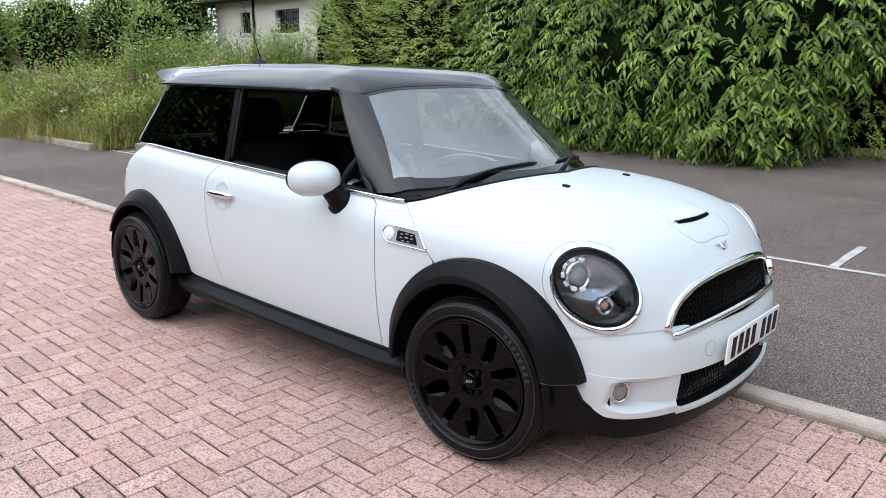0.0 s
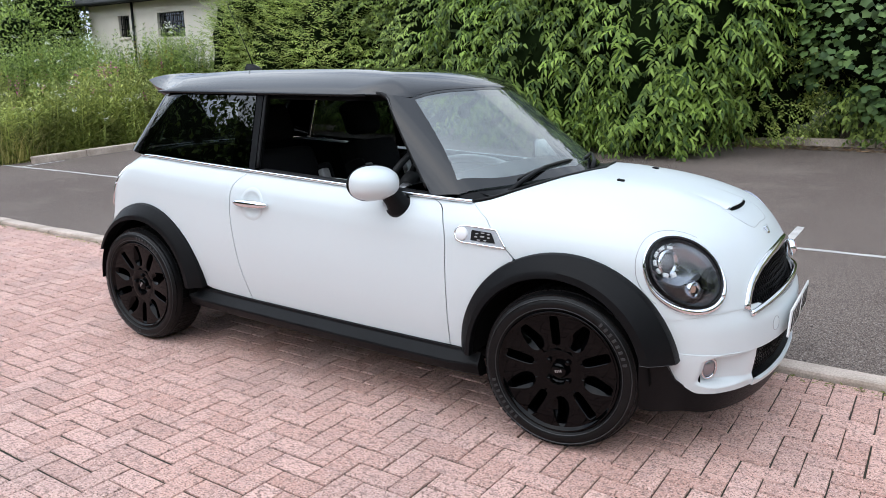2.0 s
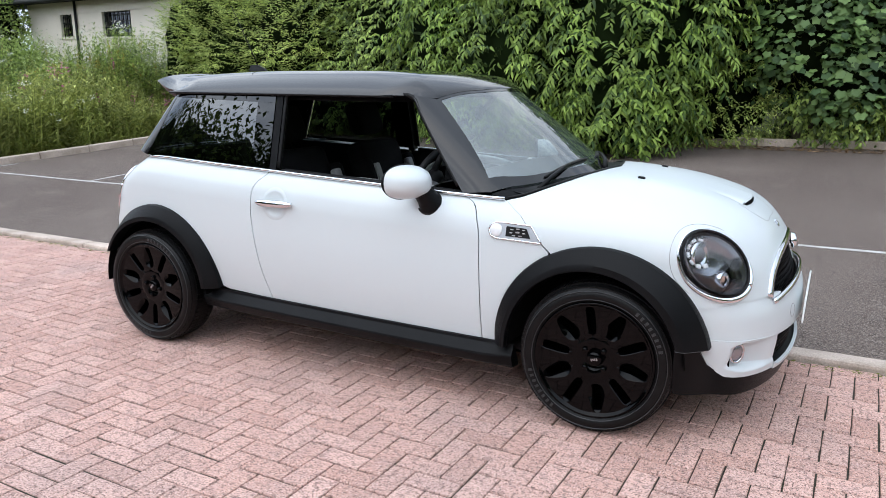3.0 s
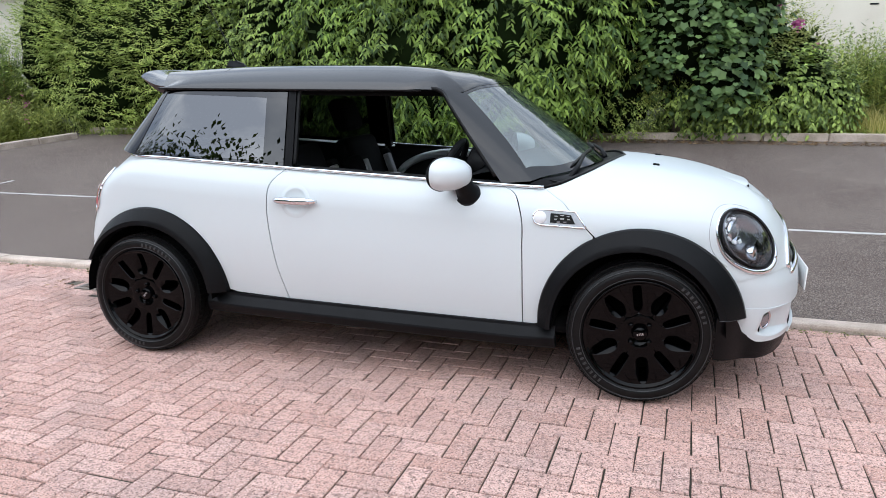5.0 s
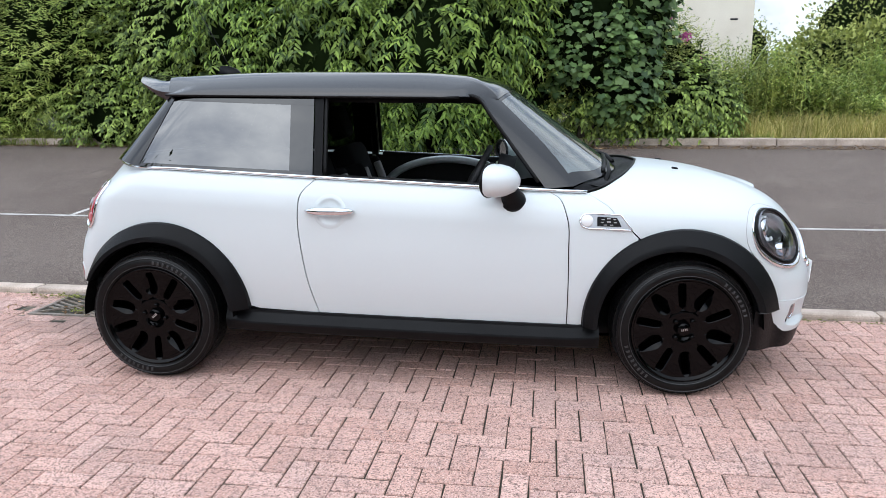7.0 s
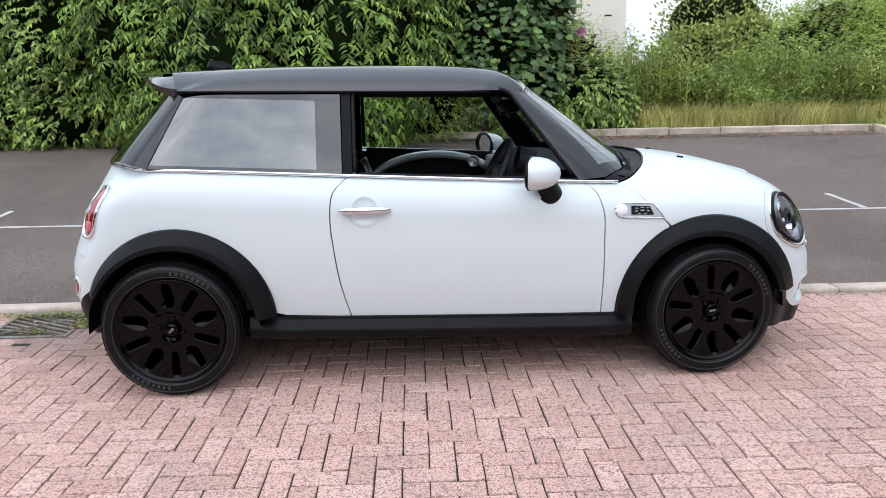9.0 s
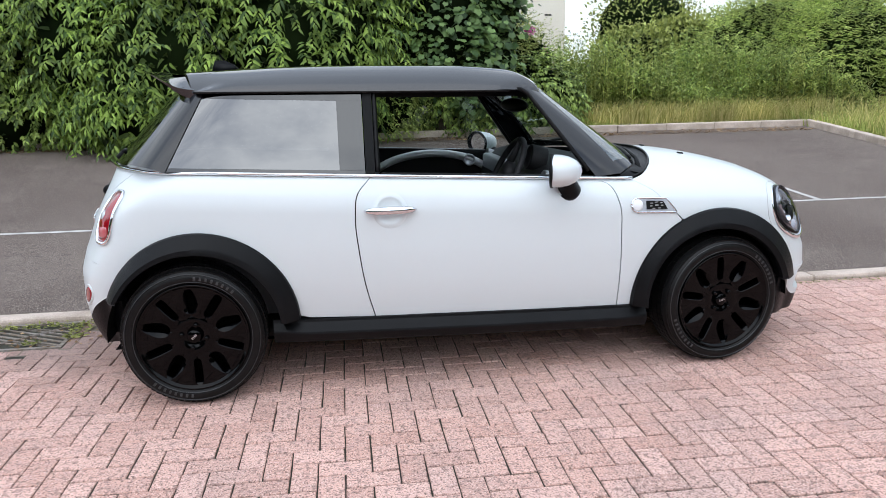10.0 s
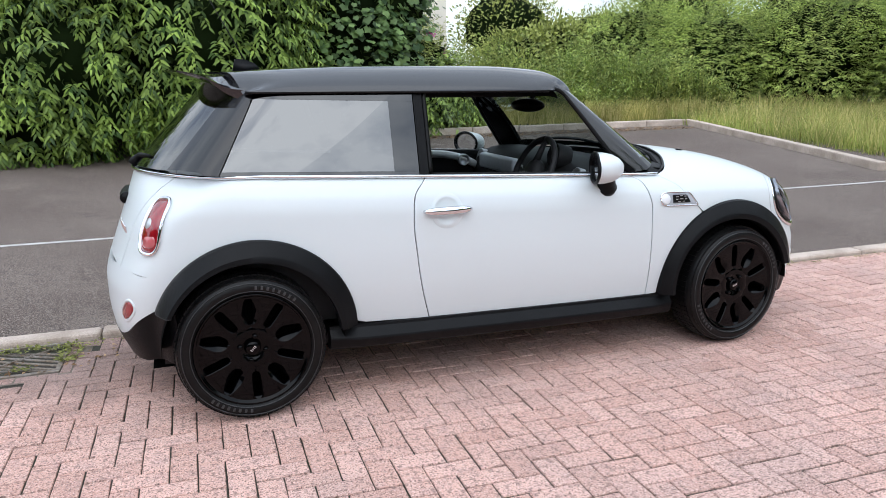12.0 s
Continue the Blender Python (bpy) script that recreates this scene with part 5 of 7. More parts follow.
for y in (-0.252, 0.236):
    p = onto(np.array([[(2.488, y, 0.95)]]), body_form)[0, 0]
    bm = bmesh.new()
    box(bm, -0.014, 0.016, -0.011, 0.011, -0.004, 0.008, 0.004)
    ob = part("washer_jet", bm, M_PLASTIC, CAR, "small black washer jet")
    ob.matrix_basis = pose(p[0], p[1], p[2], 0, 8, 0)
p, a_, b_, n_ = frame_at(tuple(onto(np.array([[(3.03, 0.0, 0.77)]]), body_form)[0, 0]))
bm = bmesh.new()
lathe(bm, [(0.0, 0.006), (0.012, 0.006), (0.017, 0.004), (0.019, 0.0)], Matrix.Identity(4), 24)
for s_ in (1, -1):
    for j in range(4):
        tube(bm, [(s_ * 0.015, 0.010 - 0.006 * j, 0.003), (s_ * (0.052 - 0.006 * j), 0.014 - 0.008 * j, 0.002)], [0.003, 0.0015], 5)
ob = part("bonnet_badge", bm, M_CHROME, CAR, "winged chrome bonnet badge")
ob.matrix_basis = Matrix(((a_.x, b_.x, n_.x, p.x), (a_.y, b_.y, n_.y, p.y), (a_.z, b_.z, n_.z, p.z), (0, 0, 0, 1)))

# cowl, wipers
v = np.linspace(0, 1, 8)[:, None, None]
cw0 = onto(both_ways(half_base), cabin_form) + (0.0, 0, -0.006)
cw1 = onto(np.concatenate([chain(half_rear, 20), (chain(half_rear, 20) * (1, -1, 1))[::-1][1:]]), body_form) + (-0.004, 0, -0.004)
skin("cowl_panel", cw0[None] * (1 - v) + cw1[None] * v, M_PLASTIC, CAR, rim=0.02, both=False, project=False, label="black plastic cowl below the windscreen")
strip("cowl_seal", cw1, 0.006, 0, M_RUBBER, CAR, both=False, lift=0.002)


def wiper(name, pivot, tip0, tip1):
    w_ = empty(name)
    w_.parent = CAR
    tagged(w_, "black windscreen wiper")
    on = lambda q, l: tuple(onto(np.array([[q]]), cabin_form, l)[0, 0])
    a, b = np.array(tip0), np.array(tip1)
    mid = (a + b) / 2
    bm = bmesh.new()
    tube(bm, [on(tuple(a + (b - a) * t), 0.012) for t in np.linspace(0, 1, 12)], [0.005] + [0.009] * 10 + [0.005], 6)
    part("wiper_blade", bm, M_RUBBER, w_)
    bm = bmesh.new()
    pv = np.array(pivot)
    tube(bm, [tuple(pv), on(tuple(pv * 0.7 + mid * 0.3), 0.04), on(tuple(pv * 0.3 + mid * 0.7), 0.035), on(tuple(mid), 0.022)], [0.014, 0.011, 0.008, 0.006], 6)
    part("wiper_arm", bm, M_PLASTIC, w_)


wiper("wiper", (2.125, -0.555, 0.935), (2.115, -0.46, 0.972), (2.155, 0.015, 1.01))
wiper("wiper", (2.225, 0.115, 0.968), (2.15, 0.19, 1.0), (2.04, 0.60, 1.005))

# door mirrors
DM = group_pair("door_mirror", "white door mirror on a black foot")
MC = Vector((1.646, -0.822, 0.972))
MTURN = Matrix.Translation(MC) @ Matrix.Rotation(radians(-20), 4, "Z") @ Matrix.Translation(-MC)


def mirror_body(bm):
    rings = []
    prof = [(0.0, 0.088), (0.35, 0.080), (0.66, 0.060), (0.88, 0.028), (0.985, -0.008), (1.0, -0.036), (0.985, -0.048)]
    for k, dx in prof:
        rings.append([bm.verts.new(MC + Vector((dx, 0.110 * k * math.copysign(abs(math.cos(t)) ** 0.85, math.cos(t)), 0.072 * k * math.copysign(abs(math.sin(t)) ** 0.85, math.sin(t))))) for t in np.linspace(0, 2 * math.pi, 40, endpoint=False)])
    for r0, r1 in zip(rings, rings[1:]):
        for j in range(40):
            bm.faces.new((r0[j], r0[(j + 1) % 40], r1[(j + 1) % 40], r1[j]))
    bmesh.ops.remove_doubles(bm, verts=bm.verts, dist=1e-6)
    bmesh.ops.transform(bm, matrix=MTURN, verts=bm.verts)


def mirror_rim(bm):
    tube(bm, [MC + Vector((-0.046, 0.107 * math.cos(t), 0.069 * math.sin(t))) for t in np.linspace(0, 2 * math.pi, 41)], 0.0085, 8)
    bmesh.ops.transform(bm, matrix=MTURN, verts=bm.verts)


def mirror_face(bm):
    bm.faces.new([bm.verts.new(MC + Vector((-0.040, 0.104 * math.cos(t), 0.067 * math.sin(t)))) for t in np.linspace(0, 2 * math.pi, 40, endpoint=False)])
    bmesh.ops.transform(bm, matrix=MTURN, verts=bm.verts)


def mirror_foot(bm):
    tube(bm, [(1.700, -0.728, 0.862), (1.700, -0.740, 0.880), (1.698, -0.746, 0.886), (1.692, -0.760, 0.905), (1.682, -0.780, 0.930), (1.672, -0.80, 0.955)], [0.060, 0.061, 0.052, 0.045, 0.040, 0.037], 20)


mirrored("mirror_shell", mirror_body, M_PAINT, DM)
mirrored("mirror_rim", mirror_rim, M_PLASTIC, DM)
mirrored("mirror_glass", mirror_face, M_CHROME, DM, smooth=False)
mirrored("mirror_foot", mirror_foot, M_PLASTIC, DM)

# door handles
DH = group_pair("door_handle", "chrome door handle over a rounded recess")
def handle_cup(bm):
    """A shallow dish pressed into the door, with a narrow flat rim."""
    prof = [(0.0, -0.0095), (0.3, -0.009), (0.5, -0.0075), (0.64, -0.0045), (0.72, -0.001), (0.76, 0.0004), (0.80, 0.0006), (0.97, 0.0006), (1.0, -0.001)]
    rings = []
    for t, h in prof:
        q = [(0.872 + 0.078 * t * math.cos(a), 0.822 + 0.080 * t * math.sin(a)) for a in np.linspace(0, 2 * math.pi, 40, endpoint=False)]
        rings.append([bm.verts.new((x, y - h, z)) for x, y, z in on_side(q)])
    for r0, r1 in zip(rings, rings[1:]):
        for j in range(40):
            bm.faces.new((r0[j], r0[(j + 1) % 40], r1[(j + 1) % 40], r1[j]))
    bmesh.ops.remove_doubles(bm, verts=bm.verts, dist=1e-6)


mirrored("handle_cup", handle_cup, M_PAINT, DH)


def handle_bar(bm):
    x = np.linspace(0.762, 0.985, 22)
    t = np.linspace(-1, 1, 22)
    y = -side_y(x, np.full(22, 0.822)) - 0.006 - 0.022 * (1 - t**2) ** 0.5
    tube(bm, [(a, b, 0.826) for a, b in zip(x, y)], [0.007 + 0.0125 * (1 - abs(q) ** 4) for q in t], 12)
    bmesh.ops.scale(bm, vec=(1, 0.8, 1), space=Matrix.Translation((0, 0.80, 0)), verts=bm.verts)


mirrored("handle_bar", handle_bar, M_CHROME, DH)
disc("lock_cylinder", (0.79, -float(side_y(0.79, 0.822)) - 0.02, 0.822), 0.010, 0.010, M_STEEL, DH, lift=0.018, skirt=0.004)

# side repeater plates
SC = group_pair("side_scuttle", "chrome edged side repeater plate")
out_pts = [(1.997, 0.793), (2.005, 0.770), (2.03, 0.760), (2.06, 0.759), (2.225, 0.752), (2.176, 0.818), (2.06, 0.824), (2.02, 0.823), (2.003, 0.812)]


def plate_poly(bm, pts, lift, depth=0.006):
    q = chain(list(pts) + [pts[0]], 48)[:-1]
    P = on_side(q)
    top = [bm.verts.new((x, y - lift, z)) for x, y, z in P]
    bot = [bm.verts.new((x, y - lift + depth, z)) for x, y, z in P]
    bm.faces.new(top)
    for k in range(len(top)):
        bm.faces.new((top[k], bot[k], bot[(k + 1) % len(top)], top[(k + 1) % len(top)]))


mirrored("scuttle_plate", lambda bm: plate_poly(bm, out_pts, 0.004), M_PALE, SC, smooth=False)
mirrored("scuttle_inset", lambda bm: plate_poly(bm, [(2.072, 0.772), (2.178, 0.768), (2.158, 0.806), (2.072, 0.811)], 0.0065, 0.003), M_INK, SC, smooth=False)
mirrored("scuttle_edge", lambda bm: tube(bm, [(x, y - 0.004, z) for x, y, z in on_side(chain(out_pts + [out_pts[0]], 60))], 0.0042, 6), M_CHROME, SC)
disc("repeater_lens", (2.028, -float(side_y(2.028, 0.792)), 0.792), 0.027, 0.027, M_WHITE, SC, lift=0.006, dome=0.006)


def glyph(bm):
    for dx, dz, w_, h_ in ((-0.020, 0.009, 0.014, 0.004), (0.0, 0.012, 0.016, 0.004), (0.020, 0.009, 0.012, 0.004), (-0.022, -0.002, 0.012, 0.005), (0.0, 0.0, 0.018, 0.006), (0.022, -0.002, 0.012, 0.005), (-0.012, -0.012, 0.014, 0.004), (0.010, -0.012, 0.014, 0.004)):
        x, z = 2.122 + 1.25 * dx, 0.789 + 1.15 * dz
        y = -float(side_y(x, z)) - 0.0085
        box(bm, x - w_ / 2, x + w_ / 2, y, y + 0.003, z - h_ / 2, z + h_ / 2, 0.0008)


mirrored("scuttle_mark", glyph, M_SILVER, SC, smooth=False)

# tail lamps, rear reflectors
TL = group_pair("tail_lamp", "red tail lamp with a chrome ring")
TP = tuple(onto(np.array([[(-0.338, -0.632, 0.83)]]), body_form)[0, 0])
disc("tail_lens", TP, 0.052, 0.113, M_RED, TL, lift=0.006, dome=0.014, power=3.4, rings=8)
ring_bar("chrome_ring", TP, 0.059, 0.121, 0.0085, M_CHROME, TL, lift=0.005, power=3.2)
disc("reversing_lens", tuple(np.array(TP) + (-0.004, 0.002, 0.0)), 0.021, 0.026, M_SILVER, TL, lift=0.018, dome=0.006)
disc("indicator_lens", tuple(np.array(TP) + (0.0, -0.004, -0.068)), 0.036, 0.030, material("clear_red_lens", (0.45, 0.10, 0.11), 0.12, coat=1.0, grain_amount=0.1), TL, lift=0.011, dome=0.008, power=2.6)
RP = tuple(onto(np.array([[(-0.490, -0.590, 0.470)]]), body_form)[0, 0])
disc("rear_reflector", RP, 0.050, 0.026, M_RED, CAR, lift=0.003, dome=0.003, power=2.4, label="red rear reflector", up=(-0.5, 0.45, 0.75))
ring_bar("reflector_surround", RP, 0.058, 0.034, 0.007, M_PAINT, CAR, lift=-0.004, power=2.4, up=(-0.5, 0.45, 0.75))

# tailgate handle and lettering bars
bm = bmesh.new()
tube(bm, [tuple(p) for p in onto(np.array([(-0.5, y, 0.895) for y in np.linspace(-0.14, 0.14, 14)]), body_form, 0.004)], 0.027, 10)
part("tailgate_handle", bm, M_PLASTIC, CAR, "black tailgate handle")
bm = bmesh.new()
for k in range(8):
    q = onto(np.array([[(-0.5, -0.44 + 0.026 * k, 0.805)]]), body_form, 0.003)[0, 0]
    box(bm, q[0] - 0.004, q[0] + 0.003, q[1] - 0.008, q[1] + 0.008, q[2] - 0.014, q[2] + 0.014, 0.002)
part("tailgate_mark", bm, M_CHROME, CAR, "chrome bars of lettering", smooth=False)

bm = bmesh.new()
tube(bm, [tuple(q) for q in onto(np.array([(-0.46, 0.0, 1.055), (-0.44, 0.0, 1.075), (-0.42, -0.03, 1.10), (-0.38, -0.28, 1.12)]), cabin_form, 0.010)], [0.022, 0.02, 0.012, 0.007], 10)
part("rear_wiper", bm, M_PLASTIC, CAR, "black rear window wiper")

# roof spoiler and aerial
gx_, gy_ = np.meshgrid(np.linspace(0, 1, 15), np.linspace(-1, 1, 41))
spy = 0.575 * gy_
spx = (-0.035 + 0.30 * spy**2) * (1 - gx_) + (-0.238 + 0.47 * spy**2) * gx_
spz = float(ROOF(0.0)) + 0.002 - 0.04 * spy**2 - 0.07 * np.abs(gy_) ** 4 * (1 - 0.6 * gx_) - 0.014 * np.sin(np.pi * gx_) + 0.008 * gx_


def spoiler():
    """A blade behind the roof's edge, thick at its root, open in a slot between its two mounts."""
    top, bot = np.stack([spx, spy, spz], -1), np.stack([spx - 0.012 * (1 - gx_), spy * 0.985, spz - 0.007 - 0.036 * (1 - gx_) ** 1.3], -1)
    nv, nu = spx.shape
    verts, o, faces = np.concatenate([top.reshape(-1, 3), bot.reshape(-1, 3)]), nv * nu, []
    for j in range(nv - 1):
        for i in range(nu - 1):
            q = (j * nu + i, j * nu + i + 1, (j + 1) * nu + i + 1, (j + 1) * nu + i)
            if not (1 <= i < 5 and 6 <= j < nv - 7):
                faces.append(q)
            faces.append(tuple(o + k for k in q[::-1]))
    for j in range(nv - 1):
        for i in (0, nu - 1):
            q = (j * nu + i, (j + 1) * nu + i, o + (j + 1) * nu + i, o + j * nu + i)
            faces.append(q if i else q[::-1])
    for i in range(nu - 1):
        for j in (0, nv - 1):
            q = (j * nu + i, j * nu + i + 1, o + j * nu + i + 1, o + j * nu + i)
            faces.append(q if j else q[::-1])
    ob = mesh_object("roof_spoiler", verts, faces, M_BLACK, CAR, True, "gloss black roof spoiler with a slot")
    sharpen(ob, 35)
    # near-black filler sheet below the slot stands in for its shade
    dark = np.stack([spx, spy, spz - 0.022], -1)[6:-6, 0:7]
    a, b = dark.shape[:2]
    mesh_object("spoiler_slot_shade", dark.reshape(-1, 3), [(j * b + i, j * b + i + 1, (j + 1) * b + i + 1, (j + 1) * b + i) for j in range(a - 1) for i in range(b - 1)], M_DARK, ob)


spoiler()
bm = bmesh.new()
fin = [(0.205, 0.0), (0.175, 0.034), (0.13, 0.052), (0.085, 0.054), (0.07, 0.0)]
zf = float(ROOF(0.13)) - 0.002
lv = [[bm.verts.new((x, s * (0.026 if h == 0 else 0.010), zf + h)) for x, h in fin] for s in (-1, 1)]
bm.faces.new(lv[0])
bm.faces.new(lv[1][::-1])
for k in range(len(fin)):
    bm.faces.new((lv[0][k], lv[1][k], lv[1][(k + 1) % 5], lv[0][(k + 1) % 5]))
base_ = part("aerial_base", bm, M_PLASTIC, CAR, "black aerial base on the roof")
bm = bmesh.new()
tube(bm, [(0.13, 0.0, zf + 0.045), (0.085, 0.0, zf + 0.14), (-0.05, 0.0, zf + 0.40)], [0.004, 0.0028, 0.0018], 6)
part("aerial_mast", bm, M_INK, base_)

# ---- the car's inside ----
def seat(x, y, name="front_seat"):
    s = empty(name)
    s.parent = CAR
    s.matrix_basis = pose(x, y, 0)
    tagged(s, "black cloth seat with grey side panels")
    bm = bmesh.new()
    box(bm, -0.25, 0.28, -0.24, 0.24, 0.34, 0.50, 0.05)
    part("seat_cushion", bm, M_CLOTH, s)
    bm = bmesh.new()
    m = pose(-0.26, 0, 0.46, 0, -20, 0)
    box(bm, -0.07, 0.06, -0.23, 0.23, -0.02, 0.62, 0.05, m)
    part("seat_back", bm, M_CLOTH, s)
    for q in (-1, 1):
        bm = bmesh.new()
        box(bm, -0.03, 0.105, q * 0.235 - 0.035, q * 0.235 + 0.035, 0.06, 0.50, 0.03, m)
        part("side_bolster", bm, M_CLOTH, s)
        bm = bmesh.new()
        box(bm, 0.07, 0.112, q * 0.19 - 0.028, q * 0.19 + 0.028, 0.10, 0.46, 0.01, m)
        part("grey_panel", bm, M_GREYCLOTH, s, "grey cloth panel")
    bm = bmesh.new()
    box(bm, -0.05, 0.05, -0.135, 0.135, 0.66, 0.86, 0.04, m)
    part("head_restraint", bm, M_CLOTH, s)
    return s


seat(1.12, -0.36)
seat(1.16, 0.36)
bm = bmesh.new()
box(bm, 0.12, 0.55, -0.55, 0.55, 0.36, 0.52, 0.05)
box(bm, -0.02, 0.14, -0.55, 0.55, 0.44, 1.02, 0.05, pose(0, 0, 0, 0, -12, 0))
part("rear_bench", bm, M_CLOTH, CAR, "black cloth rear bench")
bm = bmesh.new()
box(bm, -0.35, 2.2, -0.60, 0.60, 0.22, 0.26)
part("cabin_floor", bm, M_TRIM, CAR, "black cabin floor")
# dashboard
dq = [(1.56, 0.62), (1.60, 0.88), (1.65, 0.95), (1.76, 0.98), (1.93, 0.975), (2.10, 0.94), (2.18, 0.86), (2.18, 0.55), (1.70, 0.50)]
bm = bmesh.new()
sec = chain(dq + [dq[0]], 41)[:-1]
loops = [[bm.verts.new((x, y, z - 0.012 * (y / 0.6) ** 2)) for x, z in sec] for y in np.linspace(-0.645, 0.645, 9)]
for a, b in zip(loops, loops[1:]):
    for k in range(40):
        bm.faces.new((a[k], a[(k + 1) % 40], b[(k + 1) % 40], b[k]))
part("dashboard", bm, M_TRIM, CAR, "black dashboard with silver trim")
bm = bmesh.new()
box(bm, 1.575, 1.64, 0.04, 0.52, 0.845, 0.935, 0.015)
part("dash_trim", bm, M_PALE, CAR, "silver dashboard trim")
for y in (-0.60, 0.60):
    bm = bmesh.new()
    lathe(bm, [(0.050, -0.03), (0.052, 0.01), (0.045, 0.014), (0.040, 0.0), (0.0, 0.0)], pose(1.63, y, 0.90, 0, -75, 0), 24)
    part("air_vent", bm, M_SILVER, CAR)
bm = bmesh.new()
lathe(bm, [(0.105, -0.04), (0.107, 0.02), (0.096, 0.026), (0.09, 0.005), (0.0, 0.005)], pose(1.62, 0, 0.80, 0, -80, 0), 36)
part("centre_dial", bm, M_SILVER, CAR, "large round centre dial")
bm = bmesh.new()
lathe(bm, [(0.062, -0.08), (0.064, 0.0), (0.058, 0.004), (0.052, -0.01), (0.0, -0.01)], pose(1.62, -0.37, 0.995, 0, -75, 0), 28)
part("rev_counter", bm, M_TRIM, CAR, "round dial on the steering column")
SW = empty("steering_wheel")
SW.parent = CAR
SW.matrix_basis = pose(1.50, -0.37, 0.915, 0, -64, 0)
tagged(SW, "black three-spoke steering wheel")
bm = bmesh.new()
tube(bm, [(0.183 * math.cos(t), 0.183 * math.sin(t), 0) for t in np.linspace(0, 2 * math.pi, 49)], 0.0155, 10)
part("wheel_rim", bm, M_TRIM, SW)
bm = bmesh.new()
lathe(bm, [(0.0, 0.03), (0.04, 0.028), (0.062, 0.018), (0.07, -0.02), (0.05, -0.05), (0.0, -0.05)], Matrix.Identity(4), 28)
part("airbag_pad", bm, M_TRIM, SW)
for a in (0, 125, 235):
    bm = bmesh.new()
    tube(bm, [(0.05 * math.cos(radians(a + 90 - 90)), 0.05 * math.sin(radians(a)), 0.005), (0.178 * math.cos(radians(a)), 0.178 * math.sin(radians(a)), 0)], [0.020, 0.013], 8)
    part("wheel_spoke", bm, M_TRIM, SW)
bm = bmesh.new()
tube(bm, [(1.50, -0.37, 0.915), (1.78, -0.37, 0.78)], 0.04, 12)
part("steering_column", bm, M_TRIM, CAR)
# door trims: a dark card with a silver hoop
for s_ in (-1, 1):
    bm = bmesh.new()
    x = np.linspace(0.80, 1.92, 20)
    up_ = [bm.verts.new((a, s_ * 0.655, float(belt(a)) - 0.01)) for a in x]
    mid_ = [bm.verts.new((a, s_ * 0.69, 0.62)) for a in x]
    lo_ = [bm.verts.new((a, s_ * 0.68, 0.32)) for a in x]
    for k in range(19):
        bm.faces.new((up_[k], up_[k + 1], mid_[k + 1], mid_[k]))
        bm.faces.new((mid_[k], mid_[k + 1], lo_[k + 1], lo_[k]))
    part("door_card", bm, M_TRIM, CAR, "black door card")
    bm = bmesh.new()
    box(bm, 0.80, 1.86, min(s_ * 0.655, s_ * 0.70), max(s_ * 0.655, s_ * 0.70), 0.925, 0.961, 0.006, pose(0, 0, 0.0585, 0, 2.86, 0))
    part("window_ledge", bm, M_TRIM, CAR)
    bm = bmesh.new()
    tube(bm, [(1.27 + 0.40 * math.cos(t), s_ * 0.635, 0.74 + 0.19 * math.sin(t)) for t in np.linspace(radians(8), radians(172), 26)], 0.024, 8)
    part("door_hoop", bm, M_SATIN, CAR, "silver hoop on the door card")
    bm = bmesh.new()
    lathe(bm, [(0.036, -0.02), (0.038, 0.012), (0.030, 0.016), (0.026, 0.0), (0.0, 0.0)], pose(1.51, s_ * 0.615, 0.885, s_ * 90, 0, 0), 24)
    part("door_speaker", bm, M_SILVER, CAR)
# rear side trims close the cabin behind the tinted glass
for s_ in (-1, 1):
    bm = bmesh.new()
    x = np.linspace(-0.24, 0.78, 14)
    wy = [min(0.66, float(side_y(q, float(belt(q)) - 0.03)) - 0.05) for q in x]
    a_ = [bm.verts.new((q, s_ * w, float(belt(q)) - 0.012)) for q, w in zip(x, wy)]
    b_ = [bm.verts.new((q, s_ * w, 0.35)) for q, w in zip(x, wy)]
    for k in range(13):
        bm.faces.new((a_[k], a_[k + 1], b_[k + 1], b_[k]))
    part("rear_side_trim", bm, M_TRIM, CAR)
bm = bmesh.new()
box(bm, -0.30, -0.02, -0.46, 0.46, 0.93, 0.955, 0.008)
part("parcel_shelf", bm, M_TRIM, CAR)
# driving mirror
DV = empty("rear_view_mirror")
DV.parent = CAR
tagged(DV, "black oval rear-view mirror")
bm = bmesh.new()
lathe(bm, [(0.0, 0.022), (0.05, 0.018), (0.072, 0.004), (0.075, -0.006), (0.07, -0.010), (0.0, -0.010)], pose(1.62, -0.06, 1.24, 0, 0, 20) @ pose(0, 0, 0, 0, -90, 0) @ Matrix.Diagonal((0.5, 1.68, 1, 1)), 30)
part("mirror_case", bm, M_INK, DV)
bm = bmesh.new()
tube(bm, [(1.64, -0.06, 1.255), (1.70, -0.02, 1.33)], 0.012, 8)
part("mirror_stalk", bm, M_INK, DV)


# ---- ground ----
SLOPE = 0.052
TURN = -0.033  # the kerb's lie to the car, radians
LAY = Matrix.Rotation(TURN, 4, "Z")
UNIT = 0.098  # half a paving block with its joint


def laid(x, y, z=0.0):
    """A point given along and across the kerb."""
    return LAY @ Vector((x, y, z))


def lot_z(y):
    return SLOPE * max(0.0, y - 0.72)


KERB_A, KERB_B = 0.545, 0.675  # the kerb's two faces, across


def ground_z(x, y):
    if y < 0.7:
        return -0.06
    return lot_z(min(y, 9.0)) - 0.05 + (0.10 if y > 9.0 else 0.0) + 0.070 * max(0.0, min(y, 40) - 9.0) + 0.01 * max(0.0, min(y, 200) - 40)


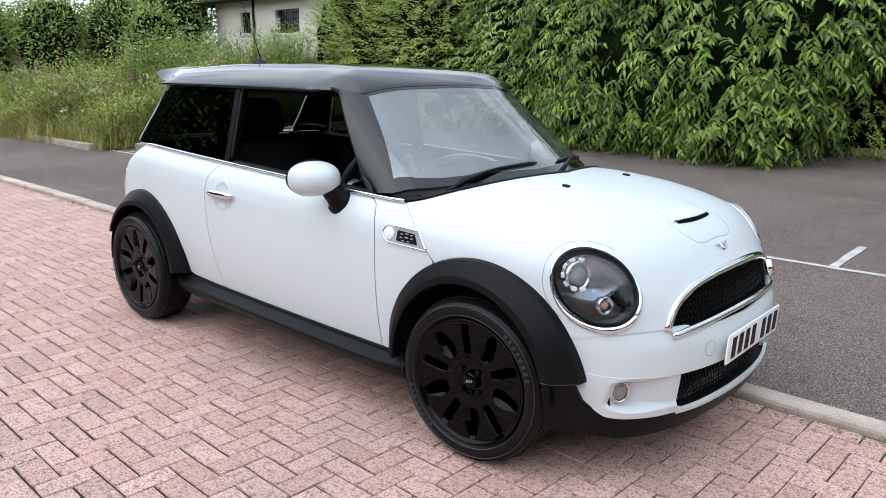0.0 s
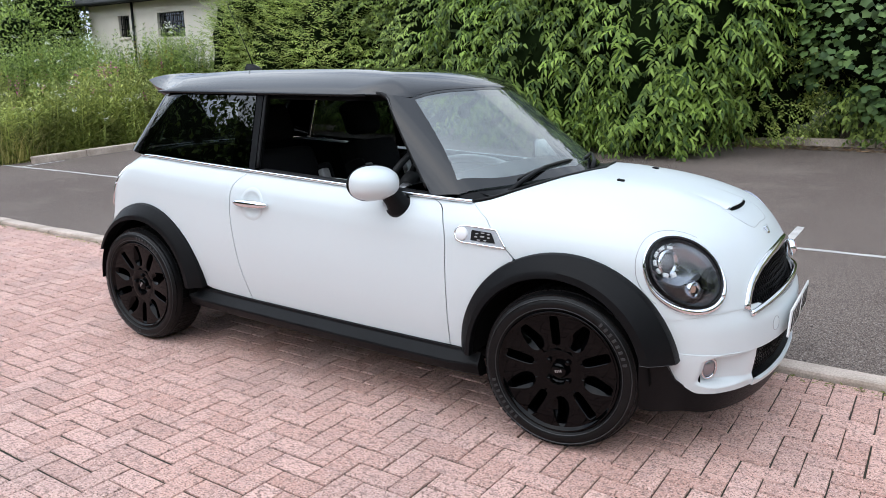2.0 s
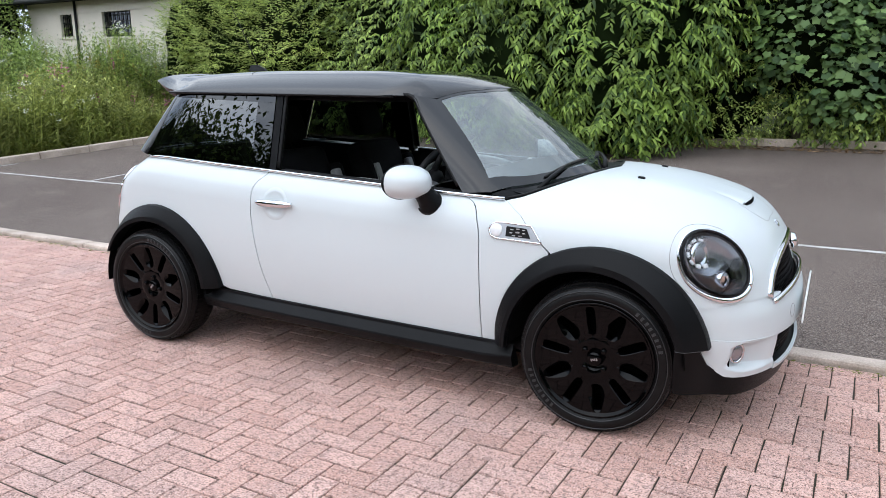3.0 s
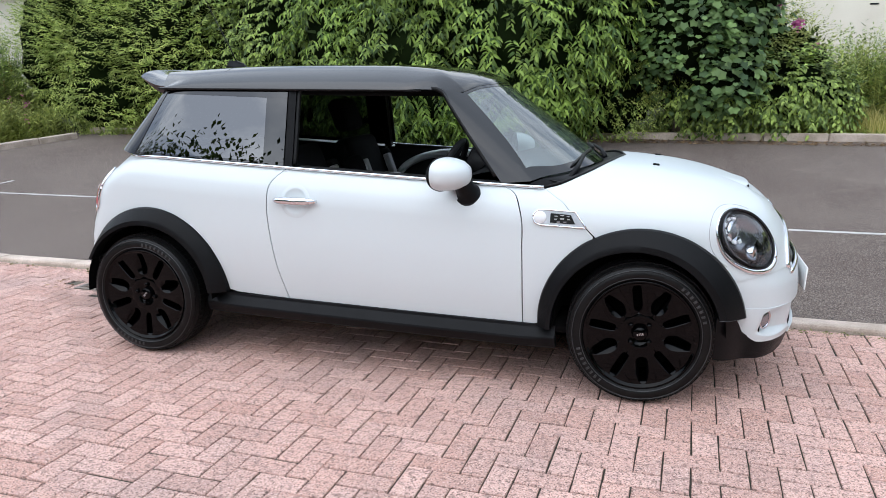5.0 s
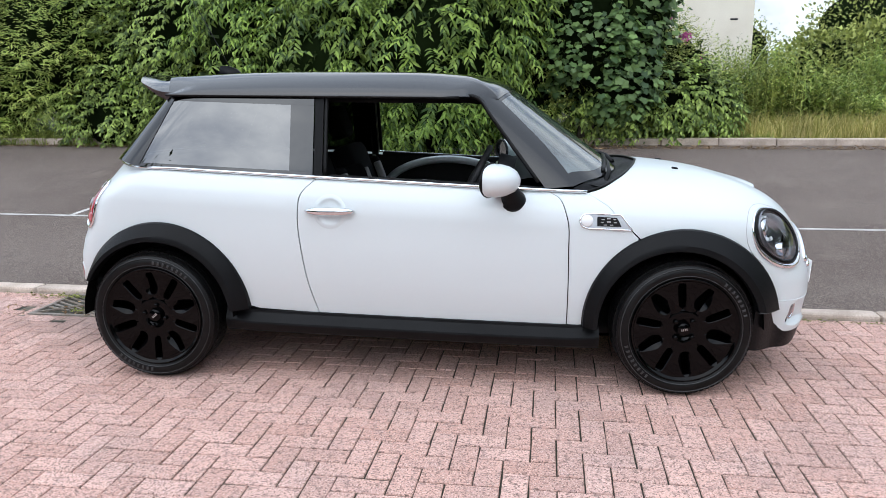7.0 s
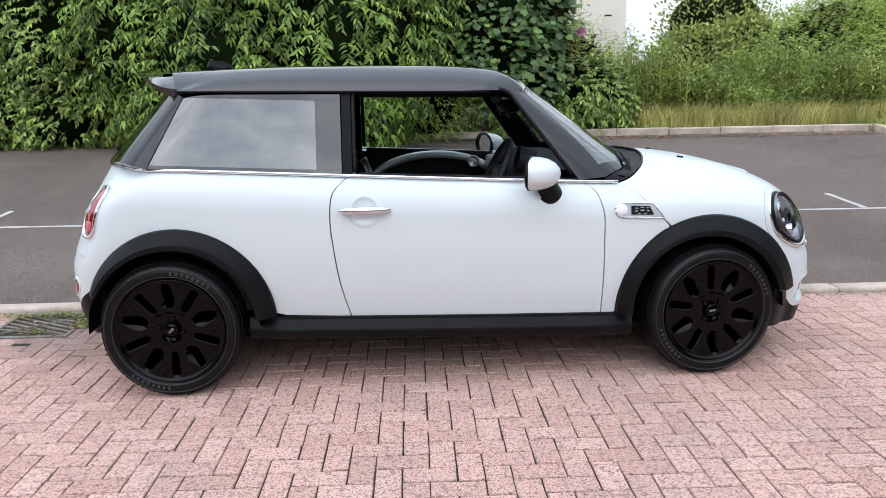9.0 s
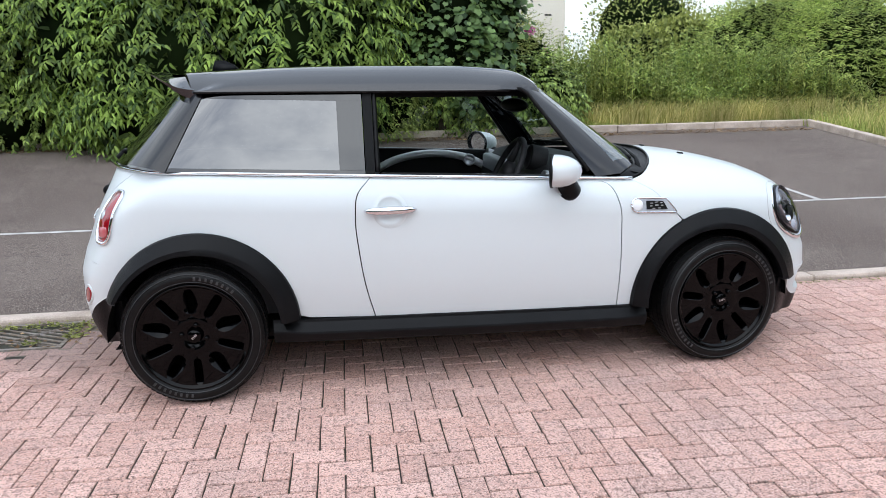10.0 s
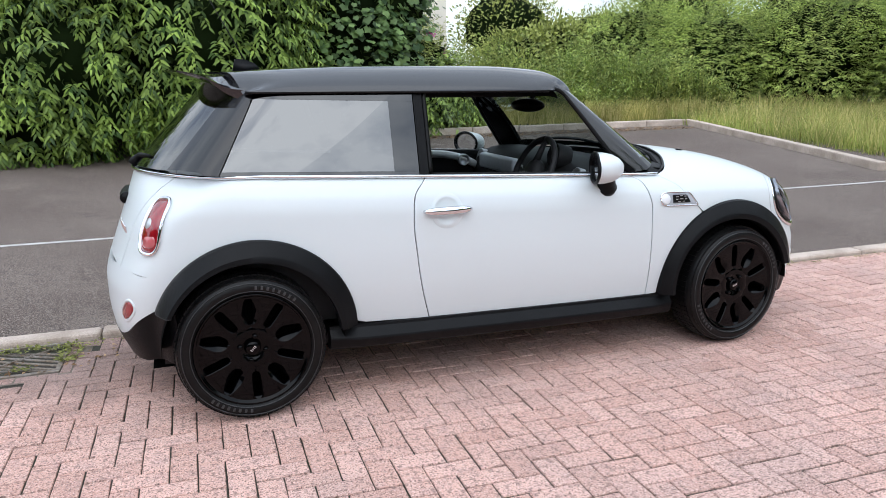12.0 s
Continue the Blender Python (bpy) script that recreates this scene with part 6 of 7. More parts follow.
gx = [-400, -90, -40, -16, -9, -4, 0, 4, 9, 14, 40, 90, 400]
gy = [-400, -60, -20, -6, 0.0, 0.72, 2, 4, 6.5, 8.95, 9.3, 14, 30, 90, 400]
g_ob = mesh_object("ground", [laid(x, y, ground_z(x, y)) for y in gy for x in gx], [(j * 13 + i, j * 13 + i + 1, (j + 1) * 13 + i + 1, (j + 1) * 13 + i) for j in range(14) for i in range(12)], M_SOIL, None, True)
tagged(g_ob, "bare soil and rough grass beyond the car park", "ground", kind="structure")

def dip(x, y):
    """The unevenness of the car park."""
    return 0.008 * noise.noise((x * 0.5, y * 0.5, 3.0)) * min(1.0, y - 0.6)


# car park: one sheet with slight dips
nx, ny = 180, 52
ax, ay = np.linspace(-26, 9.7, nx), np.linspace(KERB_B - 0.02, 9.05, ny)
asphalt = mesh_object("car_park", [laid(x, y, lot_z(y) + dip(x, y)) for y in ay for x in ax], [(j * nx + i, j * nx + i + 1, (j + 1) * nx + i + 1, (j + 1) * nx + i) for j in range(ny - 1) for i in range(nx - 1)], M_ASPHALT)
tagged(asphalt, "worn dark grey asphalt car park surface with patches", "asphalt", kind="structure")


def painted(name, x0, x1, y0, y1, label):
    """A worn painted line lying on the asphalt, with a ragged edge."""
    n = max(2, int(max(x1 - x0, y1 - y0) / 0.15))
    along = x1 - x0 > y1 - y0
    va, vb = [], []
    for k in range(n + 1):
        t = k / n
        j0, j1 = random.uniform(-0.005, 0.005), random.uniform(-0.005, 0.005)
        a, b = ((x0 + t * (x1 - x0), y0 + j0), (x0 + t * (x1 - x0), y1 + j1)) if along else ((x0 + j0, y0 + t * (y1 - y0)), (x1 + j1, y0 + t * (y1 - y0)))
        va.append(laid(*a, lot_z(a[1]) + dip(*a) + 0.0045))
        vb.append(laid(*b, lot_z(b[1]) + dip(*b) + 0.0045))
    ob = mesh_object(name, va + vb, [(k, k + 1, n + 2 + k, n + 1 + k) for k in range(n)], M_LINE, asphalt, False)
    return tagged(ob, label)


painted("bay_line", -16.0, 12.0, 2.91, 2.965, "worn white painted bay line")
for k in range(-4, 2):
    painted("bay_mark", 2.63 + 2.82 * k, 2.69 + 2.82 * k, 2.968, 3.66, "worn white painted bay mark")

# bed that shows in the joints
bed = mesh_object("paving_bed", [laid(x, y, -0.0065) for x, y in ((-40, KERB_A), (-40, -5.2), (14, -5.2), (14, KERB_A))], [(0, 1, 2, 3)], M_JOINT, None, False)
tagged(bed, "dark sandy joints under the paving blocks", "paving", kind="structure")


# the road that the paving meets
road = mesh_object("road", [laid(x, y, -0.01) for x, y in ((-40, -5.2), (-40, -13), (40, -13), (40, -5.2))], [(0, 1, 2, 3)], M_ASPHALT, None, False)
tagged(road, "plain grey asphalt road beside the paving", "road", kind="structure")


# kerbs
def kerb_stone(length, width, height, bevel=0.018):
    bm = bmesh.new()
    box(bm, -length / 2, length / 2, -width / 2, width / 2, -0.12, height, bevel)
    me = bpy.data.meshes.new("kerb_stone")
    bmesh.ops.recalc_face_normals(bm, faces=bm.faces)
    bm.to_mesh(me)
    bm.free()
    me.materials.append(M_KERB)
    return me


def kerb_run(name, x0, y0, x1, y1, me, length, z_of, label):
    root = tagged(empty(name), label, "kerb", kind="structure")
    d = math.hypot(x1 - x0, y1 - y0)
    for k in range(int(d / (length + 0.008))):
        t = (k + 0.5) * (length + 0.008) / d
        x, y = x0 + t * (x1 - x0), y0 + t * (y1 - y0)
        ob = new("kerb_stone", me)
        ob.parent = root
        ob.matrix_basis = LAY @ pose(x, y + random.uniform(-0.004, 0.004), z_of(y) + random.uniform(-0.006, 0.004), random.uniform(-0.8, 0.8), random.uniform(-0.3, 0.3) - math.degrees(math.atan2(z_of(y1) - z_of(y0), d)), math.degrees(math.atan2(y1 - y0, x1 - x0)) + random.uniform(-0.3, 0.3))
    return root


k_low, k_high = kerb_stone(0.907, KERB_B - KERB_A, 0.035), kerb_stone(0.907, 0.125, 0.115)
kerb_run("kerb", -30.0, (KERB_A + KERB_B) / 2, 12.0, (KERB_A + KERB_B) / 2, k_low, 0.907, lambda y: 0.0, "worn low concrete kerb between paving and asphalt")
kerb_run("kerb", -9.105, 8.61, 9.22, 8.98, k_high, 0.907, lambda y: lot_z(y) - 0.0, "weathered concrete kerb below the hedge")
kerb_run("kerb", 9.25, 8.95, 8.15, 2.7, k_high, 0.907, lambda y: lot_z(y), "weathered concrete kerb beside rough grass")
kerb_run("kerb", -8.85, 3.25, -8.75, 8.5, k_high, 0.907, lambda y: lot_z(y), "weathered concrete kerb before tall weeds")
kerb_run("kerb", -26.0, 2.9, -9.0, 2.75, k_high, 0.907, lambda y: lot_z(y), "weathered concrete kerb before tall weeds")


# gully grate beside the kerb
def gully():
    g = tagged(empty("drain_grate", LAY @ pose(-1.105, 0.312, 0.0)), "rusty cast iron drain grate with weeds beside the kerb", "drain")
    bm = bmesh.new()
    for a in ((-0.24, 0.24, -0.23, -0.205), (-0.24, 0.24, 0.205, 0.23), (-0.24, -0.215, -0.205, 0.205), (0.215, 0.24, -0.205, 0.205)):
        box(bm, a[0], a[1], a[2], a[3], -0.03, 0.004, 0.003)
    part("grate_frame", bm, M_IRON, g, smooth=False)
    for turn, spots, half in ((40, (-0.022, 0.022), 0.012), (-22, (-0.19, -0.13, -0.07, -0.01, 0.05, 0.11, 0.17), 0.010)):
        for q in spots:
            bm = bmesh.new()
            box(bm, -0.32, 0.32, -half, half, -0.03, 0.003 if turn > 0 else 0.0, 0.003, pose(0, 0, 0, 0, 0, turn) @ pose(0, q, 0))
            for v_ in bm.verts:
                v_.co.x, v_.co.y = max(-0.215, min(0.215, v_.co.x)), max(-0.205, min(0.205, v_.co.y))
            part("grate_bar", bm, M_IRON, g, smooth=False)
    bm = bmesh.new()
    box(bm, -0.235, 0.235, -0.225, 0.225, -0.10, -0.075)
    part("drain_pit", bm, M_DARK, g, smooth=False)


gully()
for x0, x1, y0, y1 in ((-1.46, -1.347, -0.02, 0.54), (-0.863, -0.75, -0.02, 0.54), (-1.347, -0.863, -0.02, 0.078)):
    ob = mesh_object("drain_surround", [laid(x, y, -0.0035) for x, y in ((x0, y0), (x1, y0), (x1, y1), (x0, y1))], [(0, 1, 2, 3)], M_MORTAR, bed, False)


# ---- plants ----
rng = np.random.default_rng(7)


def fast_mesh(name, V, F, mats, parent=None, slots=None):
    me = bpy.data.meshes.new(name)
    V, F = np.asarray(V, np.float32), np.asarray(F, np.int32)
    me.vertices.add(len(V))
    me.vertices.foreach_set("co", V.ravel())
    k = F.shape[1]
    me.loops.add(F.size)
    me.loops.foreach_set("vertex_index", F.ravel())
    me.polygons.add(len(F))
    me.polygons.foreach_set("loop_start", np.arange(0, F.size, k, dtype=np.int32))
    for m in mats:
        me.materials.append(m)
    if slots is not None:
        me.polygons.foreach_set("material_index", np.asarray(slots, np.int32))
    me.update(calc_edges=True)
    me.validate()
    ob = new(name, me)
    if parent:
        ob.parent = parent
    return ob


def unit(v):
    return v / np.maximum(np.linalg.norm(v, axis=-1, keepdims=True), 1e-9)


def leaves(base, along, face, length, width, bend=0.25, fold=0.25):
    """Leaf blades: from base along a direction, showing face; each a folded, pointed blade of six corners."""
    n = len(base)
    length = np.broadcast_to(np.asarray(length, float), (n,))[:, None]
    width = np.broadcast_to(np.asarray(width, float), (n,))[:, None]
    along = unit(along)
    side = unit(np.cross(along, face))
    up = np.cross(side, along)
    c1, c2, tip = base + along * length * 0.3, base + along * length * 0.68 - up * length * bend * 0.35, base + along * length - up * length * bend
    V = np.stack([base, c1 + side * width * 0.5 + up * width * fold, c1 - side * width * 0.5 + up * width * fold, c2 + side * width * 0.4 + up * width * fold * 0.8, c2 - side * width * 0.4 + up * width * fold * 0.8, tip, c1, c2], 1).reshape(-1, 3)
    f = np.array([(0, 1, 6), (0, 6, 2), (1, 3, 7), (1, 7, 6), (6, 7, 4), (6, 4, 2), (3, 5, 7), (7, 5, 4)])
    F = (np.arange(n)[:, None, None] * 8 + f[None]).reshape(-1, 3)
    return V, F


def small_leaves(base, along, face, length, width):
    """The same with four corners, for small or far leaves."""
    n = len(base)
    length = np.broadcast_to(np.asarray(length, float), (n,))[:, None]
    width = np.broadcast_to(np.asarray(width, float), (n,))[:, None]
    along = unit(along)
    side = unit(np.cross(along, face))
    up = np.cross(side, along)
    c = base + along * length * 0.45
    V = np.stack([base, c + side * width * 0.5 + up * width * 0.2, base + along * length, c - side * width * 0.5 + up * width * 0.2], 1).reshape(-1, 3)
    F = (np.arange(n)[:, None, None] * 4 + np.array([(0, 1, 2), (0, 2, 3)])[None]).reshape(-1, 3)
    return V, F


def lobed_leaves(base, along, face, size):
    """Broad leaves with five points, as on a sycamore."""
    n = len(base)
    along = unit(along)
    side = unit(np.cross(along, face))
    up = np.cross(side, along)
    size = np.broadcast_to(np.asarray(size, float), (n,))[:, None]
    pts = [(0, 0.12, 0)]
    for k, (a, r) in enumerate([(-125, 0.40), (-95, 0.40), (-62, 0.62), (-32, 0.53), (0, 0.76), (32, 0.53), (62, 0.62), (95, 0.40), (125, 0.40)]):
        pts.append((r * math.sin(radians(a)), 0.2 + r * math.cos(radians(a)), -0.10 * r * abs(math.sin(radians(a)))))
    pts.append((0, 0.28, 0.03))
    V = np.stack([base + size * (side * p[0] + along * p[1] + up * p[2]) for p in pts], 1).reshape(-1, 3)
    m = len(pts)
    f = [(m - 1, i, i + 1) for i in range(0, m - 2)] + [(m - 1, m - 2, 0)]
    F = (np.arange(n)[:, None, None] * m + np.array(f)[None]).reshape(-1, 3)
    return V, F


def shell(blobs, n, inner=0.25, low=None):
    """n points near the outside of a union of ellipsoids (x, y, z, rx, ry, rz), with outward directions."""
    blobs = np.array(blobs, float)
    w = blobs[:, 3] * blobs[:, 5] + blobs[:, 4] * blobs[:, 5]
    got_p, got_d, tot = [], [], 0
    while tot < n:
        b = blobs[rng.choice(len(blobs), n, p=w / w.sum())]
        d = unit(rng.normal(size=(n, 3)))
        r = 1 - inner * rng.random(n) ** 1.6 + 0.10 * rng.normal(size=n)
        p = b[:, :3] + d * b[:, 3:] * r[:, None]
        deep = np.zeros(n, bool)
        for q in blobs:
            deep |= (((p - q[:3]) / q[3:]) ** 2).sum(1) < (1 - inner - 0.08) ** 2
        ok = ~deep & (p[:, 2] > (0.12 if low is None else low))
        nrm = unit(d / b[:, 3:])
        got_p.append(p[ok])
        got_d.append(nrm[ok])
        tot += ok.sum()
    return np.concatenate(got_p)[:n], np.concatenate(got_d)[:n]


def mass(blobs, seed=0.0):
    """Lumpy solids for the inside of a crown, coloured near-black for its shade; no sky shows through."""
    V, F = [], []
    for b in blobs:
        bm = bmesh.new()
        bmesh.ops.create_icosphere(bm, subdivisions=3, radius=1.0)
        for v_ in bm.verts:
            k = 0.78 + 0.22 * noise.noise(v_.co * 2.3 + Vector((b[0], b[1], seed))) + 0.12 * noise.noise(v_.co * 6.0 + Vector((b[2], b[0], seed)))
            v_.co = Vector((b[0] + v_.co.x * b[3] * k, b[1] + v_.co.y * b[4] * k, b[2] + v_.co.z * b[5] * k))
        bm.verts.index_update()
        off = len(V)
        V += [tuple(v_.co) for v_ in bm.verts]
        F += [tuple(off + q.index for q in f.verts) for f in bm.faces]
        bm.free()
    return np.array(V), np.array(F)


def front(p, d, keep_back=0.25):
    """Thins out what faces away from the car park."""
    ok = (d[:, 1] < 0.25) | (rng.random(len(p)) < keep_back)
    return p[ok], d[ok]


def sprays(p, d, count, twig, leaf_len, leaf_wid, droop, spread=0.9):
    """Twigs that set out from p along d and sag, with leaves on both sides."""
    n = len(p)
    dirs = unit(d + rng.normal(size=(n, 3)) * 0.35 - np.array([0, 0, droop]))
    B, A, Fc, L, W = [], [], [], [], []
    for k in range(count):
        t = (k + 0.6) / count
        q = p + dirs * twig * t - np.array([0, 0, 1]) * droop * 0.5 * twig * t * t
        side = unit(np.cross(dirs, np.array([0.03, 0.05, 1.0])))
        s = 1 if k % 2 else -1
        a = unit(dirs * 0.8 + side * s * spread * (1.1 - 0.6 * t) - np.array([0, 0, 0.55 * droop + 0.25]) + rng.normal(size=(n, 3)) * 0.22)
        B.append(q)
        A.append(a)
        Fc.append(unit(d * 0.7 + np.array([0, -0.2, 0.75]) + rng.normal(size=(n, 3)) * 0.3))
        sc = rng.uniform(0.7, 1.15, n)
        L.append(leaf_len * sc)
        W.append(leaf_wid * sc)
    return np.concatenate(B), np.concatenate(A), np.concatenate(Fc), np.concatenate(L), np.concatenate(W)


def limbs(parent, foot, blobs, count, r0=0.05, name="trunk"):
    """A trunk that parts into limbs which reach into the crown."""
    bm = bmesh.new()
    foot = Vector(foot)
    for k in range(count):
        b = blobs[k % len(blobs)]
        tip = Vector((b[0] + random.uniform(-0.5, 0.5) * b[3], b[1] + random.uniform(-0.5, 0.3) * b[4], b[2] + random.uniform(0.2, 0.8) * b[5]))
        start = foot + Vector((random.uniform(-0.15, 0.15), random.uniform(-0.1, 0.1), 0))
        mid = start.lerp(tip, 0.5) + Vector((random.uniform(-0.15, 0.15), random.uniform(-0.15, 0.15), 0.1))
        tube(bm, [start, start.lerp(mid, 0.5) + Vector((0, 0, 0.08)), mid, mid.lerp(tip, 0.6), tip], [r0, r0 * 0.8, r0 * 0.55, r0 * 0.3, r0 * 0.1], 6)
    return part(name, bm, M_BARK, parent)


def lot_top(y):
    return lot_z(min(y, 9.0)) + 0.05


def shrub(label, category, blobs, kind, n, mat, core=1200, foot=None, low=None, name="shrub", count=8, core_mat=None, hollow=-0.30):
    """A shrub of one kind of foliage: limbs, an outer crown and an inner crown coloured dark for shade."""
    b0 = blobs[0]
    foot = foot or (b0[0], b0[1] + 0.2, lot_top(b0[1]) - 0.1)
    root = tagged(empty(name, pose(*foot)), label, category)
    inv = Matrix.Translation(-Vector(foot))
    tr = limbs(root, (0, 0, 0), [(b[0] - foot[0], b[1] - foot[1], b[2] - foot[2], *b[3:]) for b in blobs], count)
    p, d = shell(blobs, n, low=low)
    p, d = front(p, d)
    # foliage gathers in clumps; hollows between them show the dark-coloured inner crown
    ok = np.array([noise.noise(Vector(q) * 1.9) + 0.6 * noise.noise(Vector(q) * 4.3) for q in p]) > hollow
    p, d = p[ok], d[ok]
    if kind == "spray":
        V, F = leaves(*sprays(p, d + rng.normal(size=p.shape) * 0.35, 9, 0.34, 0.135, 0.041, 0.5, 1.1), bend=0.32)
    elif kind == "willow":
        V, F = leaves(*sprays(p, d + np.array([0, 0, 0.5]), 9, 0.34, 0.10, 0.022, 0.15), bend=0.2)
    elif kind == "broad":
        V, F = leaves(*sprays(p, d, 8, 0.27, 0.095, 0.044, 0.35), bend=0.25)
    elif kind == "fine":
        V, F = small_leaves(*sprays(p, d, 9, 0.30, 0.055, 0.024, 0.2))
    elif kind == "lobed":
        a = unit(d * 0.5 + np.array([0, -0.15, -0.75]) + rng.normal(size=p.shape) * 0.35)
        V, F = lobed_leaves(p, a, unit(d + np.array([0, -0.3, 0.8]) + rng.normal(size=p.shape) * 0.25), rng.uniform(0.075, 0.15, len(p)))
    V = V - np.array(foot)
    fast_mesh("crown", V, F, [mat], root)
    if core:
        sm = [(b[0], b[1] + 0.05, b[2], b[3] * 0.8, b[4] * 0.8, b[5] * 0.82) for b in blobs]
        # inner leaves wear the darker colour in place of real shade
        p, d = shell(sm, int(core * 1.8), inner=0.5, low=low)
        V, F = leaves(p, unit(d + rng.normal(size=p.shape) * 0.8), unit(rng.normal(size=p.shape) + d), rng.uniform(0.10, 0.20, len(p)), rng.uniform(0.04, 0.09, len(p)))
        # near-black solids give the crown's depth its shade by colour
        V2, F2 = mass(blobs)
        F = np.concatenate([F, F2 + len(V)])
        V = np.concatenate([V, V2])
        fast_mesh("darkened_inner_crown", V - np.array(foot), F, [core_mat or L_CORE, L_INNER], root, np.r_[np.zeros(len(F) - len(F2)), np.ones(len(F2))])
    return root


def weeds(label, category, x0, x1, y0, y1, h0, h1, n, mat, leaf_n=16, leaf_len=0.11, flower=None, flower_share=0.1, name="weeds"):
    """Upright leafy stems in a strip of ground (given in world x, y)."""
    x, y = rng.uniform(x0, x1, n), rng.uniform(y0, y1, n)
    z = np.array([lot_top(v) - 0.08 for v in y])
    h = rng.uniform(h0, h1, n) * (0.8 + 0.35 * np.sin(x * 1.7 + y))
    lean = rng.normal(size=(n, 2)) * 0.10
    base = np.stack([x, y, z], 1)
    top = base + np.stack([lean[:, 0] * h, lean[:, 1] * h, h], 1)
    VV, FF, SS, off = [], [], [], 0

    def add(V, F, slot):
        nonlocal off
        VV.append(V)
        FF.append(F + off)
        SS.append(np.full(len(F), slot))
        off += len(V)

    add(*small_leaves(base, top - base, rng.normal(size=(n, 3)), h, 0.012), 0)
    B, A, L = [], [], []
    for k in range(leaf_n):
        t = (k + 1.0) / (leaf_n + 1)
        ang = rng.uniform(0, 2 * math.pi, n)
        B.append(base + (top - base) * t)
        A.append(np.stack([np.cos(ang), np.sin(ang), rng.uniform(0.1, 0.9, n)], 1))
        L.append(leaf_len * (1.2 - 0.8 * t) * rng.uniform(0.7, 1.3, n))
    B, A, L = np.concatenate(B), np.concatenate(A), np.concatenate(L)
    add(*small_leaves(B, A, np.tile([0.0, 0.0, 1.0], (len(B), 1)) + rng.normal(size=B.shape) * 0.2, L, L * 0.27), 0)
    mats = [mat]
    if flower:
        k = rng.random(n) < flower_share
        t = top[k]
        for r in range(14):
            p = t + rng.normal(size=t.shape) * (np.array([0.045, 0.045, 0.02]) if flower is L_FLOWER else np.array([0.02, 0.02, 0.09]))
            add(*small_leaves(p, rng.normal(size=t.shape), np.tile([0.0, -0.3, 1.0], (len(t), 1)), 0.035, 0.035), 1)
        mats.append(flower)
    return tagged(fast_mesh(name, np.concatenate(VV), np.concatenate(FF), mats, None, np.concatenate(SS)), label, category, kind="stuff")


def grass(label, x0, x1, y0, y1, h0, h1, n, mat, name="grass", lean=0.35, z=None):
    x, y = rng.uniform(x0, x1, n), rng.uniform(y0, y1, n)
    zz = np.array([lot_top(v) - 0.04 for v in y]) if z is None else np.full(n, z)
    base = np.stack([x, y, zz], 1)
    h = rng.uniform(h0, h1, n)
    l1 = rng.normal(size=(n, 2)) * lean
    mid = base + np.stack([l1[:, 0] * h * 0.3, l1[:, 1] * h * 0.3, h * 0.55], 1)
    tip = base + np.stack([l1[:, 0] * h, l1[:, 1] * h, h * 0.95], 1)
    side = np.stack([np.cos(x * 57), np.sin(x * 91) * 0.3, np.zeros(n)], 1) * (0.004 + 0.006 * rng.random(n))[:, None]
    V = np.stack([base - side, base + side, mid + side * 0.8, mid - side * 0.8, tip], 1).reshape(-1, 3)
    F = (np.arange(n)[:, None, None] * 5 + np.array([(0, 1, 2), (0, 2, 3), (3, 2, 4)])[None]).reshape(-1, 3)
    return tagged(fast_mesh(name, V, F, [mat]), label, "grass", kind="stuff")


def litter(label, x0, x1, y0, y1, n, mat, size=0.05, name="leaf_litter", laid_out=False, z=None):
    x, y = rng.uniform(x0, x1, n), y0 + (y1 - y0) * rng.random(n) ** 0.6
    pts = np.array([laid(a, b, (lot_z(b) if z is None else z) + 0.006) for a, b in zip(x, y)])
    V, F = small_leaves(pts, np.stack([rng.normal(size=n), rng.normal(size=n), 0.25 * rng.random(n)], 1), np.tile([0.0, 0.0, 1.0], (n, 1)) + rng.normal(size=(n, 3)) * 0.3, size * rng.uniform(0.5, 1.4, n), size * 0.5)
    return tagged(fast_mesh(name, V, F, [mat]), label, "leaves", kind="stuff")


# hedge behind the car park, from the far kerb's left end to its right
shrub("light green willow-leaved bush behind tall weeds", "bush", [(-8.4, 9.5, 1.7, 1.3, 1.0, 1.8), (-6.9, 9.4, 2.3, 1.2, 1.0, 1.6), (-9.2, 9.8, 2.7, 1.2, 1.0, 1.4), (-10.0, 9.8, 2.1, 1.15, 0.9, 1.7)], "willow", 6500, L_MID)
shrub("dark mixed hedge shrub with small leaves", "bush", [(-5.4, 9.6, 1.6, 1.5, 0.9, 1.9), (-4.2, 9.3, 2.2, 1.3, 1.0, 1.9), (-6.0, 9.7, 3.2, 1.4, 0.9, 1.2), (-3.6, 9.4, 1.2, 1.0, 0.8, 1.1)], "broad", 4200, L_DARK)
shrub("bright green bramble under the hedge", "bush", [(-5.6, 8.95, 0.9, 1.0, 0.5, 0.7), (-4.3, 8.8, 0.9, 0.8, 0.45, 0.6)], "broad", 700, L_DARK, core=300, count=4)
shrub("tall laurel bush with drooping light green leaves", "bush", [(-1.2, 7.9, 1.7, 1.5, 1.0, 1.4), (0.3, 7.7, 2.0, 1.4, 1.0, 1.5), (-2.6, 8.5, 2.2, 1.3, 0.9, 1.7), (-0.6, 8.0, 3.2, 1.8, 1.0, 1.1), (0.4, 7.5, 1.1, 0.9, 0.8, 0.85), (-1.9, 7.9, 1.0, 0.9, 0.75, 0.8), (1.2, 8.3, 2.7, 0.9, 0.8, 1.1)], "spray", 4300, L_PEACH, core=9000, count=14, hollow=-0.30)
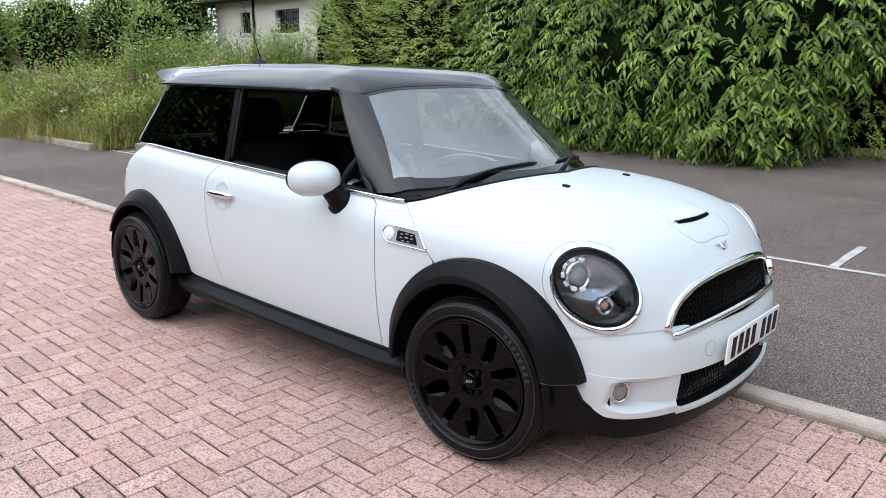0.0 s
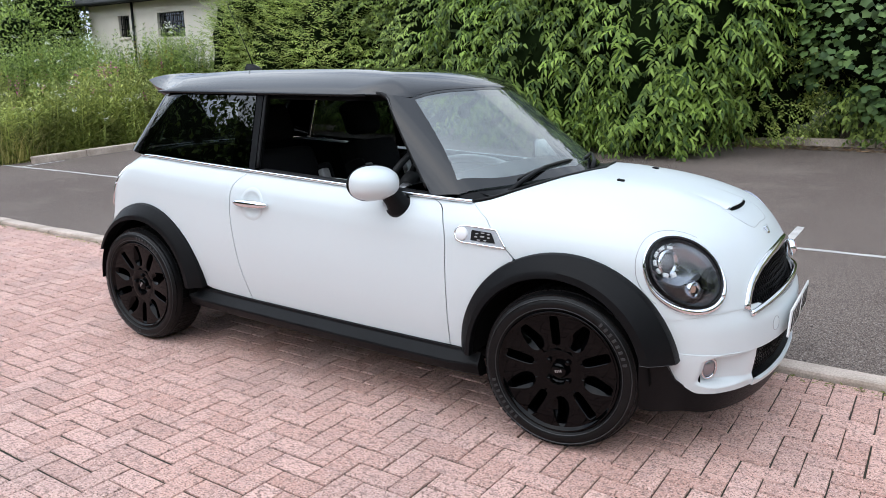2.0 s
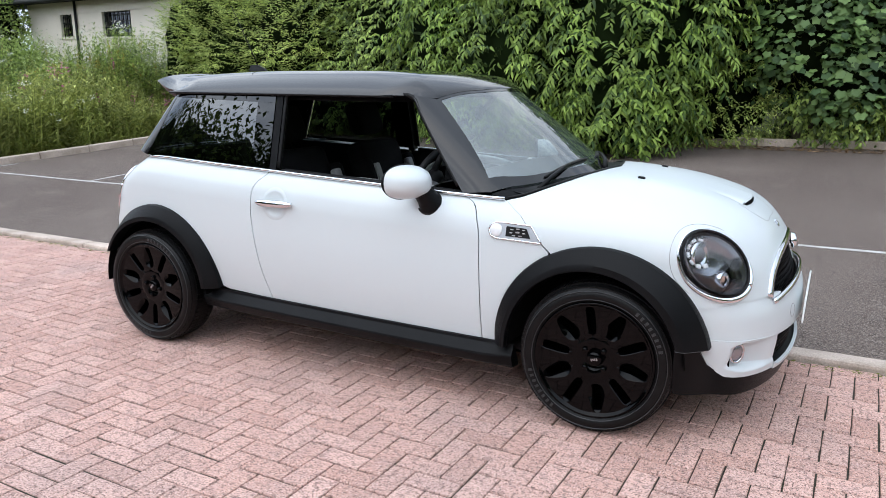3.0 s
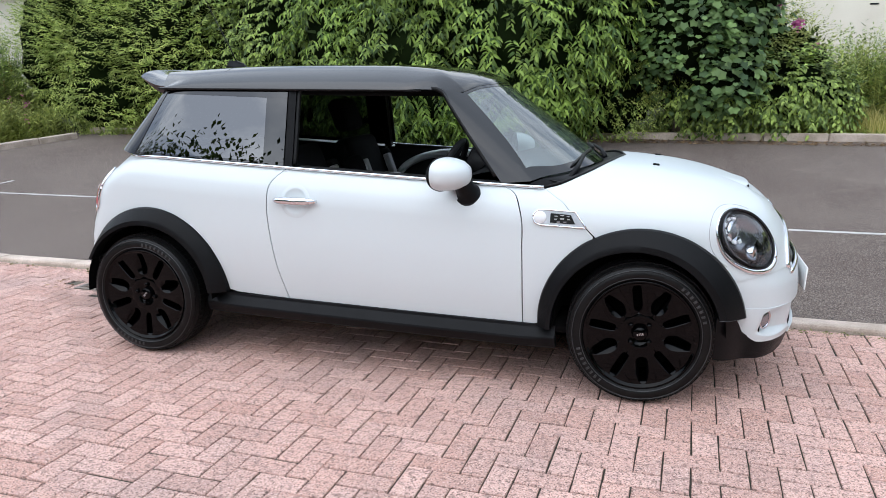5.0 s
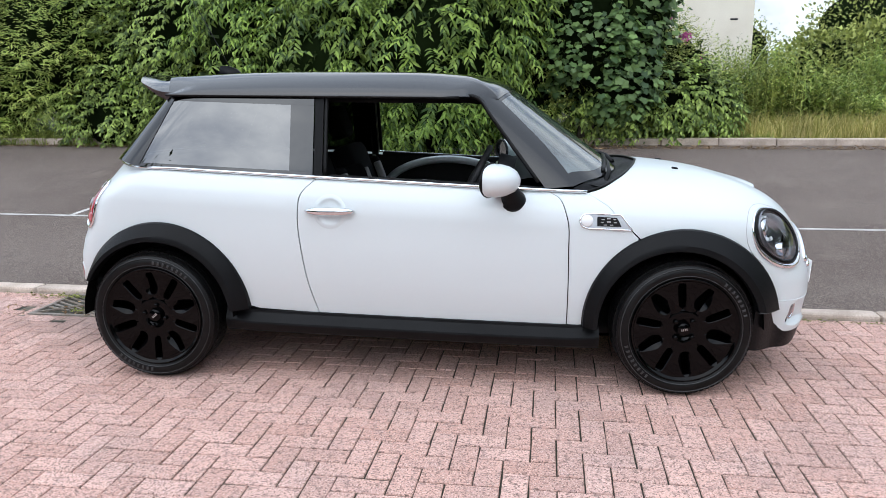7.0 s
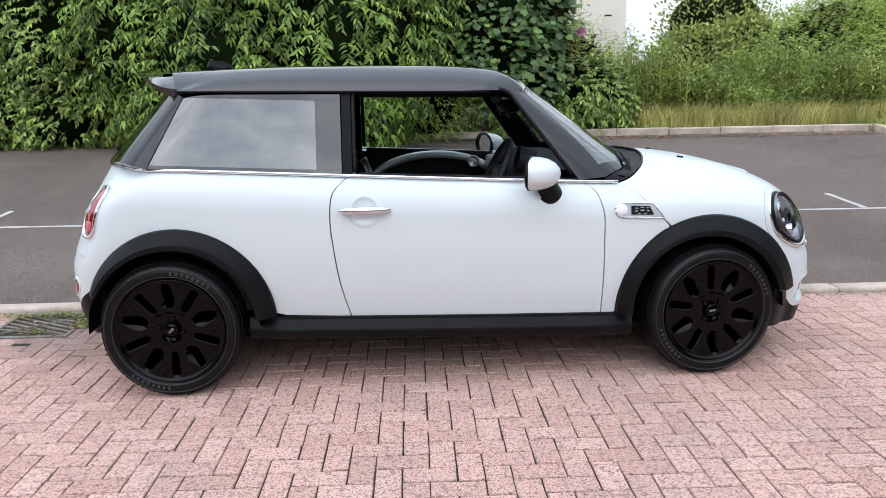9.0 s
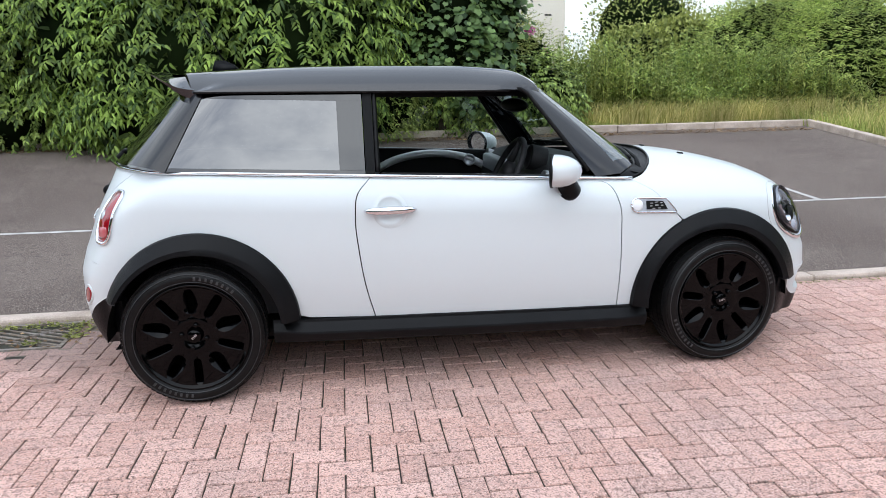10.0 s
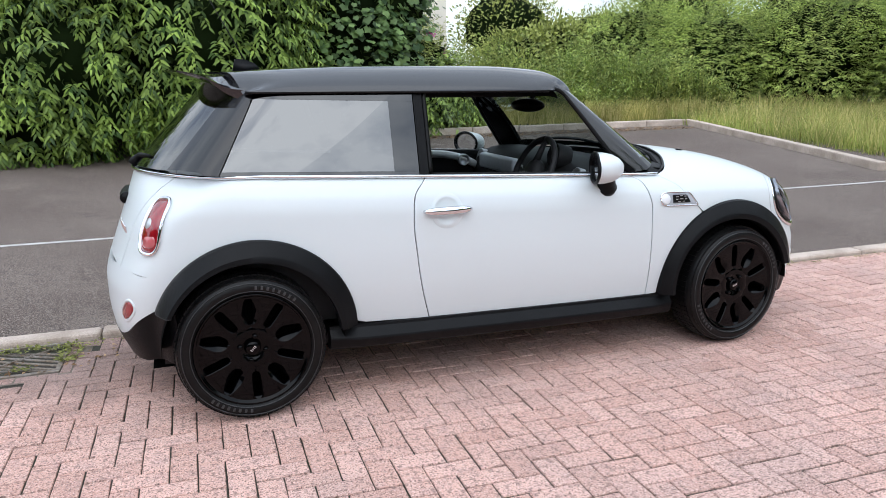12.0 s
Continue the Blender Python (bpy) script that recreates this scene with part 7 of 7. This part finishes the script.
shrub("dense small-leaved evergreen shrub in the hedge", "bush", [(1.5, 8.9, 1.2, 0.9, 0.6, 1.0), (2.1, 9.0, 1.9, 0.7, 0.6, 1.0), (0.9, 8.9, 0.8, 0.7, 0.5, 0.6)], "fine", 2600, L_MID, core=900)
shrub("sycamore sapling with broad dark lobed leaves", "tree", [(2.7, 8.7, 2.2, 0.95, 0.8, 1.2), (3.3, 8.8, 2.7, 0.9, 0.8, 1.3), (2.2, 8.9, 3.2, 1.0, 0.8, 1.0), (3.3, 8.6, 1.5, 0.7, 0.6, 0.7)], "lobed", 5600, L_SYC, core=1300, name="sycamore_tree")
shrub("leafy green dogwood shrub above the kerb", "bush", [(3.2, 9.1, 1.12, 0.9, 0.6, 0.6), (4.2, 9.2, 1.15, 0.9, 0.55, 0.62), (4.85, 9.35, 1.02, 0.45, 0.45, 0.45)], "broad", 1500, L_DARK, core=500)
shrub("wild rose bush with sparse pink flowers", "bush", [(3.8, 9.9, 1.9, 0.75, 0.6, 1.0), (4.45, 10.0, 1.45, 0.7, 0.6, 0.85)], "fine", 2300, L_WEED, core=500)
shrub("large rounded bush with light green leaves", "bush", [(12.6, 11.8, 1.6, 1.9, 1.2, 1.5), (14.8, 10.4, 1.8, 1.9, 1.4, 1.6), (16.5, 8.6, 1.8, 1.8, 1.8, 1.7), (11.2, 12.9, 1.9, 1.6, 1.0, 1.2)], "willow", 15000, L_MID, core=5000, hollow=-0.45, core_mat=L_DARK)


def verge_top(y):
    """The ground's height beyond the far kerb."""
    return lot_z(min(y, 9.0)) + (0.05 if y > 9.0 else 0.0) + 0.070 * max(0.0, min(y, 40) - 9.0)


def lot_top(y):
    return verge_top(y)


# weeds and grass round the car park
weeds("tall green willowherb with pink flower spikes", "weeds", -18.0, -9.1, 3.2, 8.5, 0.9, 1.5, 5200, L_WEED, leaf_n=26, leaf_len=0.19, flower=L_PINK, flower_share=0.025)
weeds("white flowering weeds before the hedge", "weeds", -15.0, -9.05, 3.15, 6.5, 0.5, 1.2, 2200, L_GREEN, leaf_n=12, leaf_len=0.15, flower=L_FLOWER, flower_share=0.05)
weeds("tall pale weeds before a building", "weeds", -17.0, -10.8, 6.0, 10.0, 1.6, 2.2, 3600, L_DARK, leaf_n=24, leaf_len=0.20, flower=L_FLOWER, flower_share=0.02)
weeds("golden flowering weeds before a building", "weeds", -15.0, -10.0, 5.5, 9.0, 1.2, 1.8, 420, L_WEED, flower=L_GOLD, flower_share=0.3)
weeds("tall dark green willowherb behind the kerb", "weeds", 5.4, 11.5, 9.6, 12.2, 0.9, 1.65, 1700, L_DARK, leaf_n=22, leaf_len=0.19)
weeds("tall bright green willowherb behind the kerb", "weeds", 5.4, 11.5, 9.5, 12.2, 0.7, 1.55, 2300, L_WEED, leaf_n=20, leaf_len=0.17)
weeds("low mixed weeds under the hedge", "weeds", -8.5, 5.5, 8.72, 9.3, 0.15, 0.55, 1500, L_GREEN, leaf_n=8)
weeds("young weeds in rough grass", "weeds", 9.6, 14.0, 4.5, 10.5, 0.25, 0.6, 700, L_WEED, leaf_n=10)
grass("dry yellow grass along the kerb", 4.5, 10.5, 9.15, 9.9, 0.2, 0.55, 9000, L_GRASS)
grass("dry yellow grass at the weeds' edge", -16.0, -9.0, 3.05, 4.0, 0.25, 0.75, 7000, L_GRASS)
grass("green rough grass beyond the kerb", 9.42, 16.0, 2.0, 9.2, 0.12, 0.42, 22000, L_GREEN)
grass("dry seed heads in rough grass", 9.45, 15.0, 2.0, 10.0, 0.3, 0.65, 7000, L_GRASS)
grass("green grass among weeds", -17.0, -9.0, 3.2, 9.0, 0.3, 0.8, 9000, L_GREEN)
grass("short grass below the hedge", -9.0, 6.0, 8.75, 9.2, 0.06, 0.22, 5000, L_GREEN)
litter("brown fallen leaves along the kerb", -8.0, 9.0, 8.85, 8.3, 3600, L_LITTER)
litter("small weeds in the kerb joint", -9.0, 7.0, 0.535, 0.46, 1300, L_KERB, 0.022, "kerb_weeds", z=0.0)
litter("dead leaves by the drain", -1.6, -0.6, 0.50, 0.05, 90, L_LITTER, 0.03, z=0.0)
litter("moss and weeds by the drain", -1.50, -0.72, 0.54, 0.40, 200, L_KERB, 0.026, "kerb_weeds", z=0.004)
litter("green weeds in the drain's corner", -0.90, -0.80, 0.54, 0.20, 110, L_KERB, 0.030, "kerb_weeds", z=0.004)
litter("weed growing through the drain grate", -1.10, -1.0, 0.20, 0.12, 34, L_KERB, 0.030, "kerb_weeds", z=0.006)

# pink roses
for p in ((4.45, 9.6, 2.2), (4.75, 9.7, 1.85), (4.15, 9.6, 2.55)):
    q = np.array(p)[None] + rng.normal(size=(40, 3)) * 0.035
    tagged(fast_mesh("rose", *small_leaves(q, rng.normal(size=(40, 3)), np.tile([0.0, -1.0, 0.4], (40, 1)), 0.06, 0.05), [L_PINK]), "pink wild rose flower on the bush", "flower", group="wild roses")


# distant trees and those behind the camera
def wood(label, blobs, n, mat, size, low=None):
    p, d = shell(blobs, n, inner=0.35, low=low)
    V, F = small_leaves(p, unit(d + rng.normal(size=p.shape) * 0.7), unit(d + np.array([0, 0, 0.7]) + rng.normal(size=p.shape) * 0.4), size * rng.uniform(0.6, 1.3, len(p)), size * 0.55)
    # near-black solids stand in for the shade inside the trees
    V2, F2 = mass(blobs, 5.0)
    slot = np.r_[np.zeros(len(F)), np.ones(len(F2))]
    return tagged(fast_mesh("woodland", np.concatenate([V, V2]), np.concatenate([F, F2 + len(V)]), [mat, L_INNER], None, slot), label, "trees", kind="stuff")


wood("far trees behind the field", [(6 + 5.0 * k + 1.5 * math.sin(k * 2.1), 46 + 5 * math.sin(k * 1.3) - 0.55 * k * k * 0.2, 3.5 + 0.9 * math.sin(k * 2.7), 3.6, 3.0, 2.6 + 0.7 * math.sin(k)) for k in range(-1, 13)], 60000, L_WEED, 0.24)
wood("far trees behind the weeds", [(-34 + 4.4 * k, 25 + 2 * math.sin(k * 1.9), 4.2 + 0.8 * math.sin(k * 2.3), 3.0, 2.4, 2.8) for k in range(0, 4)], 7000, L_DARK, 0.34)
wood("hedge trees behind the verge", [(17 + 3.1 * k, 19 - 3.4 * k, 2.6 + 0.5 * math.sin(k * 1.7), 2.3, 2.3, 2.3) for k in range(0, 6)], 30000, L_MID, 0.18)
wood("thicket between weeds and field", [(8.8, 14.8, 1.7, 1.2, 0.8, 0.9), (10.2, 15.2, 1.9, 1.3, 0.8, 1.0), (7.4, 20.5, 2.2, 0.1, 0.1, 0.1)], 9000, L_WEED, 0.15)
wood("ivy grown trees beside a building", [(-22.6, 12.2, 3.0, 1.9, 1.3, 2.2), (-24.5, 11.0, 2.8, 2.0, 1.3, 2.0), (-21.3, 10.6, 2.6, 1.1, 0.9, 1.2), (-27, 9.5, 2.7, 2.2, 1.5, 1.9), (-30, 8, 2.7, 2.4, 1.5, 1.8)], 40000, L_DARK, 0.13)
wood("tall dark trees behind the road", [(-11.5, -8.5, 2.9, 3.6, 3.0, 3.0), (-17, -7.5, 3.4, 4.5, 3.5, 3.4), (-8.4, -12.6, 2.9, 3.2, 3.0, 3.2), (-24, -6, 4.0, 4.5, 4.0, 4.0), (-10.6, -10.8, 3.0, 2.8, 2.6, 3.2)], 36000, L_CORE, 0.16, low=0.0)
# unseen trees, added to darken what the pillars and roof reflect
wood("added trees beyond the road that darken reflections", [(15, -7.5, 3.8, 4.0, 3.5, 4.6), (12, -14, 3.8, 3.6, 3.2, 4.6), (20, -2, 4.2, 4.0, 4.0, 4.6)], 14000, L_DARK, 0.24, low=0.0)
wood("trees across the road", [(-24 + 5.2 * k, -24 + 2 * math.sin(k * 1.7), 3.4 + 0.5 * math.sin(k * 2.3), 3.8, 2.5, 3.7) for k in range(0, 12)], 12000, L_DARK, 0.35, low=0.0)


# ---- buildings ----
def building_left():
    b = tagged(empty("bungalow", pose(-18, 13.0, 0)), "low white rendered bungalow with barred windows", "building")

    def wall(x0, x1, z0, z1, nm="wall"):
        bm = bmesh.new()
        box(bm, x0, x1, 0.0, 0.30, z0, z1)
        part(nm, bm, M_WALL, b, smooth=False)

    # front wall round two openings
    wall(-3.0, -1.45, 0.3, 3.62)
    wall(-0.89, 0.54, 0.3, 3.62)
    wall(1.83, 6.0, 0.3, 3.62)
    wall(-1.45, -0.89, 0.3, 2.93)
    wall(0.54, 1.83, 0.3, 2.86)
    bm = bmesh.new()
    box(bm, -3.02, 6.0, -0.02, 0.30, 3.62, 4.0)
    part("lintel_band", bm, M_WALL, b, smooth=False)
    for x0, x1, z0 in ((-1.45, -0.89, 2.93), (0.54, 1.83, 2.86)):
        w = empty("window")
        w.parent = b
        bm = bmesh.new()
        box(bm, x0, x1, 0.16, 0.17, z0, 3.62)
        part("pane", bm, M_TINT, w, smooth=False)
        # near-black sheet behind the pane stands in for the unlit room
        bm = bmesh.new()
        box(bm, x0, x1, 0.22, 0.24, z0, 3.62)
        part("room_dark_sheet", bm, M_DARK, w, smooth=False)
        n = 3 if x1 - x0 < 1 else 7
        for k in range(n):
            bm = bmesh.new()
            x = x0 + (k + 0.5) * (x1 - x0) / n
            box(bm, x - 0.012, x + 0.012, 0.04, 0.065, z0, 3.62)
            part("bar", bm, M_INK, w, smooth=False)
        for k in range(4):
            bm = bmesh.new()
            z = z0 + (k + 0.5) * (3.62 - z0) / 4
            box(bm, x0, x1, 0.066, 0.09, z - 0.012, z + 0.012)
            part("bar", bm, M_INK, w, smooth=False)
        bm = bmesh.new()
        box(bm, x0 - 0.05, x1 + 0.05, -0.06, 0.10, z0 - 0.08, z0 - 0.002, 0.01)
        part("sill", bm, M_WALL, w, smooth=False)
    bm = bmesh.new()
    tube(bm, [(-0.62, -0.06, 4.0), (-0.62, -0.06, 0.4)], 0.04, 8)
    part("downpipe", bm, M_TRIM, b)
    bm = bmesh.new()
    box(bm, -4.4, -3.02, 1.2, 1.5, 0.3, 4.0)
    part("side_wall", bm, M_WALL, b, smooth=False)
    bm = bmesh.new()
    box(bm, 5.7, 6.0, 0.31, 8.0, 0.3, 4.0)
    part("side_wall", bm, M_WALL, b, smooth=False)
    bm = bmesh.new()
    v0 = [(-4.6, -0.55, 4.02), (6.4, -0.55, 4.02), (6.4, 8.4, 4.02), (-4.6, 8.4, 4.02)]
    vs = [bm.verts.new(q) for q in v0] + [bm.verts.new((x, y, z + 0.14)) for x, y, z in v0] + [bm.verts.new((-3.4, 4, 5.6)), bm.verts.new((5.2, 4, 5.6))]
    for f in ((3, 2, 1, 0), (0, 1, 5, 4), (1, 2, 6, 5), (2, 3, 7, 6), (3, 0, 4, 7), (4, 5, 9, 8), (5, 6, 9), (6, 7, 8, 9), (7, 4, 8)):
        bm.faces.new([vs[i] for i in f])
    part("roof", bm, material("slate_roof", (0.09, 0.09, 0.095), 0.8, tint=(0.06, 0.06, 0.065), scale=3, grain=30, grain_amount=0.3), b, smooth=False)
    bm = bmesh.new()
    tube(bm, [(-4.6, -0.60, 4.0), (6.4, -0.60, 4.0)], 0.06, 8)
    part("gutter", bm, M_TRIM, b)


def building_right():
    b = tagged(empty("gable_house", pose(7.9, 17.9, 0.9)), "cream rendered house wall beyond the hedge", "building")
    bm = bmesh.new()
    box(bm, -9.0, 0.0, 0.0, 7.0, 0.0, 3.9)
    part("wall", bm, M_WALL, b, smooth=False)
    bm = bmesh.new()
    box(bm, -0.62, -0.42, -0.012, -0.001, 2.25, 2.29)
    part("vent_slot", bm, M_TRIM, b, smooth=False)
    bm = bmesh.new()
    vs = [bm.verts.new(q) for q in ((-9.3, -0.3, 3.9), (0.3, -0.3, 3.9), (0.3, 7.3, 3.9), (-9.3, 7.3, 3.9), (-9.3, 3.5, 6.2), (0.3, 3.5, 6.2))]
    for f in ((3, 2, 1, 0), (0, 1, 5, 4), (2, 3, 4, 5), (1, 2, 5), (3, 0, 4)):
        bm.faces.new([vs[i] for i in f])
    part("roof", bm, M_BARK, b, smooth=False)


building_left()
building_right()


def goal():
    g = tagged(empty("football_goal", pose(15.0, 40.0, 2.55)), "white football goal frame in a far field", "goal")
    for nm, q in (("post", [(0, 0, 0), (0, 0, 1.25)]), ("post", [(1.0, 0, 0), (1.0, 0, 1.25)]), ("crossbar", [(0, 0, 1.25), (1.0, 0, 1.25)]), ("stay", [(0, 0, 1.25), (-0.6, 0.6, 0.0)])):
        bm = bmesh.new()
        tube(bm, q, 0.022, 6)
        part(nm, bm, M_WHITE, g)


goal()


# ---- paving blocks, laid in herringbone ----
def block_mesh(seed, lx, ly):
    """A block with chamfered upper edges, its top a little uneven."""
    r = random.Random(seed)
    c = 0.0026
    hx, hy = lx / 2 - 0.0027, ly / 2 - 0.0040
    j = lambda: r.uniform(-0.0012, 0.0012)
    low = [(-hx + j(), -hy + j(), -0.03), (hx + j(), -hy + j(), -0.03), (hx + j(), hy + j(), -0.03), (-hx + j(), hy + j(), -0.03)]
    mid = [(x, y, -0.0032 + j() * 0.3) for x, y, z in low]
    top = [(x - math.copysign(c, x), y - math.copysign(c, y), j() * 0.6) for x, y, z in low]
    V = low + mid + top
    F = [(8, 9, 10, 11)]
    for k in range(4):
        k2 = (k + 1) % 4
        F += [(k, k2, 4 + k2, 4 + k), (4 + k, 4 + k2, 8 + k2, 8 + k)]
    return V, F


def lay_paving():
    shapes = []
    for s in range(12):
        flat = block_mesh(s, 2 * UNIT, UNIT)
        up = block_mesh(100 + s, UNIT, 2 * UNIT)
        shapes.append((flat, up))
    meshes = {}
    for s, pair in enumerate(shapes):
        for o, (V, F) in enumerate(pair):
            me = bpy.data.meshes.new("paving_block")
            me.from_pydata(V, [], F)
            me.materials.append(M_BRICK)
            meshes[s, o] = me
    X0, Y0 = -0.418, -0.738
    rest_v, rest_f, near = [], [], 0
    r = random.Random(5)
    for i in range(-165, 90):
        for j in range(-45, 15):
            m = (i + j + 2) % 4
            if m == 0:
                cx, cy, o = X0 + (i + 1) * UNIT, Y0 + (j + 0.5) * UNIT, 0
            elif m == 2:
                cx, cy, o = X0 + (i + 0.5) * UNIT, Y0 + (j + 1) * UNIT, 1
            else:
                continue
            hy = UNIT if o else UNIT / 2
            hx = UNIT / 2 if o else UNIT
            if cy + hy > KERB_A - 0.004:
                continue
            if abs(cx + 1.105) < 0.245 + hx and cy + hy > 0.075:
                continue
            s = r.randrange(12)
            tilt = (r.gauss(0, 0.0045), r.gauss(0, 0.0035), r.gauss(0, 0.006))
            dz = r.uniform(-0.0005, 0.0015)
            mat = LAY @ Matrix.Translation((cx + r.uniform(-0.001, 0.001), cy + r.uniform(-0.001, 0.001), dz)) @ Euler(tilt).to_matrix().to_4x4()
            if 0.35 < cx < 2.6 and -2.15 < cy < -0.95 and near < 300:
                ob = new("paving_block", meshes[s, o])
                ob.parent = bed
                ob.matrix_basis = mat
                near += 1
            else:
                V, F = shapes[s][o]
                off = len(rest_v)
                rest_v.extend(tuple(mat @ Vector(q)) for q in V)
                rest_f.extend(tuple(off + k for k in f) for f in F)
    # cut blocks beside the kerb and round the drain
    for i in range(-165, 90):
        x = X0 + i * UNIT
        if abs(x + UNIT / 2 + 1.105) < 0.30:
            continue
        top = KERB_A - 0.006
        cells = []
        for j in range(11, 15):
            m = (i + j + 2) % 4
            y0, y1 = Y0 + j * UNIT, Y0 + (j + 1) * UNIT
            if m in (0, 1):
                covered = y1 <= KERB_A - 0.004
            elif m == 2:
                covered = Y0 + (j + 2) * UNIT <= KERB_A - 0.004
            else:
                covered = y1 <= KERB_A - 0.004
            if not covered and y0 < top - 0.02:
                cells.append((y0, min(y1, top)))
        for y0, y1 in cells:
            V, F = block_mesh(1000 + i * 3 + int(y0 * 50), UNIT, y1 - y0)
            mat = LAY @ Matrix.Translation((x + UNIT / 2, (y0 + y1) / 2, r.uniform(-0.004, 0.001)))
            off = len(rest_v)
            rest_v.extend(tuple(mat @ Vector(q)) for q in V)
            rest_f.extend(tuple(off + k for k in f) for f in F)
    for x0, x1, y0, y1 in [(-1.40, -1.345, 0.06, 0.53), (-0.865, -0.81, 0.06, 0.53)] + [(-1.345 + 0.096 * k, -1.345 + 0.096 * k + 0.096, -0.01, 0.075) for k in range(5)]:
        V, F = block_mesh(int(x0 * 1000) + 7, x1 - x0, y1 - y0)
        mat = LAY @ Matrix.Translation(((x0 + x1) / 2, (y0 + y1) / 2, -0.002))
        off = len(rest_v)
        rest_v.extend(tuple(mat @ Vector(q)) for q in V)
        rest_f.extend(tuple(off + k for k in f) for f in F)
    ob = mesh_object("paving_blocks", rest_v, rest_f, M_BRICKS, bed, False)
    tagged(ob, "pink concrete paving blocks laid in herringbone", kind="stuff")


lay_paving()
